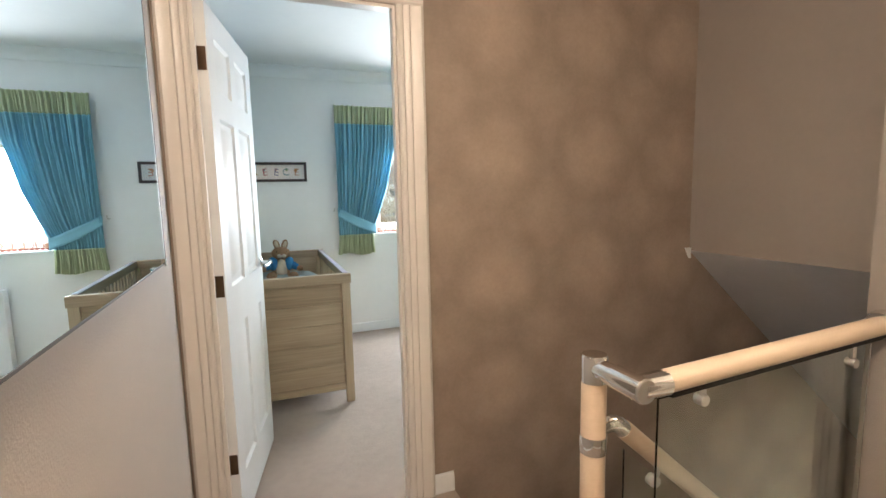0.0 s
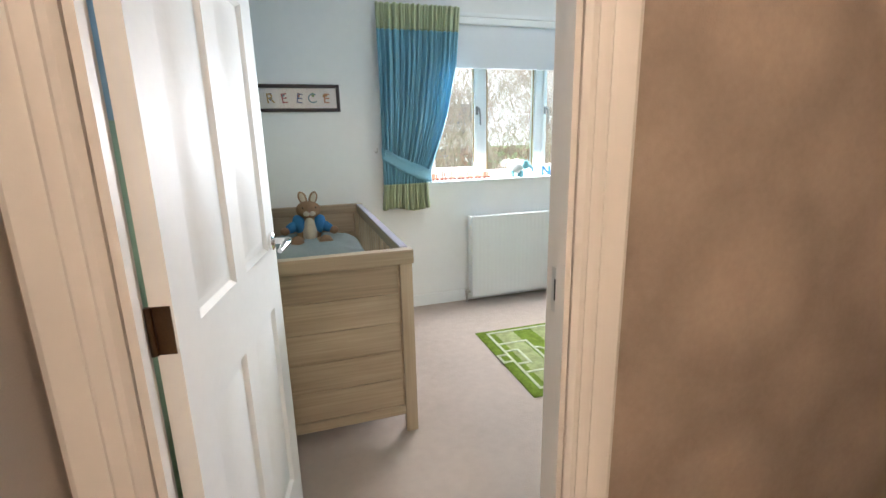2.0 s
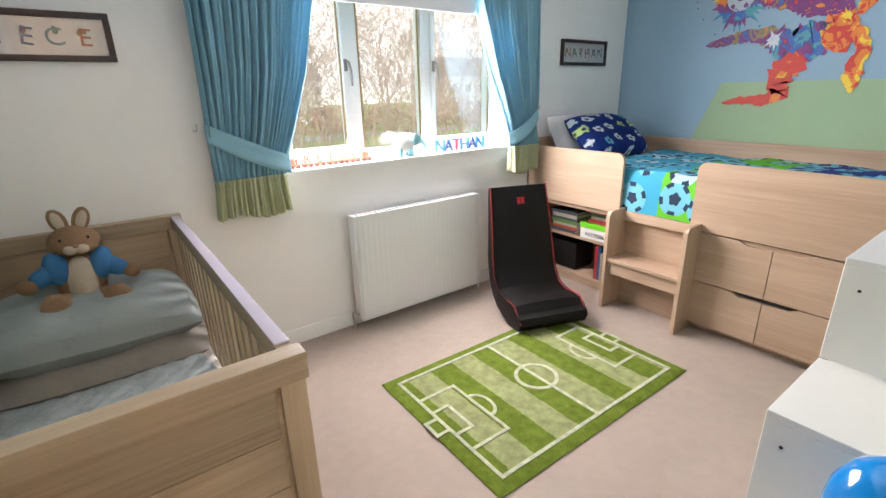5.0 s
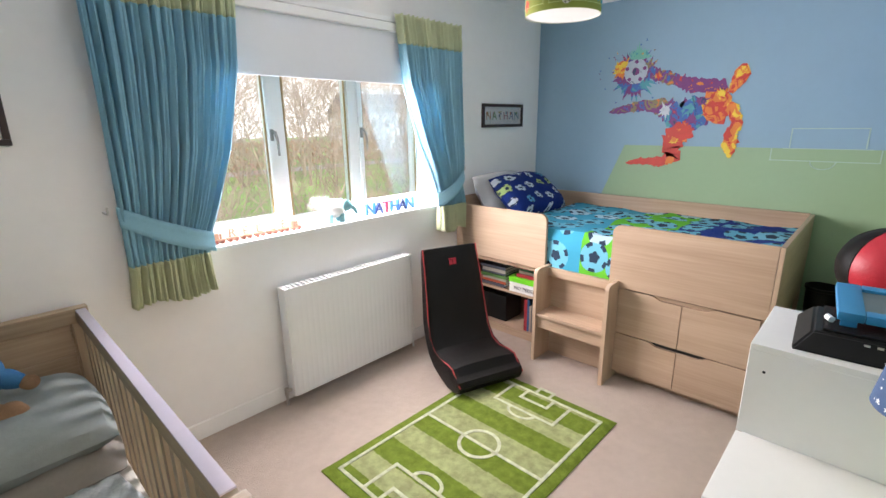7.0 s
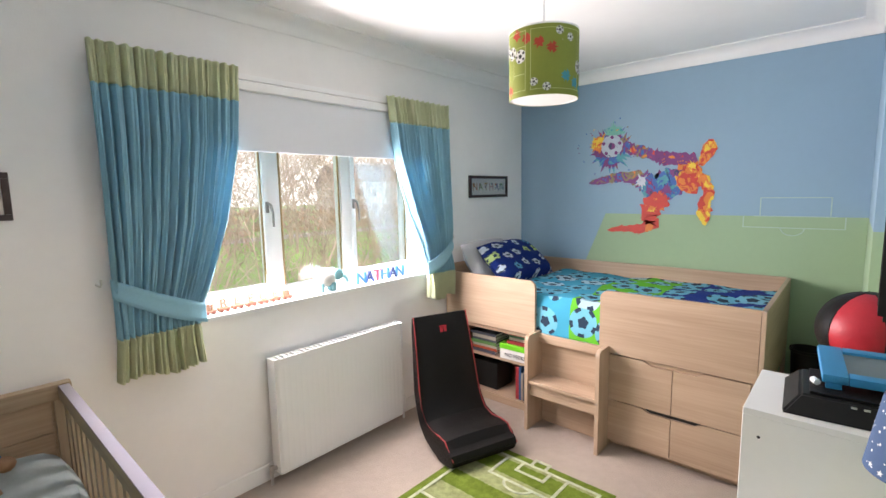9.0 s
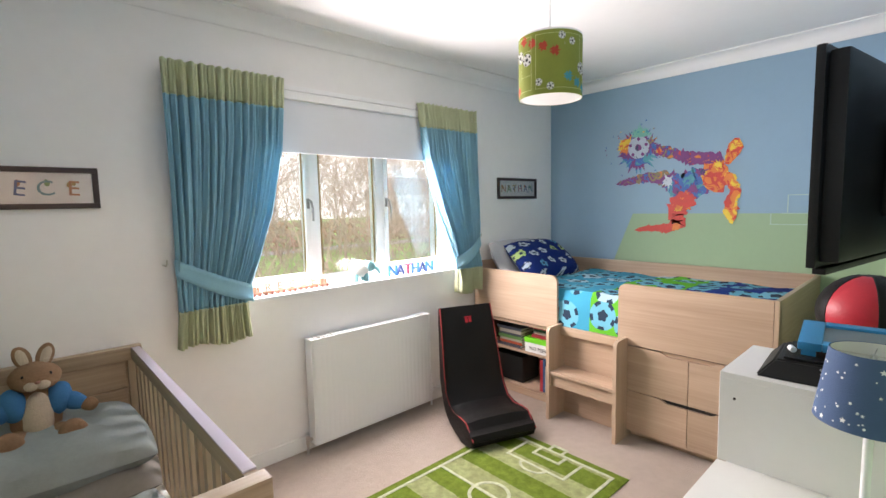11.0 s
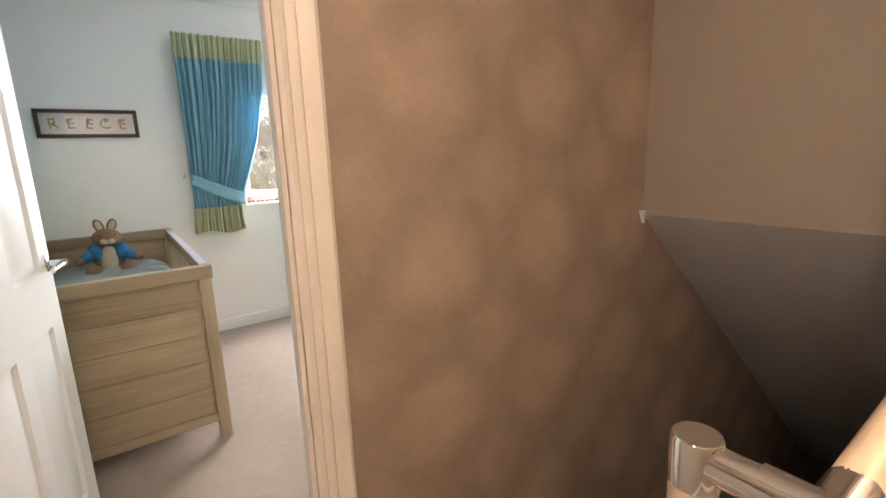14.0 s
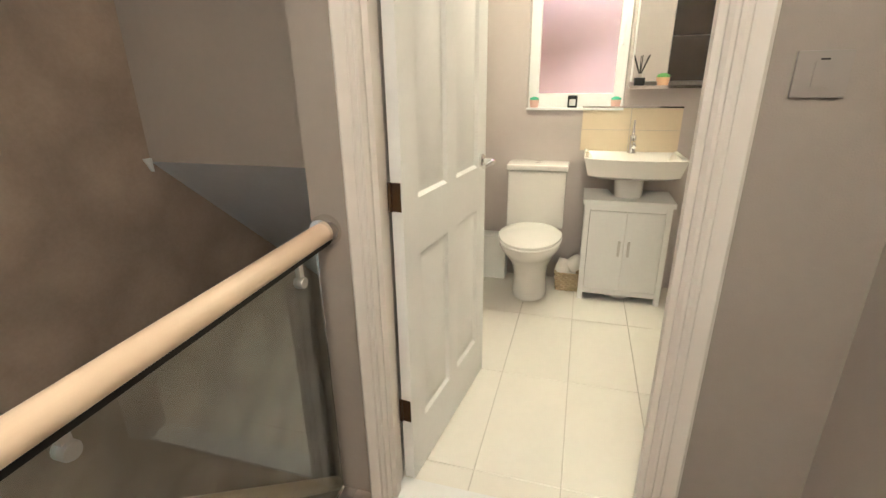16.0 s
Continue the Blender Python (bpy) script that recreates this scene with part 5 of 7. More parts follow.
bedroom_window()
solo("window_sill", cube(WX0 + 0.001, WX1 - 0.001, 4.362, 4.499, 0.926, 0.946, 0.005), UPVC, Matrix(), "white window board under the bedroom window", "window sill", kind="structure")
e = thing("roller_blind", pose(0, 4.375, 0), "white roller blind partly drawn down", "blind")
part("roller", rod(bmesh.new(), (1.02, -0.012, 2.025), (2.52, -0.012, 2.025), 0.017), BLIND, e)
part("cassette", cube(1.0, 2.54, -0.052, 0.004, 2.012, 2.058, 0.010, 3), UPVC, e, "white rounded blind cassette")
part("fabric", cube(1.03, 2.51, -0.033, -0.0315, 1.745, 2.04), BLIND, e)
part("bottom_bar", cube(1.03, 2.51, -0.038, -0.026, 1.728, 1.746, 0.003), BLIND, e)
part("end_bracket", cube(1.0, 1.02, -0.036, 0.004, 2.01, 2.06), UPVC, e)
part("end_bracket", cube(2.52, 2.54, -0.036, 0.004, 2.01, 2.06), UPVC, e)
e = thing("curtain_rail", pose(0, WIN_Y, 0), "white curtain rail above the window", "curtain rail")
part("rail", cube(0.66, 2.68, -0.052, -0.036, 2.062, 2.088, 0.004), UPVC, e)
for x in (0.8, 1.77, 2.5):
    part("bracket", cube(x, x + 0.02, -0.036, 0, 2.068, 2.086), UPVC, e)


def curtain(side):
    """Pinch-pleated curtain held back by a band; side -1 is swept to the west."""
    e = thing("curtain", pose(0, WIN_Y - 0.085, 0), "blue pleated curtain with sage green borders, tied back", "curtain", "bedroom curtains")
    top, bot = 2.105, 0.772
    if side < 0:
        outer = lambda z: 0.648 + 0.0 * z
        keys = [(2.105, 1.223), (1.75, 1.195), (1.4, 1.12), (1.15, 1.03), (0.985, 0.965), (0.87, 0.955), (0.772, 0.955)]
    else:
        outer = lambda z: 2.69 if z > 1.2 else 2.69 + 0.02 * (1.2 - z) / 0.4
        keys = [(2.105, 2.137), (1.75, 2.185), (1.4, 2.30), (1.15, 2.41), (0.985, 2.475), (0.87, 2.47), (0.772, 2.46)]
    keys = keys[::-1]

    def inner(z):
        for (za, xa), (zb, xb) in zip(keys, keys[1:]):
            if z <= zb:
                k = (z - za) / (zb - za)
                return xa + (xb - xa) * k
        return keys[-1][1]
    n, nv, folds = 150, 90, 15 if side < 0 else 12

    def point(i, v):
        u = i / n
        z = top + (bot - top) * v
        gather = max(0.0, min(1.0, (top - z - 0.08) / 0.9))
        x = outer(z) + (inner(z) - outer(z)) * u
        ph = u * folds * 2 * math.pi + 1.5 * math.sin(u * 7.3 + 0.6) + 0.9 * math.sin(u * 17) + 0.4 * math.sin(v * 4 + u * 11)
        amp = 0.024 + 0.010 * math.sin(u * 13 + 1) * gather + 0.008 * gather
        if v < 0.06:
            amp *= 0.75
        y = amp * (1 - 2 * abs(math.sin(ph / 2)) ** 0.8) + 0.007 * math.sin(2.3 * ph + v * 6)
        tie = math.exp(-((z - (1.10 - 0.10 * u)) / 0.09) ** 2)
        y *= 1 - 0.55 * tie
        if z < 0.95:
            x += (u - 0.5) * 0.03 * (0.95 - z) / 0.18 + 0.004 * math.sin(ph * 0.5)
        z += 0.012 * math.sin(u * 7) * (v > 0.9) * (v - 0.9) * 10 + 0.004 * math.sin(ph) * (1 - gather)
        return Vector((x, y, z))
    cuts = ((0.0, 0.118, "heading", GREEN_CLOTH, "sage green pleated heading"), (0.118, 0.865, "drop", BLUE_CLOTH, "blue cotton drop"), (0.865, 1.0, "hem", GREEN_CLOTH, "sage green hem border"))
    for v0, v1, nm, m, lab in cuts:
        rows = max(6, int(nv * (v1 - v0)))
        bm = bmesh.new()
        g = [[bm.verts.new(point(i, v0 + (v1 - v0) * j / rows)) for i in range(n + 1)] for j in range(rows + 1)]
        for j in range(rows):
            for i in range(n):
                bm.faces.new((g[j][i], g[j][i + 1], g[j + 1][i + 1], g[j + 1][i]))
        ob = part(nm, bm, m, e, lab)
        sol = ob.modifiers.new("thick", "SOLIDIFY")
        sol.thickness = 0.003
    # tie-back band round the gathered cloth
    bm = bmesh.new()
    g = []
    for i in range(41):
        u = i / 40
        xa, xb = (0.640, 0.985) if side < 0 else (2.715, 2.45)
        x = xa + (xb - xa) * u
        zc = 1.160 - 0.165 * u - 0.012 * math.sin(u * math.pi)
        y = -0.046 * math.sin(min(1.0, u * 1.02) * math.pi * 0.94 + 0.1) ** 0.6 - 0.004
        hh = 0.040 + 0.008 * math.sin(u * math.pi * 0.85)
        g.append([bm.verts.new((x, y - 0.004 * math.cos(k * 1.2), zc + hh * (k - 2) / 2)) for k in range(5)])
    for p, q in zip(g, g[1:]):
        for k in range(4):
            bm.faces.new((p[k], q[k], q[k + 1], p[k + 1]))
    ob = part("tie_back", bm, BLUE_CLOTH, e, "plain blue tie-back band")
    sol = ob.modifiers.new("thick", "SOLIDIFY")
    sol.thickness = 0.005
    bm = bmesh.new()
    xh = 0.612 if side < 0 else 2.738
    tube(bm, [(xh, 0.085, 1.17), (xh, 0.02, 1.17), (xh, 0.0, 1.18), (xh, 0.0, 1.20)], 0.004, 8)
    part("hook", bm, STEEL, e)
    return e


curtain(-1)
curtain(1)
bm = bmesh.new()
tube(bm, [(0.025 * math.cos(t / 10 * math.pi - 1.57), -0.01, 0.10 * math.sin(t / 10 * math.pi - 1.57)) for t in range(11)], 0.009, 10)
solo("headphones", bm, BLACK, pose(2.745, WIN_Y - 0.012, 1.15), "black hooked strap hanging beside the curtain", "strap")

# ---- things on the window board ----
WOOD_TRAIN = mat("pale_train_wood", (0.42, 0.24, 0.15), rough=0.6, var=0.12, scale=25)
RED_WHEEL = mat("brown_red_wheel", (0.28, 0.09, 0.06), rough=0.5, var=0.1, scale=25)
names = ("engine", "R", "E", "E", "C", "E", "tender")
for i, c in enumerate(names):
    e = thing("letter_train_car", pose(1.055 + i * 0.0685, 4.425 + 0.002 * (i % 3), 0.946), "small wooden letter train wagon on the window board", "toy train", "wooden letter train")
    part("wagon", cube(-0.028, 0.028, -0.013, 0.013, 0.010, 0.022, 0.002), WOOD_TRAIN, e)
    for x in (-0.016, 0.016):
        for y in (-0.015, 0.011):
            part("wheel", rod(bmesh.new(), (x, y, 0.009), (x, y + 0.004, 0.009), 0.009, 14), RED_WHEEL, e)
    if len(c) == 1:
        part("letter", letters(c, 0.062, 0.009), WOOD_TRAIN, e, "cut-out wooden letter", pose(0, 0.0, 0.022))
    else:
        bm = cube(-0.024, 0.0, -0.010, 0.010, 0.022, 0.052, 0.002)
        rod(bm, (0.012, 0, 0.022), (0.012, 0, 0.048), 0.006, 12)
        part("body", bm, WOOD_TRAIN, e)
    if i < 6:
        part("coupling", rod(bmesh.new(), (0.028, 0, 0.014), (0.0405, 0, 0.014), 0.002, 6), RED_WHEEL, e)
lc = [(0.03, 0.17, 0.42), (0.03, 0.06, 0.22), (0.30, 0.02, 0.06), (0.03, 0.17, 0.42), (0.02, 0.04, 0.16), (0.03, 0.17, 0.42)]
for i, c in enumerate("NATHAN"):
    solo("letter_block", letters(c, 0.108, 0.016), mat("painted_letter", lc[i], rough=0.4, var=0.06, scale=20), pose(1.985 + i * 0.066, 4.425, 0.947), "painted wooden capital letter standing on the window board", "letter", "painted name letters")
WOOL, TEAL = mat("white_fleece", (0.66, 0.66, 0.64), rough=0.95, var=0.06, scale=20, bump=0.6, bscale=200), mat("pale_teal_felt", (0.22, 0.46, 0.50), rough=0.95, var=0.08, scale=20, bump=0.5, bscale=200)
bm = bmesh.new()
blob(bm, (0, 0, 0.080), (0.068, 0.048, 0.056), 3)
n0 = len(bm.faces)
blob(bm, (0.075, -0.01, 0.092), (0.036, 0.036, 0.034), 3)
tube(bm, [(0.105, -0.02, 0.085), (0.125, -0.025, 0.065), (0.135, -0.025, 0.04)], [0.014, 0.011, 0.008], 10)
for s in (-1, 1):
    blob(bm, (0.062, -0.01 + s * 0.040, 0.098), (0.026, 0.008, 0.034), 2)
for x in (-0.035, 0.04):
    for s in (-1, 1):
        rod(bm, (x, s * 0.024, 0.0), (x, s * 0.024, 0.05), 0.017, 14, 0.016)
bm.faces.ensure_lookup_table()
for f in bm.faces[n0:]:
    f.material_index = 1
solo("toy_elephant", bm, [WOOL, TEAL], pose(1.72, 4.43, 0.946, 0, 0, -8), "white and pale teal toy elephant on the window board", "soft toy")


# ---- pictures ----
def picture(x0, x1, z0, z1, word, seed):
    e = thing("framed_picture", pose(x0, WIN_Y, z0), "slim dark wood frame with a white lettered print", "picture")
    w, h, f, d = x1 - x0, z1 - z0, 0.022, 0.018
    fm = mat("dark_frame_wood", (0.03, 0.015, 0.014), rough=0.35, var=0.15, scale=20)
    bm = cube(0, w, -d, 0, 0, f, 0.002)
    box(bm, 0, w, -d, 0, h - f, h, 0.002), box(bm, 0, f, -d, 0, f, h - f, 0.002), box(bm, w - f, w, -d, 0, f, h - f, 0.002)
    part("frame", bm, fm, e)
    part("mount", cube(f, w - f, -0.006, -0.002, f, h - f), CARD, e)
    r = random.Random(seed)
    cs = [(0.16, 0.30, 0.34), (0.45, 0.20, 0.10), (0.20, 0.32, 0.14), (0.42, 0.30, 0.10), (0.38, 0.14, 0.16), (0.12, 0.16, 0.30)]
    for i, c in enumerate(word):
        cx = f + (w - 2 * f) * (i + 0.75) / (len(word) + 0.5)
        lm = mat("printed_letter", cs[(i + seed) % 6], rough=0.8, var=0.35, scale=60)
        part("motif", letters(c, 0.088, 0.001), lm, e, "faint printed decorative letter", pose(cx, -0.0066, h / 2 - 0.030, 0, r.uniform(-8, 8), 0))
        bm = bmesh.new()
        blob(bm, (cx + r.uniform(-0.014, 0.014), -0.0062, h / 2 + r.uniform(-0.02, 0.025)), (0.011, 0.0008, 0.013), 1)
        blob(bm, (cx + r.uniform(-0.014, 0.014), -0.0062, h / 2 + r.uniform(0.01, 0.035)), (0.008, 0.0008, 0.008), 1)
        part("motif", bm, mat("printed_motif", cs[(i + seed + 2) % 6], rough=0.8, var=0.2, scale=60), e, "faint printed animal shape")
    gl = part("glazing", cube(f, w - f, -0.011, -0.009, f, h - f), GLASS, e)
    gl.visible_shadow = False
    return e


picture(-0.128, 0.392, 1.443, 1.613, "REECE", 3)
picture(3.025, 3.545, 1.462, 1.635, "NATHAN", 7)


# ---- mural: flat paint-splash shape and pitch lines ----
e = thing("wall_sticker", pose(BLUE_X - 0.002, 0, 0), "multicoloured paint-splash football wall sticker", "wall sticker")


def splash_mat(name, palette, scale, seed):
    """Overlapping ragged paint colours."""
    m = mat(name, palette[0], rough=0.55, var=0.12, scale=25)
    nt = m.node_tree
    base = nt.nodes["Principled BSDF"].inputs["Base Color"].links[0].from_socket.node
    tc, mp = nt.nodes.new("ShaderNodeTexCoord"), nt.nodes.new("ShaderNodeMapping")
    mp.inputs["Location"].default_value = (seed, seed * 2.3, seed)
    n = nt.nodes.new("ShaderNodeTexNoise")
    n.inputs["Scale"].default_value, n.inputs["Detail"].default_value, n.inputs["Distortion"].default_value = scale, 3, 1.5
    nt.links.new(tc.outputs["Object"], mp.inputs[0]), nt.links.new(mp.outputs[0], n.inputs[0])
    col = palette[0]
    for k, c in enumerate(palette[1:]):
        edge = 0.40 + 0.24 * k / max(1, len(palette) - 2)
        col = mix_color(nt, math_node(nt, "GREATER_THAN", n.outputs[0], edge), col, c)
    nt.links.new(col, base.inputs[0])
    return m


RED_C, ORANGE, YELLOW, BLUE_C, PURPLE, TEAL_C, OLIVE_C, PALE = (0.55, 0.04, 0.025), (0.70, 0.20, 0.03), (0.78, 0.55, 0.04), (0.03, 0.12, 0.40), (0.17, 0.03, 0.17), (0.06, 0.30, 0.36), (0.22, 0.18, 0.09), (0.42, 0.50, 0.58)
HOT = splash_mat("sticker_warm_splash", (YELLOW, ORANGE, RED_C, RED_C), 14, 1)
GOLD = splash_mat("sticker_yellow_splash", (RED_C, ORANGE, YELLOW, YELLOW), 12, 4)
COOL = splash_mat("sticker_cool_splash", (TEAL_C, BLUE_C, BLUE_C, PURPLE, RED_C), 11, 2)
DUSK = splash_mat("sticker_dark_splash", (BLUE_C, PURPLE, OLIVE_C, ORANGE), 12, 3)
BURST = splash_mat("sticker_burst_splash", (TEAL_C, BLUE_C, PURPLE, PURPLE), 9, 5)
BALL_GREY = splash_mat("sticker_ball_splash", (PALE, PALE, (0.10, 0.13, 0.20)), 16, 6)
lift = [0.0]


def ribbon(pts, m, seed, rag=0.22):
    """A ragged flat shape along a line of (y, z, half width)."""
    lift[0] += 0.0002
    r = random.Random(seed)
    fine = []
    for (p, q) in zip(pts, pts[1:]):
        n = max(2, int(math.hypot(q[0] - p[0], q[1] - p[1]) / 0.012))
        fine += [tuple(p[k] + (q[k] - p[k]) * i / n for k in range(3)) for i in range(n)]
    fine.append(pts[-1])
    a, b = [], []
    for i, (y, z, w) in enumerate(fine):
        p, q = fine[max(0, i - 1)], fine[min(len(fine) - 1, i + 1)]
        t = Vector((q[0] - p[0], q[1] - p[1])).normalized()
        end = min(1.0, 0.35 + 0.65 * min(i, len(fine) - 1 - i) / 3)
        for side, out in ((1, a), (-1, b)):
            k = w * end * (1 + rag * (r.random() - 0.5) * 2 + (0.35 if r.random() < 0.08 else 0))
            out.append((-lift[0], y - t.y * k * side, z + t.x * k * side))
    bm = bmesh.new()
    va, vb = [bm.verts.new(p) for p in a], [bm.verts.new(p) for p in b]
    for i in range(len(va) - 1):
        bm.faces.new((va[i], va[i + 1], vb[i + 1], vb[i]))
    part("colour_patch", bm, m, e)


def burst(y, z, r0, r1, n, m, seed, start=0, end=360):
    """A ragged round splat with drips."""
    lift[0] += 0.0002
    r = random.Random(seed)
    bm = bmesh.new()
    c = bm.verts.new((-lift[0], y, z))
    vs = []
    for i in range(n + 1):
        a = radians(start + (end - start) * i / n)
        k = r0 * (1 + 0.12 * (r.random() - 0.5)) if i % 2 else r0 + (r1 - r0) * r.random() ** 1.6
        vs.append(bm.verts.new((-lift[0], y + k * math.cos(a), z + k * math.sin(a))))
    for i in range(n):
        bm.faces.new((c, vs[i], vs[i + 1]))
    part("colour_patch", bm, m, e)


burst(3.575, 1.815, 0.125, 0.205, 64, BURST, 1)
burst(3.545, 1.915, 0.070, 0.135, 34, splash_mat("sticker_green_splash", (TEAL_C, (0.16, 0.45, 0.36), TEAL_C), 12, 8), 2, 10, 170)
burst(3.665, 1.865, 0.055, 0.095, 30, GOLD, 3)
burst(3.485, 1.845, 0.050, 0.105, 26, DUSK, 5)
burst(3.564, 1.840, 0.084, 0.088, 48, BALL_GREY, 4)
ribbon([(3.47, 1.818, 0.036), (3.365, 1.794, 0.040), (3.244, 1.746, 0.036)], DUSK, 11)
ribbon([(3.30, 1.775, 0.036), (3.244, 1.746, 0.042), (3.13, 1.719, 0.047), (3.042, 1.705, 0.056), (2.957, 1.663, 0.060)], splash_mat("sticker_plum_splash", (ORANGE, PURPLE, PURPLE, RED_C), 12, 9), 12)
ribbon([(3.74, 1.56, 0.016), (3.619, 1.581, 0.030), (3.474, 1.607, 0.041), (3.36, 1.582, 0.060), (3.263, 1.54, 0.084)], DUSK, 13)
ribbon([(3.335, 1.556, 0.065), (3.238, 1.514, 0.098), (3.125, 1.533, 0.108), (3.05, 1.57, 0.10)], COOL, 14)
ribbon([(3.09, 1.56, 0.09), (3.017, 1.587, 0.105), (2.936, 1.65, 0.055)], HOT, 15)
ribbon([(3.168, 1.475, 0.080), (3.235, 1.391, 0.074), (3.269, 1.317, 0.060), (3.244, 1.243, 0.045), (3.327, 1.204, 0.034), (3.453, 1.206, 0.022), (3.58, 1.187, 0.012)], splash_mat("sticker_red_splash", (ORANGE, RED_C, RED_C, RED_C), 10, 7), 16)
ribbon([(2.936, 1.661, 0.036), (2.917, 1.705, 0.032), (2.895, 1.759, 0.044), (2.882, 1.80, 0.052), (2.88, 1.835, 0.040)], HOT, 17, 0.1)
ribbon([(2.934, 1.604, 0.040), (2.902, 1.534, 0.036), (2.874, 1.476, 0.034), (2.902, 1.409, 0.036), (2.906, 1.34, 0.046), (2.893, 1.248, 0.016)], GOLD, 18)
INK_PATCH = splash_mat("sticker_ink_splash", ((0.02, 0.03, 0.10), PURPLE, (0.02, 0.03, 0.10)), 16, 12)
WHITE_PATCH = splash_mat("sticker_white_splash", (PALE, (0.55, 0.60, 0.66), TEAL_C), 14, 14)
burst(3.564, 1.840, 0.026, 0.032, 10, INK_PATCH, 21)
for k in range(5):
    a = radians(20 + 72 * k)
    burst(3.564 + 0.066 * math.cos(a), 1.840 + 0.066 * math.sin(a), 0.013, 0.019, 8, INK_PATCH, 22 + k)
for k, (y, z, r0, r1, m) in enumerate(((3.33, 1.565, 0.030, 0.070, WHITE_PATCH), (3.22, 1.535, 0.040, 0.085, COOL), (3.15, 1.50, 0.026, 0.060, INK_PATCH), (3.27, 1.49, 0.022, 0.050, INK_PATCH), (3.10, 1.62, 0.026, 0.060, INK_PATCH), (3.05, 1.55, 0.028, 0.065, HOT), (3.40, 1.80, 0.018, 0.045, GOLD), (3.20, 1.735, 0.018, 0.045, INK_PATCH), (2.985, 1.66, 0.020, 0.055, GOLD), (3.25, 1.36, 0.020, 0.050, GOLD), (2.885, 1.80, 0.020, 0.034, GOLD))):
    burst(y, z, r0, r1, 22, m, 40 + k)
splat = random.Random(77)
for k in range(26):
    a, d = splat.uniform(0, 6.28), splat.uniform(0.15, 0.27)
    burst(3.57 + d * math.cos(a), 1.825 + d * 0.85 * math.sin(a), 0.004, splat.uniform(0.008, 0.018), 9, splat.choice((BURST, COOL, GOLD, DUSK)), 100 + k)
LINE = mat("pale_pitch_line_paint", (0.42, 0.56, 0.50), rough=0.7, var=0.12, scale=40)
e = thing("pitch_lines", pose(BLUE_X - 0.003, 0, 0), "thin white pitch markings painted on the wall", "wall marking")
for a, b, c, d in ((2.15, 2.67, 1.245, 1.250), (2.664, 2.67, 1.25, 1.318), (2.15, 2.156, 1.25, 1.318), (2.22, 2.58, 1.435, 1.440), (2.574, 2.58, 1.325, 1.435), (2.22, 2.226, 1.325, 1.435), (2.19, 2.61, 1.318, 1.322)):
    part("line", cube(-0.0006, 0.0, a, b, c, d), LINE, e)
bm = bmesh.new()
tube(bm, [(0, 2.405 + 0.06 * math.cos(t / 10 * math.pi), 1.245 - 0.045 * math.sin(t / 10 * math.pi)) for t in range(11)], 0.0028, 6)
part("line", bm, LINE, e)


# ---- landing: mirror, balustrade, switch ----
e = thing("wall_mirror", pose(-0.2230, 1.27, 0, 0, 0, 0.57), "frameless wall mirror with a thin dark edge", "mirror")
part("mirror_glass", cube(-0.003, 0.0, -1.5, -0.002, 1.162, 2.09), MIRROR, e, "silvered glass")
bm = cube(-0.010, 0.0006, -1.502, 0.0, 1.158, 1.162)
box(bm, -0.010, 0.0006, -0.002, 0.0, 1.162, 2.09), box(bm, -0.010, -0.003, -1.5, -0.002, 1.162, 2.09)
part("backing", bm, mat("dark_mirror_edge", (0.05, 0.045, 0.04), rough=0.5), e)
for y in (-0.02, -1.45):
    part("mirror_clip", cube(-0.002, 0.004, y - 0.012, y + 0.012, 1.154, 1.172, 0.001), CHROME, e)

e = thing("balustrade", pose(0.742, 0.90, 0), "beech and chrome balustrade with glass panels", "balustrade")
NR, RR, RZ, RY, RISE = 0.031, 0.027, 0.878, -0.145, 0.030
part("newel_post", rod(bmesh.new(), (0, 0, 0), (0, 0, 0.845), NR, 32), BEECH, e, "round beech newel post")
part("newel_collar", lathe(bmesh.new(), [(NR - 0.004, 0.655), (NR + 0.003, 0.655), (NR + 0.004, 0.658), (NR + 0.004, 0.697), (NR + 0.003, 0.70), (NR - 0.004, 0.70)], 48), CHROME, e, "polished chrome collar")
bm = lathe(bmesh.new(), [(0, 0.840), (NR + 0.002, 0.840), (NR + 0.002, 0.903), (NR - 0.001, 0.909), (0, 0.909)], 36)
part("newel_cap", bm, CHROME, e, "polished chrome cap")
bm = rod(bmesh.new(), (0, -0.02, RZ), (0, -0.075, RZ), 0.025, 28)
rod(bm, (0, -0.075, RZ), (0, RY - 0.020, RZ), 0.029, 28)
rod(bm, (0, RY, RZ), (0.075, RY, RZ), 0.029, 28)
part("corner_connector", bm, CHROME, e, "polished chrome corner connector")
part("connector_plug", rod(bmesh.new(), (0, RY - 0.020, RZ), (0, RY - 0.026, RZ), 0.026, 24), STEEL, e)
rail = part("handrail", rod(bmesh.new(), (0.07, RY, RZ + 0.002), (0.896, RY, RZ + RISE), RR, 36), BEECH, e, "round beech handrail")
part("wall_flange", lathe(bmesh.new(), [(0, 0.878), (0.036, 0.878), (0.038, 0.884), (0.044, 0.896), (0.044, 0.907), (0, 0.907)], 32, (0, RY, RZ + RISE), axis=0), CHROME, e, "chrome wall flange")
part("rail_channel", prism(bmesh.new(), [(0.09, RZ - 0.036), (0.89, RZ + RISE - 0.038), (0.89, RZ + RISE - 0.024), (0.09, RZ - 0.022)], RY - 0.010, RY + 0.010), BLACK, e, "dark slotted channel under the rail")
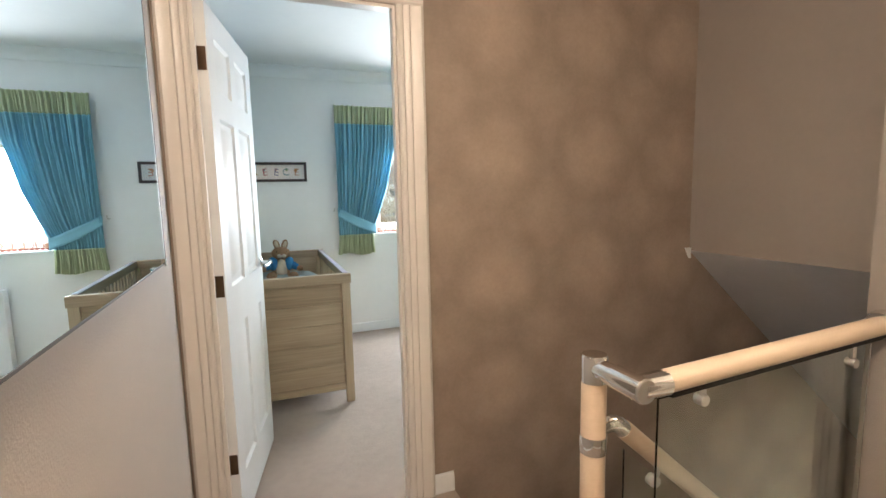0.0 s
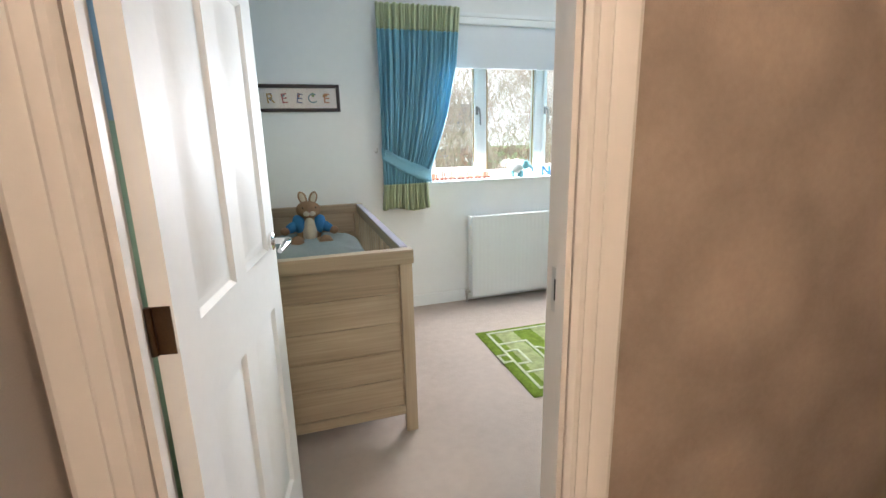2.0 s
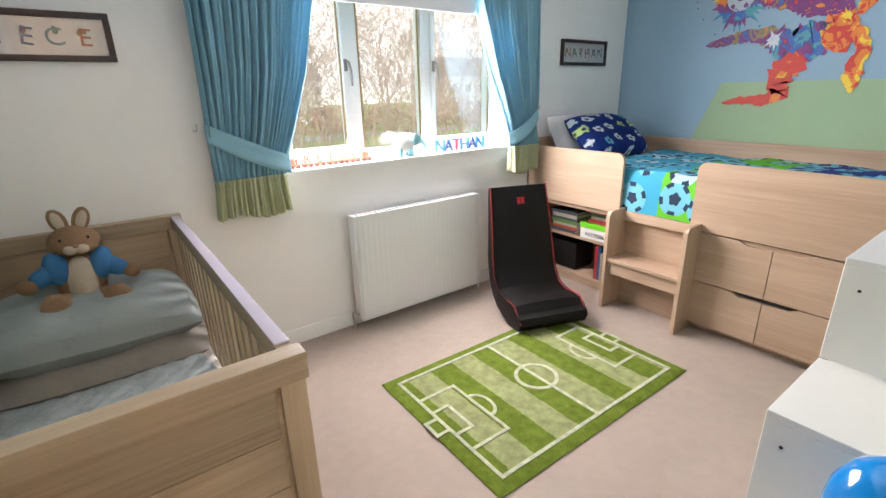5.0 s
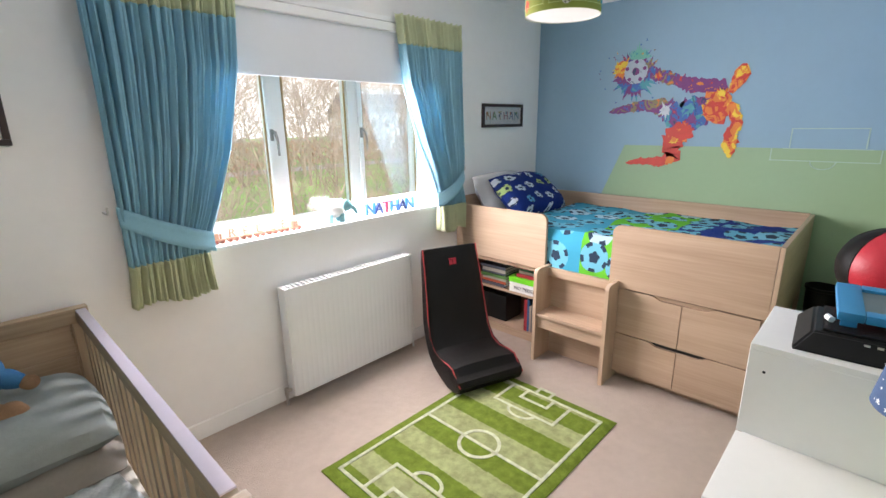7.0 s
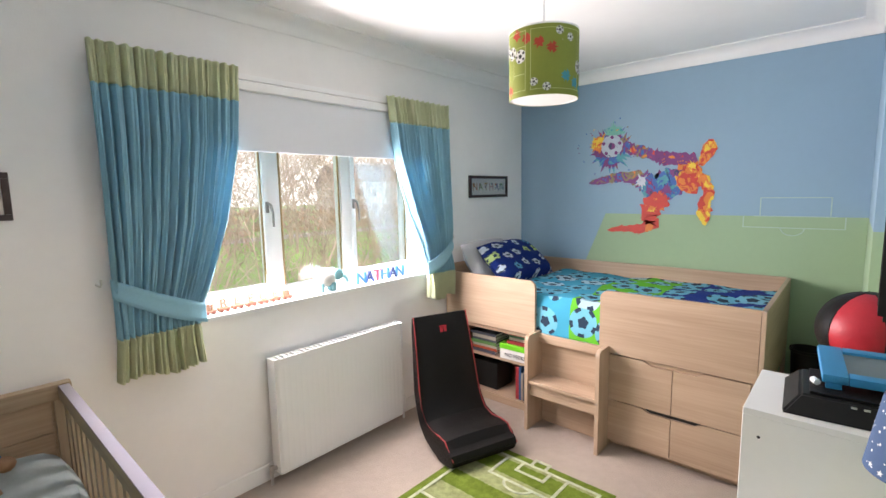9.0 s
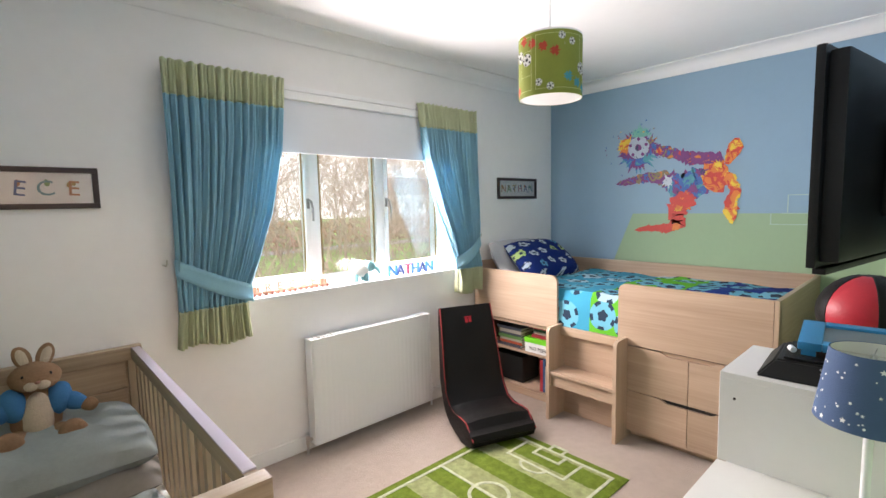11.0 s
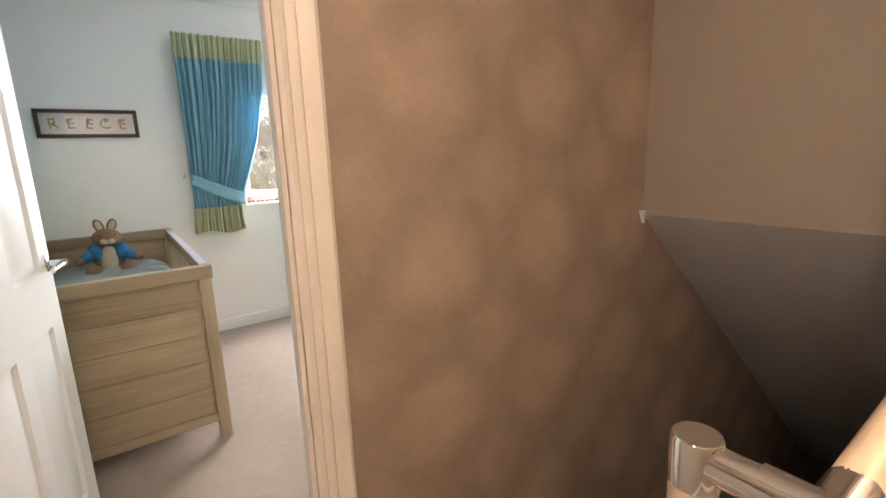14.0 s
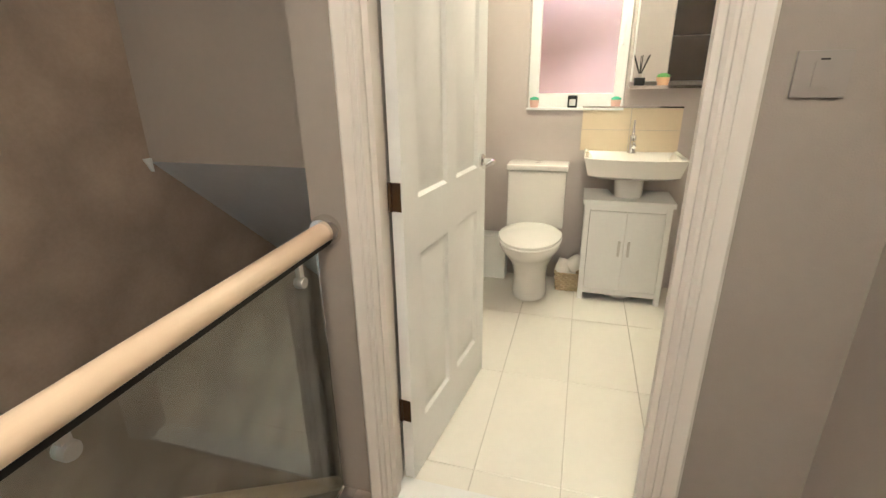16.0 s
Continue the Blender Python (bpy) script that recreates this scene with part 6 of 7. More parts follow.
pane = part("glass_panel", prism(bmesh.new(), [(0.058, 0.07), (0.845, 0.07), (0.845, RZ + RISE - 0.036), (0.058, RZ - 0.036)], RY - 0.003, RY + 0.003), GREEN_GLASS, e, "clear toughened glass panel")
for x in (0.19, 0.76):
    bm = bmesh.new()
    lathe(bm, [(0, -0.014), (0.013, -0.014), (0.015, -0.010), (0.015, 0.010), (0.013, 0.014), (0, 0.014)], 24, (x, RY, RZ - 0.060), axis=1)
    box(bm, x - 0.008, x + 0.008, RY - 0.008, RY + 0.008, RZ - 0.050, RZ - 0.024 + RISE * x)
    part("glass_clamp", bm, STEEL, e, "round steel glass clamp")
for x in (0.19, 0.76):
    bm = bmesh.new()
    lathe(bm, [(0, -0.014), (0.015, -0.014), (0.015, 0.014), (0, 0.014)], 24, (x, RY, 0.085), axis=1)
    rod(bm, (x, RY, 0.0), (x, RY, 0.075), 0.008, 12)
    part("glass_clamp", bm, STEEL, e)
bm = tube(bmesh.new(), [(0, 0, 0.70), (0.02, 0, 0.715), (0.05, 0, 0.72), (0.075, 0, 0.71), (0.105, 0, 0.685)], 0.024, 24)
part("knuckle_joint", bm, CHROME, e, "jointed chrome elbow")
part("stair_handrail", rod(bmesh.new(), (0.095, 0, 0.694), (1.02, 0, -0.134), 0.025, 32), BEECH, e, "beech handrail falling with the stairs")
bm = prism(bmesh.new(), [(0.10, 0.02), (0.10, 0.635), (0.86, -0.045), (0.86, -0.62)], -0.003, 0.003, "xz")
part("stair_glass", bm, GREEN_GLASS, e, "sloping glass panel under the stair rail")
for x in (0.20, 0.62):
    bm = bmesh.new()
    z = 0.694 - (x - 0.095) * 0.895
    lathe(bm, [(0, -0.012), (0.016, -0.012), (0.016, 0.012), (0, 0.012)], 20, (x, 0, z - 0.075), axis=1)
    tube(bm, [(x, 0, z - 0.07), (x + 0.004, -0.014, z - 0.05), (x, -0.006, z - 0.02)], 0.005, 8)
    part("glass_clamp", bm, STEEL, e)

e = thing("light_switch", pose(BATH_X, -0.284, 1.282, 0, 0, 0), "square white isolator switch plate on the taupe wall", "switch")
part("plate", cube(-0.009, 0.0, -0.043, 0.043, -0.040, 0.040, 0.003), mat("taupe_tinted_plastic", (0.30, 0.27, 0.245), rough=0.3, var=0.02), e)
part("rocker", cube(-0.0115, -0.008, -0.014, 0.014, -0.022, 0.022, 0.001), mat("taupe_tinted_plastic", (0.30, 0.27, 0.245), rough=0.3, var=0.02), e)
part("indicator", cube(-0.0105, -0.0095, -0.007, 0.007, 0.024, 0.027), BLACK, e)
e = thing("strike_plate", pose(DOOR_R - 0.0005, 1.832, 0.98), "steel latch strike plate let into the door lining", "strike plate", kind="structure")
bm = cube(-0.002, 0.0, -0.014, 0.014, 0.022, 0.045)
box(bm, -0.002, 0.0, -0.014, 0.014, -0.045, -0.022), box(bm, -0.002, 0.0, 0.006, 0.014, -0.022, 0.022), box(bm, -0.002, 0.0, -0.014, -0.006, -0.022, 0.022), box(bm, -0.004, -0.002, -0.026, -0.012, -0.026, 0.026, 0.001)
part("plate", bm, STEEL, e)
# dark sheet fills the opening as painted shade
part("latch_hole_shade", cube(-0.0012, 0.0, -0.006, 0.006, -0.022, 0.022), DARK, e, "dark sheet painted as shade inside the latch hole")
for z in (-0.034, 0.034):
    part("screw", rod(bmesh.new(), (-0.003, 0.0, z), (-0.0015, 0.0, z), 0.004, 10), STEEL, e)
bm = prism(bmesh.new(), [(2.05, 1.0), (2.084, 1.0), (2.084, 0.945), (2.078, 0.945)], LAND_Y - 0.012, LAND_Y, "xz")
setting("trim", bm, UPVC, "small white corner trim at the soffit edge", "trim")
# landing and bathroom ceiling fittings
for nm, x, y in (("landing", 0.10, 0.12), ("bathroom", 2.95, 0.0)):
    e = thing("ceiling_light", pose(x, y, CEIL), "round opal ceiling light", "ceiling light")
    part("base", lathe(bmesh.new(), [(0, -0.02), (0.12, -0.02), (0.125, 0), (0, 0)], 32), UPVC, e)

# ---- bathroom ----
def toilet():
    e = thing("toilet", pose(BATH_X1, 0.365, 0, 0, 0, 180), "white close-coupled ceramic toilet with a closed lid", "toilet")
    # local: x away from the wall is +x
    part("cistern", cube(0.01, 0.185, -0.175, 0.175, 0.40, 0.755, 0.022, 4), CERAMIC, e)
    part("cistern_lid", cube(0.004, 0.195, -0.184, 0.184, 0.757, 0.793, 0.014, 3), CERAMIC, e)
    part("flush_button", lathe(bmesh.new(), [(0, 0.793), (0.02, 0.793), (0.02, 0.799), (0, 0.80)], 20, (0.1, 0, 0)), CHROME, e)
    seg = 40

    def oval(cx, rx, ry, z):
        pts = []
        for i in range(seg):
            a = 2 * math.pi * i / seg
            x = math.cos(a)
            pts.append((cx + rx * (x if x > 0 else 0.78 * x), ry * math.sin(a) * (1 if x > 0 else 1 - 0.08 * x * x), z))
        return pts
    bm = bmesh.new()
    rings = [[bm.verts.new(p) for p in oval(*q)] for q in ((0.27, 0.155, 0.105, 0.0), (0.27, 0.160, 0.108, 0.03), (0.275, 0.150, 0.100, 0.14), (0.29, 0.165, 0.112, 0.22), (0.34, 0.235, 0.150, 0.31), (0.375, 0.268, 0.178, 0.365), (0.38, 0.274, 0.182, 0.395))]
    for p, q in zip(rings, rings[1:]):
        for i in range(seg):
            bm.faces.new((p[i], p[(i + 1) % seg], q[(i + 1) % seg], q[i]))
    bm.faces.new(rings[0][::-1]), bm.faces.new(rings[-1])
    part("bowl", bm, CERAMIC, e)
    for nm, z0, z1, g in (("seat", 0.397, 0.412, 0.0), ("lid", 0.413, 0.432, -0.003)):
        bm = bmesh.new()
        rings = [[bm.verts.new(p) for p in oval(0.385, 0.278 + g + k, 0.184 + g + k, z)] for z, k in ((z0, -0.004), (z0 + 0.004, 0), (z1 - 0.005, 0), (z1, -0.008))]
        for p, q in zip(rings, rings[1:]):
            for i in range(seg):
                bm.faces.new((p[i], p[(i + 1) % seg], q[(i + 1) % seg], q[i]))
        bm.faces.new(rings[0][::-1]), bm.faces.new(rings[-1])
        part(nm, bm, CERAMIC, e)


toilet()
VX, VY0, VY1 = 3.315, -0.395, 0.070
e = thing("vanity_cabinet", pose(VX, VY0, 0), "white two-door vanity cabinet cut out round the basin pedestal", "cabinet")
VW, VD = VY1 - VY0, BATH_X1 - VX - 0.004
for y in (0, VW - 0.03):
    for x in (0.0, VD - 0.03):
        part("leg", cube(x, x + 0.03, y, y + 0.03, 0, 0.60, 0.003), GLOSS, e)
part("side_panel", cube(0.03, VD - 0.03, 0.006, 0.02, 0.05, 0.60), GLOSS, e)
part("side_panel", cube(0.03, VD - 0.03, VW - 0.02, VW - 0.006, 0.05, 0.60), GLOSS, e)
part("bottom_rail", cube(0.004, 0.022, 0.03, VW - 0.03, 0.045, 0.075), GLOSS, e)
part("top_rail", cube(0.004, 0.022, 0.03, VW - 0.03, 0.565, 0.60), GLOSS, e)
for y0, y1, s in ((0.032, VW / 2 - 0.001, 1), (VW / 2 + 0.001, VW - 0.032, -1)):
    d = part("cabinet_door", cube(0.0, 0.016, y0, y1, 0.078, 0.562, 0.003), GLOSS, e)
    yh = (y1 - 0.025) if s > 0 else (y0 + 0.025)
    part("handle", cube(-0.016, -0.002, yh - 0.007, yh + 0.007, 0.30, 0.39, 0.003), STEEL, d, "short brushed steel handle")
bm = bmesh.new()
arc = [(VD - 0.004 - 0.21 * math.sin(radians(a)), VW / 2 + 0.10 * math.cos(radians(a))) for a in range(180, -1, -15)]
prism(bm, [(-0.014, -0.012), (VD, -0.012), (VD, VW / 2 - 0.10)] + arc + [(VD, VW / 2 + 0.10), (VD, VW + 0.012), (-0.014, VW + 0.012)], 0.60, 0.628, "xy")
part("top_board", bm, GLOSS, e)
part("back_shadow", cube(VD - 0.02, VD - 0.004, 0.03, VW - 0.03, 0.05, 0.60), DARK, e)

e = thing("wash_basin", pose(BATH_X1, (VY0 + VY1) / 2, 0, 0, 0, 180), "white ceramic wash basin on a pedestal", "basin")
part("pedestal", lathe(bmesh.new(), [(0, 0.0), (0.085, 0.0), (0.075, 0.05), (0.068, 0.5), (0.085, 0.76), (0, 0.76)], 28, (0.16, 0, 0)), CERAMIC, e)
bm = bmesh.new()
rings = []
for w0, d0, z, f in ((0.215, 0.335, 0.752, 0.012), (0.236, 0.372, 0.770, 0.014), (0.256, 0.402, 0.852, 0.016), (0.262, 0.405, 0.868, 0.016), (0.256, 0.399, 0.872, 0.016), (0.236, 0.375, 0.864, 0.03), (0.195, 0.34, 0.80, 0.06), (0.08, 0.24, 0.775, 0.12)):
    back = 0.002 if z > 0.86 or f < 0.03 else 0.10
    rings.append([bm.verts.new(p) for p in [(back, -w0, z)] + [(d0 - f * (abs(t) / 4) ** 2.2 - (0.018 if abs(t) == 5 else 0), w0 * t / 5, z) for t in range(-5, 6)] + [(back, w0, z)]])
for p, q in zip(rings, rings[1:]):
    n = len(p)
    for i in range(n):
        bm.faces.new((p[i], p[(i + 1) % n], q[(i + 1) % n], q[i]))
bm.faces.new(rings[-1]), bm.faces.new(rings[0][::-1])
part("bowl", bm, CERAMIC, e)
e = thing("basin_tap", pose(BATH_X1 - 0.085, (VY0 + VY1) / 2, 0.864, 0, 0, 180), "chrome single-lever mixer tap on the basin", "tap")
part("body", lathe(bmesh.new(), [(0, 0), (0.024, 0), (0.024, 0.006), (0.020, 0.012), (0.019, 0.085), (0.021, 0.10), (0, 0.105)], 24), CHROME, e)
part("spout", tube(bmesh.new(), [(0.0, 0, 0.06), (0.05, 0, 0.068), (0.095, 0, 0.060), (0.11, 0, 0.045)], [0.014, 0.013, 0.012, 0.011], 16), CHROME, e)
part("lever", tube(bmesh.new(), [(0, 0, 0.10), (-0.006, 0, 0.13), (-0.012, 0, 0.185)], [0.010, 0.008, 0.006], 12), CHROME, e)

CREAM_TILE = mat("cream_splashback_tile", (0.72, 0.62, 0.45), rough=0.12, var=0.03, scale=4)
e = thing("splashback", pose(BATH_X1, 0, 0), "cream glazed splashback tiles above the basin", "splashback", kind="structure")
for j in range(2):
    for i in range(2):
        y0 = -0.42 + i * 0.275
        part("tile", cube(-0.010, 0, y0 + 0.001, y0 + 0.273, 0.862 + j * 0.125, 0.862 + j * 0.125 + 0.123, 0.002), CREAM_TILE, e)
part("trim", cube(-0.012, 0, -0.42, 0.131, 1.112, 1.120), CHROME, e)
DARK_TILE = mat("dark_brown_shower_tile", (0.045, 0.034, 0.028), rough=0.2, var=0.15, scale=5)
e = thing("shower_tiles", pose(1.73, 0, 0), "dark brown glazed tiles in the shower corner", "wall tiles", kind="structure")
for j in range(6):
    part("tile", cube(0.0, 0.010, -0.946, -0.545, 0.004 + j * 0.40, min(0.40 + j * 0.40, CEIL - 0.002), 0.002), DARK_TILE, e)
part("edge_trim", cube(0.0, 0.014, -0.545, -0.537, 0.004, CEIL - 0.002), CHROME, e)
e = thing("mirror_cabinet", pose(BATH_X1 - 0.0, -0.115, 1.235), "mirrored bathroom cabinet over a slim shelf", "cabinet")
part("body", cube(-0.10, 0, -0.42, 0.0, 0.02, 0.70, 0.003), UPVC, e)
part("mirror_door", cube(-0.106, -0.101, -0.417, -0.003, 0.022, 0.698), MIRROR, e, "mirrored door")
part("shelf", cube(-0.19, 0, -0.42, 0.01, -0.012, 0.0, 0.002), GLASS, e, "clear glass shelf")
part("shelf_edge", cube(-0.194, -0.190, -0.42, 0.01, -0.014, 0.002), CHROME, e)
e = thing("reed_diffuser", pose(3.50, -0.155, 1.235), "black-capped reed diffuser bottle on the shelf", "diffuser")
part("bottle", cube(-0.026, 0.026, -0.026, 0.026, 0, 0.042, 0.005), BLACK, e)
part("neck", rod(bmesh.new(), (0, 0, 0.042), (0, 0, 0.062), 0.012, 14), STEEL, e)
for k in range(6):
    a = k * 1.05
    part("reed", rod(bmesh.new(), (0, 0, 0.05), (0.035 * math.cos(a), 0.045 * math.sin(a), 0.155), 0.0022, 6), BLACK, e)
LEAF = mat("small_succulent_green", (0.12, 0.32, 0.08), rough=0.5, var=0.15, scale=30)
MINT = mat("mint_succulent", (0.10, 0.50, 0.30), rough=0.5, var=0.15, scale=30)
PEACH = mat("peach_plant_pot", (0.70, 0.42, 0.26), rough=0.5, var=0.06, scale=20)
PINKPOT = mat("pink_plant_pot", (0.66, 0.42, 0.36), rough=0.5, var=0.06, scale=20)


def pot_plant(x, y, z, r, h, pm, lm, label):
    e = thing("pot_plant", pose(x, y, z), label, "plant", "small potted succulents")
    part("pot", lathe(bmesh.new(), [(0, 0), (r * 0.8, 0), (r, h), (r * 0.9, h), (r * 0.85, h * 0.85), (0, h * 0.85)], 20), pm, e)
    bm = bmesh.new()
    for k in range(40):
        a, q = k * 2.4, (k / 40) ** 0.5
        c = Vector((r * 0.85 * q * math.cos(a), r * 0.85 * q * math.sin(a), h + r * 0.35 * (1 - q * q)))
        blob(bm, c, (r * 0.16, r * 0.16, r * 0.34), 1, pose(0, 0, 0, 25 * q * math.sin(a) * -1, 25 * q * math.cos(a), 0))
    part("leaves", bm, lm, e)


pot_plant(3.50, -0.275, 1.235, 0.034, 0.042, PEACH, LEAF, "tiny green plant in a peach pot on the shelf")
e = thing("window_2", pose(3.72, 0, 0), "white bathroom window with obscure glass", "window", kind="structure")
f = 0.06
bm = cube(0, 0.06, BWY0 + 0.002, BWY0 + f, BWZ0 + 0.001, BWZ1 - 0.001, 0.004)
box(bm, 0, 0.06, BWY1 - f, BWY1 - 0.002, BWZ0 + 0.001, BWZ1 - 0.001, 0.004), box(bm, 0, 0.06, BWY0 + f, BWY1 - f, BWZ0 + 0.001, BWZ0 + f + 0.02, 0.004), box(bm, 0, 0.06, BWY0 + f, BWY1 - f, BWZ1 - f, BWZ1 - 0.001, 0.004)
part("window_frame", bm, UPVC, e)
pane = part("pane", cube(0.03, 0.034, BWY0 + f, BWY1 - f, BWZ0 + f + 0.02, BWZ1 - f), glass_mat("obscure_glass", (1, 0.97, 0.97), 0.12), e, "obscure glass pane")
pane.visible_shadow = False
bm = tube(bmesh.new(), [(-0.004, BWY0 + 0.035, 1.46), (-0.03, BWY0 + 0.035, 1.465), (-0.034, BWY0 + 0.035, 1.50), (-0.034, BWY0 + 0.035, 1.56)], 0.007, 8)
part("window_handle", bm, UPVC, e)
solo("window_sill", cube(BATH_X1 - 0.02, 3.72, BWY0 + 0.002, BWY1 - 0.002, BWZ0 - 0.012, BWZ0 + 0.0005, 0.003), UPVC, Matrix(), "white bathroom window sill", "window sill", kind="structure")
pot_plant(3.67, 0.425, BWZ0, 0.030, 0.045, PINKPOT, MINT, "mint succulent in a pink pot on the bathroom sill")
pot_plant(3.67, -0.055, BWZ0, 0.030, 0.045, PINKPOT, MINT, "mint succulent in a pink pot on the bathroom sill")
e = thing("candle_jar", pose(3.665, 0.195, BWZ0), "square black candle jar with a pale label", "candle")
part("jar", cube(-0.028, 0.028, -0.028, 0.028, 0, 0.07, 0.006), BLACK, e)
part("label", cube(-0.0295, -0.028, -0.018, 0.018, 0.012, 0.05), CARD, e, "pale square label")

WICKER = mat("whitewashed_wicker", (0.50, 0.40, 0.26), rough=0.8, var=0.2, scale=30)
e = thing("basket", pose(3.475, 0.135, 0), "small whitewashed wicker basket holding toilet rolls", "basket")
for k in range(9):
    z = 0.008 + k * 0.014
    w = 0.066 + 0.012 * k / 8
    bm = tube(bmesh.new(), [((w + 0.004 * (-1) ** (i + k)) * math.copysign(min(1, abs(1.35 * math.cos(a))), math.cos(a)), (w + 0.004 * (-1) ** (i + k)) * math.copysign(min(1, abs(1.35 * math.sin(a))), math.sin(a)), z) for i, a in enumerate([2 * math.pi * j / 32 for j in range(33)])], 0.0075, 6)
    part("weave", bm, WICKER, e)
part("bottom", cube(-0.062, 0.062, -0.062, 0.062, 0.001, 0.010), WICKER, e)
PAPERW = mat("toilet_paper", (0.78, 0.75, 0.70), rough=0.95, var=0.03, scale=20, bump=0.2)
for i, (x, y, z, rx, ry) in enumerate(((-0.002, 0.030, 0.135, 25, 20), (0.012, -0.034, 0.16, 60, 10), (-0.02, 0.0, 0.07, 0, 0))):
    bm = lathe(bmesh.new(), [(0.021, -0.05), (0.046, -0.05), (0.048, -0.047), (0.048, 0.047), (0.046, 0.05), (0.021, 0.05)], 28)
    solo("toilet_roll", bm, PAPERW, pose(3.475 + x, 0.135 + y, z, rx, ry, 20), "spare white toilet roll in the basket", "toilet roll", "spare toilet rolls")
bm = cube(1.74, BATH_X1 - 0.13, 0.700, 0.719, 0.0, 0.10, 0.003)
setting("baseboard_bathroom", bm, GLOSS, "white bathroom skirting board", "skirting")
solo("pipe_boxing", cube(BATH_X1 - 0.12, BATH_X1 - 0.002, 0.55, 0.718, -0.003, 0.30, 0.003), GLOSS, Matrix(), "low white boxed-in pipe ledge beside the toilet", "boxing", kind="structure")
setting("threshold", cube(BATH_X - 0.004, 1.735, BD_L, BD_R, -0.002, 0.008, 0.002), GLOSS, "pale threshold strip in the bathroom doorway", "threshold")

# ---- outdoors ----
GRASS = mat("lawn", (0.20, 0.36, 0.07), rough=0.9, var=0.3, scale=0.6, bump=0.6, bscale=25)
BRANCH = mat("bare_twigs", (0.31, 0.25, 0.19), rough=0.9, var=0.3, scale=2)
HEDGE = mat("winter_hedge", (0.34, 0.22, 0.13), rough=0.95, var=0.35, scale=3)
STONE = mat("pale_render", (0.62, 0.60, 0.57), rough=0.85, var=0.12, scale=0.8, bump=0.3, bscale=12)
ROOF = mat("slate_roof", (0.12, 0.12, 0.13), rough=0.7, var=0.15, scale=2)
BRICK = mat("pinkish_brick_wall", (0.66, 0.42, 0.40), rough=0.85, var=0.12, scale=3, bump=0.3, bscale=30)
GZ = -2.75
bm = bmesh.new()
ring = [bm.verts.new((900 * math.cos(2 * math.pi * i / 48), 900 * math.sin(2 * math.pi * i / 48), GZ)) for i in range(48)]
bm.faces.new(ring)
setting("ground", bm, GRASS, "green lawn outside the house", "ground")
setting("road", cube(-60, 80, 43.0, 47.0, GZ - 0.1, GZ + 0.03), mat("pale_wet_path", (0.32, 0.31, 0.30), rough=0.7, var=0.12, scale=0.5), "pale path beyond the lawn", "path")


def bare_tree(x, y, h, spread, seed, trunk_r=0.09, bush=False, twig=0.005, label="bare winter tree with fine branches"):
    e = thing("bush" if bush else "tree", pose(x, y, GZ), label, "bush" if bush else "tree", "garden trees")
    r = random.Random(seed)
    bt, bb = bmesh.new(), bmesh.new()

    def grow(bm, p, d, L, rad, lvl):
        pts, rs = [p.copy()], [rad]
        n = 5 if lvl < 2 else 4
        for i in range(n):
            d = (d + Vector((r.uniform(-1, 1), r.uniform(-1, 1), r.uniform(-0.4, 0.7))) * (0.16 + 0.05 * lvl)).normalized()
            p = p + d * L / n
            pts.append(p.copy())
            rs.append(rad * (1 - 0.75 * (i + 1) / n))
        tube(bm, pts, rs, 5 if lvl < 2 else 3)
        if lvl >= 3:
            return
        k = (6, 9, 9)[lvl] if bush else (6, 7, 6)[lvl]
        for i in range(k):
            j = r.randint(1 if lvl else 2, n)
            a = r.uniform(0, 6.28)
            nd = (d * 0.6 + Vector((math.cos(a), math.sin(a), r.uniform(-0.1, 0.7))) * spread).normalized()
            grow(bb, pts[j], nd, L * r.uniform(0.45, 0.68), max(rs[j] * 0.6, twig), lvl + 1)
    if bush:
        for q in range(9):
            a = q * 0.7
            grow(bb, Vector((0.3 * math.cos(a), 0.3 * math.sin(a), 0)), Vector((math.cos(a) * 0.5, math.sin(a) * 0.5, 1)).normalized(), h * r.uniform(0.6, 1), 0.025, 1)
        bt.free()
    else:
        grow(bt, Vector((0, 0, 0)), Vector((0, 0, 1)), h * 0.75, trunk_r, 0)
        part("trunk", bt, BRANCH, e)
    part("crown" if not bush else "twigs", bb, BRANCH, e)
    return e


# tall shrubs near the house, bare trees standing over the far lawn
r = random.Random(31)
for i, (x, y, h) in enumerate(((2.6, 12.6, 6.0), (5.0, 11.8, 6.8), (7.7, 13.0, 7.0), (9.9, 12.2, 6.4), (12.6, 14.0, 7.0))):
    bare_tree(x, y, h, 0.8, 60 + i, bush=True, label="tall bare shrub with fanning stems in winter")
for i in range(9):
    bare_tree(2.5 + 2.4 * i + r.uniform(-0.8, 0.8), 17 + 3.5 * r.random(), r.uniform(7.0, 9.0), 0.85, 80 + i, bush=True, twig=0.008, label="tall bare shrub with fanning stems in winter")
for i in range(20):
    bare_tree(-4 + 2.5 * i + r.uniform(-1.2, 1.2), 30 + 12 * r.random(), r.uniform(9.5, 13.5), 0.9, 20 + i, trunk_r=0.13, twig=0.016)
bm = bmesh.new()
r = random.Random(9)
for i in range(1500):
    x, y, z = -20 + 90 * r.random(), 49 + 1.4 * r.random(), GZ + 2.6 * r.random()
    blob(bm, (x, y, z), (r.uniform(0.15, 0.5), r.uniform(0.15, 0.4), r.uniform(0.12, 0.4)), 1, pose(0, 0, 0, r.uniform(0, 90), r.uniform(0, 90), 0))
solo("hedge", bm, HEDGE, Matrix(), "brown clipped winter hedge along the path", "hedge", kind="stuff")


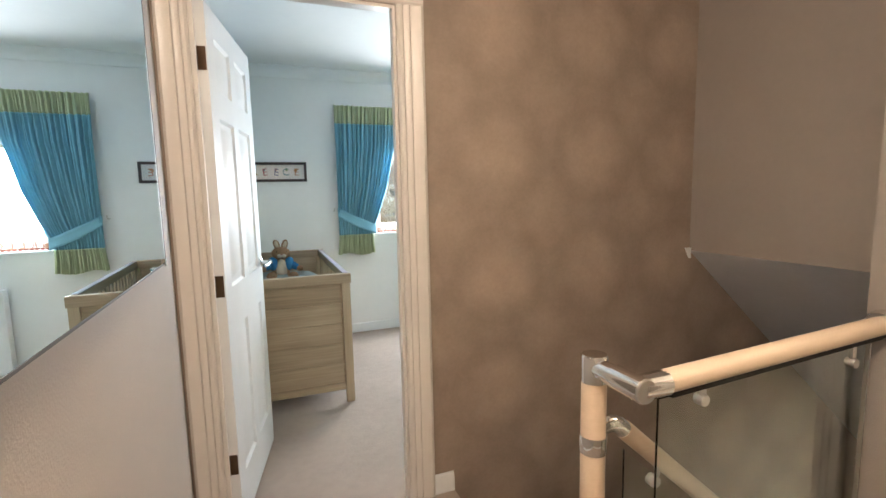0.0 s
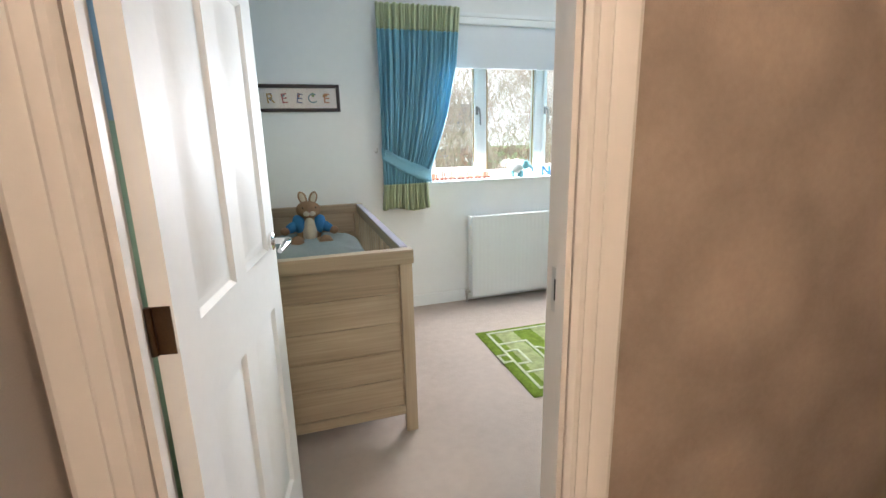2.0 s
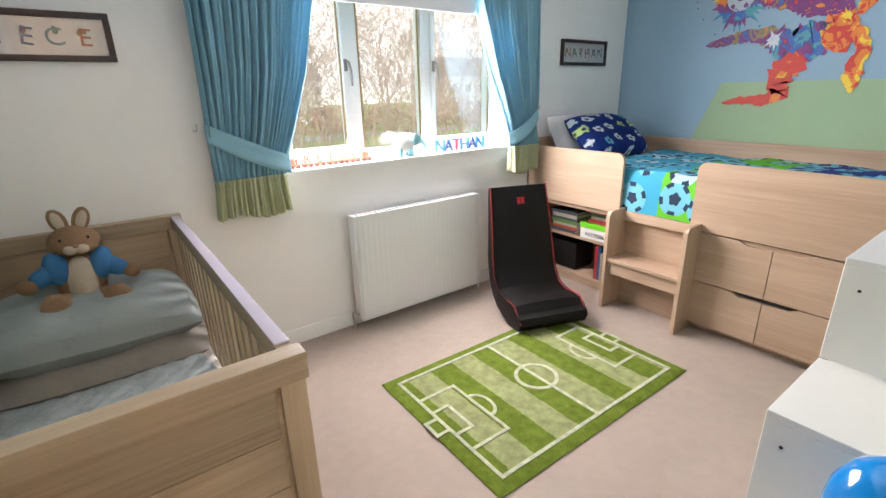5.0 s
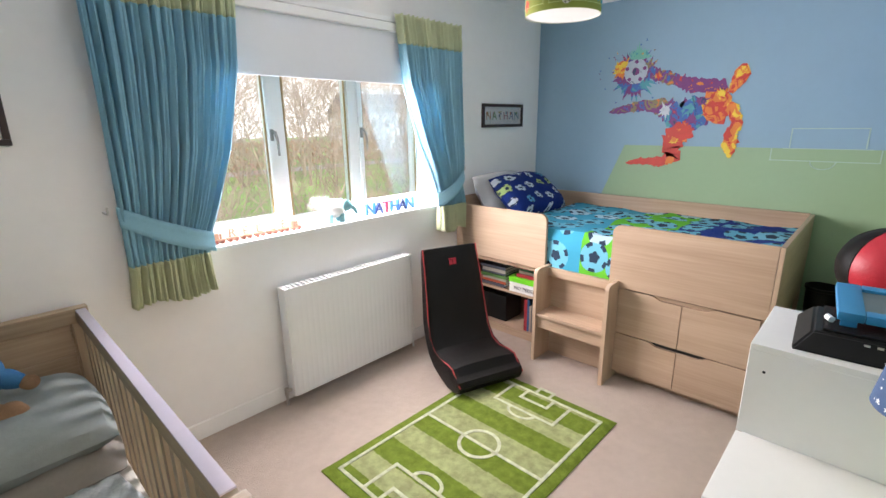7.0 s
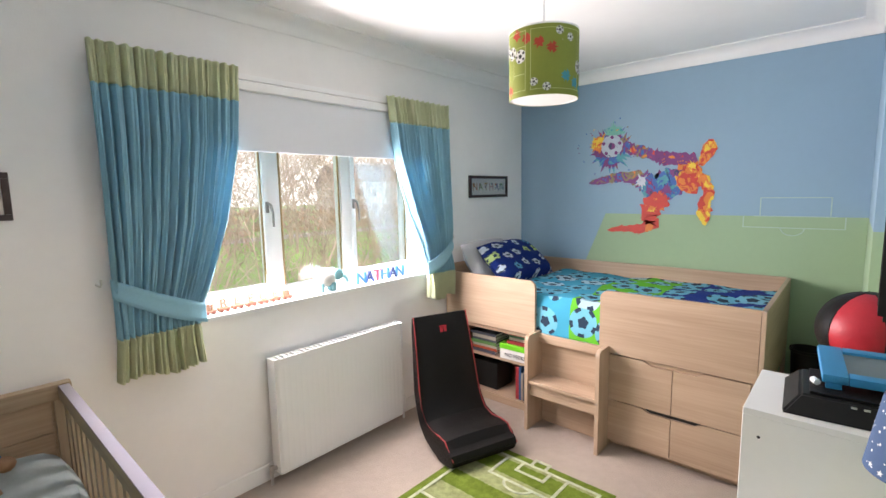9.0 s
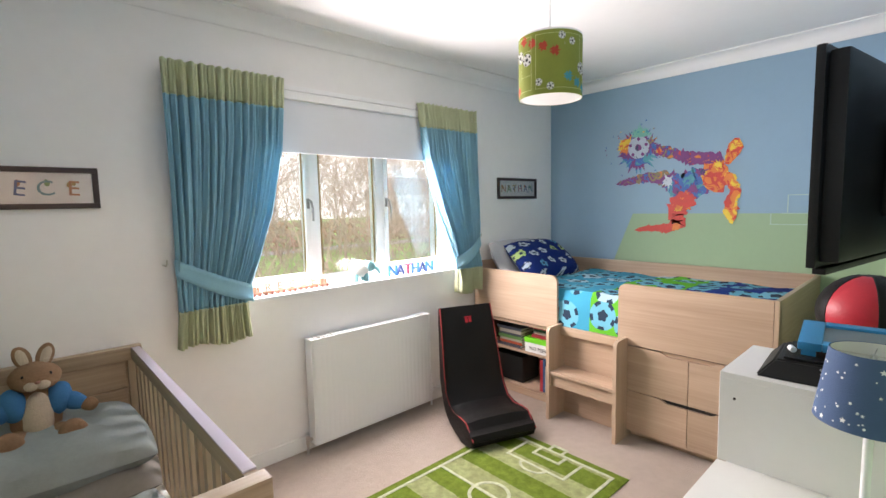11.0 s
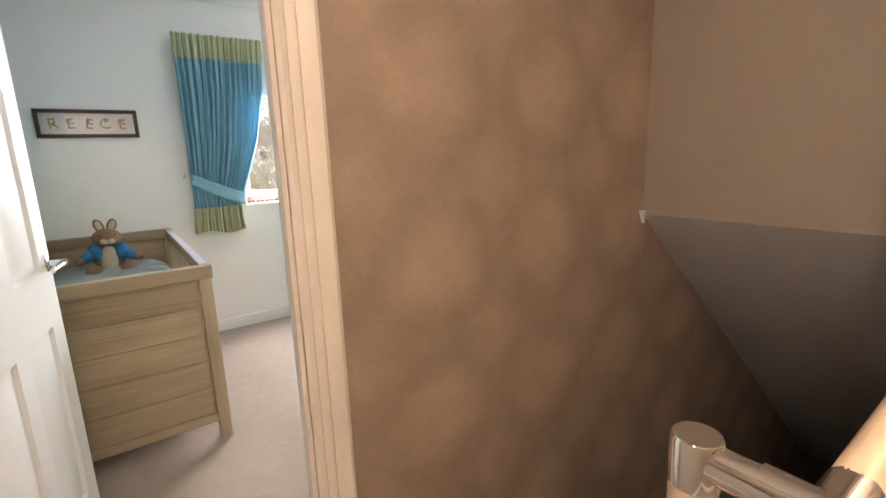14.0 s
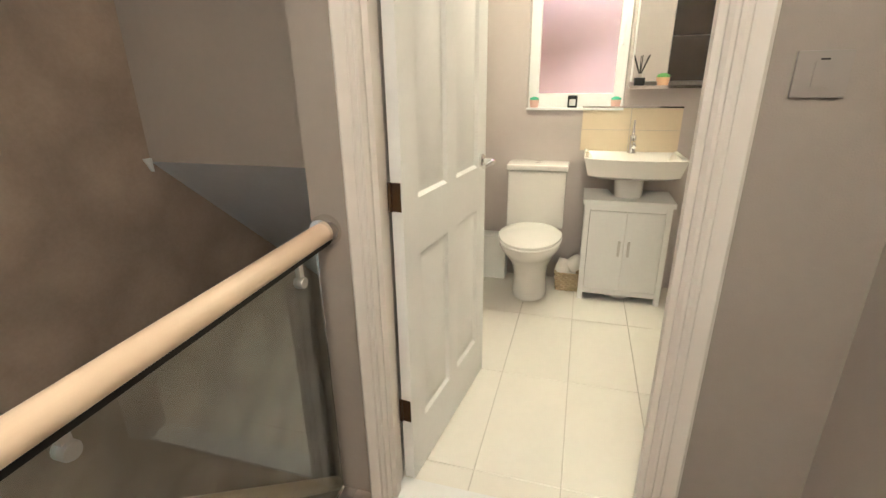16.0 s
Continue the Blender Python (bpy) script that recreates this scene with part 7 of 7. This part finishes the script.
def house(x, y, w, d, h, rz, label):
    e = thing("house", pose(x, y, GZ, 0, 0, rz), label, "house", "houses beyond the path")
    part("wall", cube(0, w, 0, d, 0, h), STONE, e)
    bm = prism(bmesh.new(), [(-0.3, h), (d + 0.3, h), (d / 2, h + d * 0.38)], -0.2, w + 0.2, "yz")
    roof = part("roof", bm, ROOF, e)
    part("chimney", cube(w * 0.7, w * 0.7 + 0.8, d / 2 - 0.4, d / 2 + 0.4, h + d * 0.2, h + d * 0.38 + 1.2), STONE, roof)
    for z in (0.9, 3.6):
        n = int(w / 2.4)
        for i in range(n):
            xx = 0.8 + i * (w - 1.6) / max(1, n - 1) - 0.5
            win = part("window", cube(xx, xx + 1.1, -0.03, 0.0, z, z + 1.4), UPVC, e)
            part("pane", cube(xx + 0.08, xx + 1.02, -0.045, -0.031, z + 0.08, z + 1.32), mat("dark_window_glass", (0.08, 0.09, 0.10), rough=0.1, var=0.1), win)
    return e


house(-9.0, 58.0, 11.0, 8.0, 6.0, -4, "pale rendered two-storey house with a slate roof")
house(14.0, 66.0, 14.0, 8.0, 5.6, 3, "pale rendered two-storey house with a slate roof")
house(44.0, 62.0, 12.0, 8.0, 6.0, -6, "pale rendered two-storey house with a slate roof")
bm = bmesh.new()
arc = [(70 + 170 * math.cos(a), 10 + 150 * math.sin(a)) for a in (radians(10 + 8 * i) for i in range(21))]
low, high = ([bm.verts.new((x, y, z)) for x, y in arc] for z in (GZ - 1, 75))
for i in range(20):
    bm.faces.new((low[i], low[i + 1], high[i + 1], high[i]))
HAZE = mat("bright_overcast_haze", (0.8, 0.8, 0.8), rough=1, var=0.03, scale=0.02)
HAZE.node_tree.nodes["Principled BSDF"].inputs["Emission Color"].default_value = (0.96, 0.98, 1.0, 1)
HAZE.node_tree.nodes["Principled BSDF"].inputs["Emission Strength"].default_value = 0.42
setting("backdrop", bm, HAZE, "pale overcast sky beyond the houses", "sky")
setting("wall_neighbour", cube(5.6, 5.9, -4.0, 3.0, GZ, 5.5), BRICK, "pinkish brick wall of the neighbouring house", "wall")

# ---- bathroom floor tiles ----
e = thing("bathroom_tiles", pose(0, 0, 0), "large glossy white floor tiles with pale joints", "floor tiles", kind="structure")
tile_mesh = mesh_of("tile", cube(0.0015, 0.6 - 0.0015, 0.0015, 0.295 - 0.0015, -0.006, 0.0, 0.0012, 1), TILE)
for i in range(4):
    for j in range(6):
        x, y = 1.8335 - 0.6 + i * 0.6, -0.796 + 0.295 * (j - 0)
        x0, x1, y0, y1 = max(x, 1.735), min(x + 0.6, BATH_X1), max(y, -0.95), min(y + 0.295, 0.72)
        if x1 - x0 < 0.05 or y1 - y0 < 0.03:
            continue
        if x1 - x0 > 0.599 and y1 - y0 > 0.294:
            ob = new("tile", tile_mesh)
            ob.parent, ob.location = e, (x, y, 0)
        else:
            part("tile", cube(x0 + 0.0015, x1 - 0.0015, y0 + 0.0015, y1 - 0.0015, -0.006, 0.0, 0.0012, 1), TILE, e)
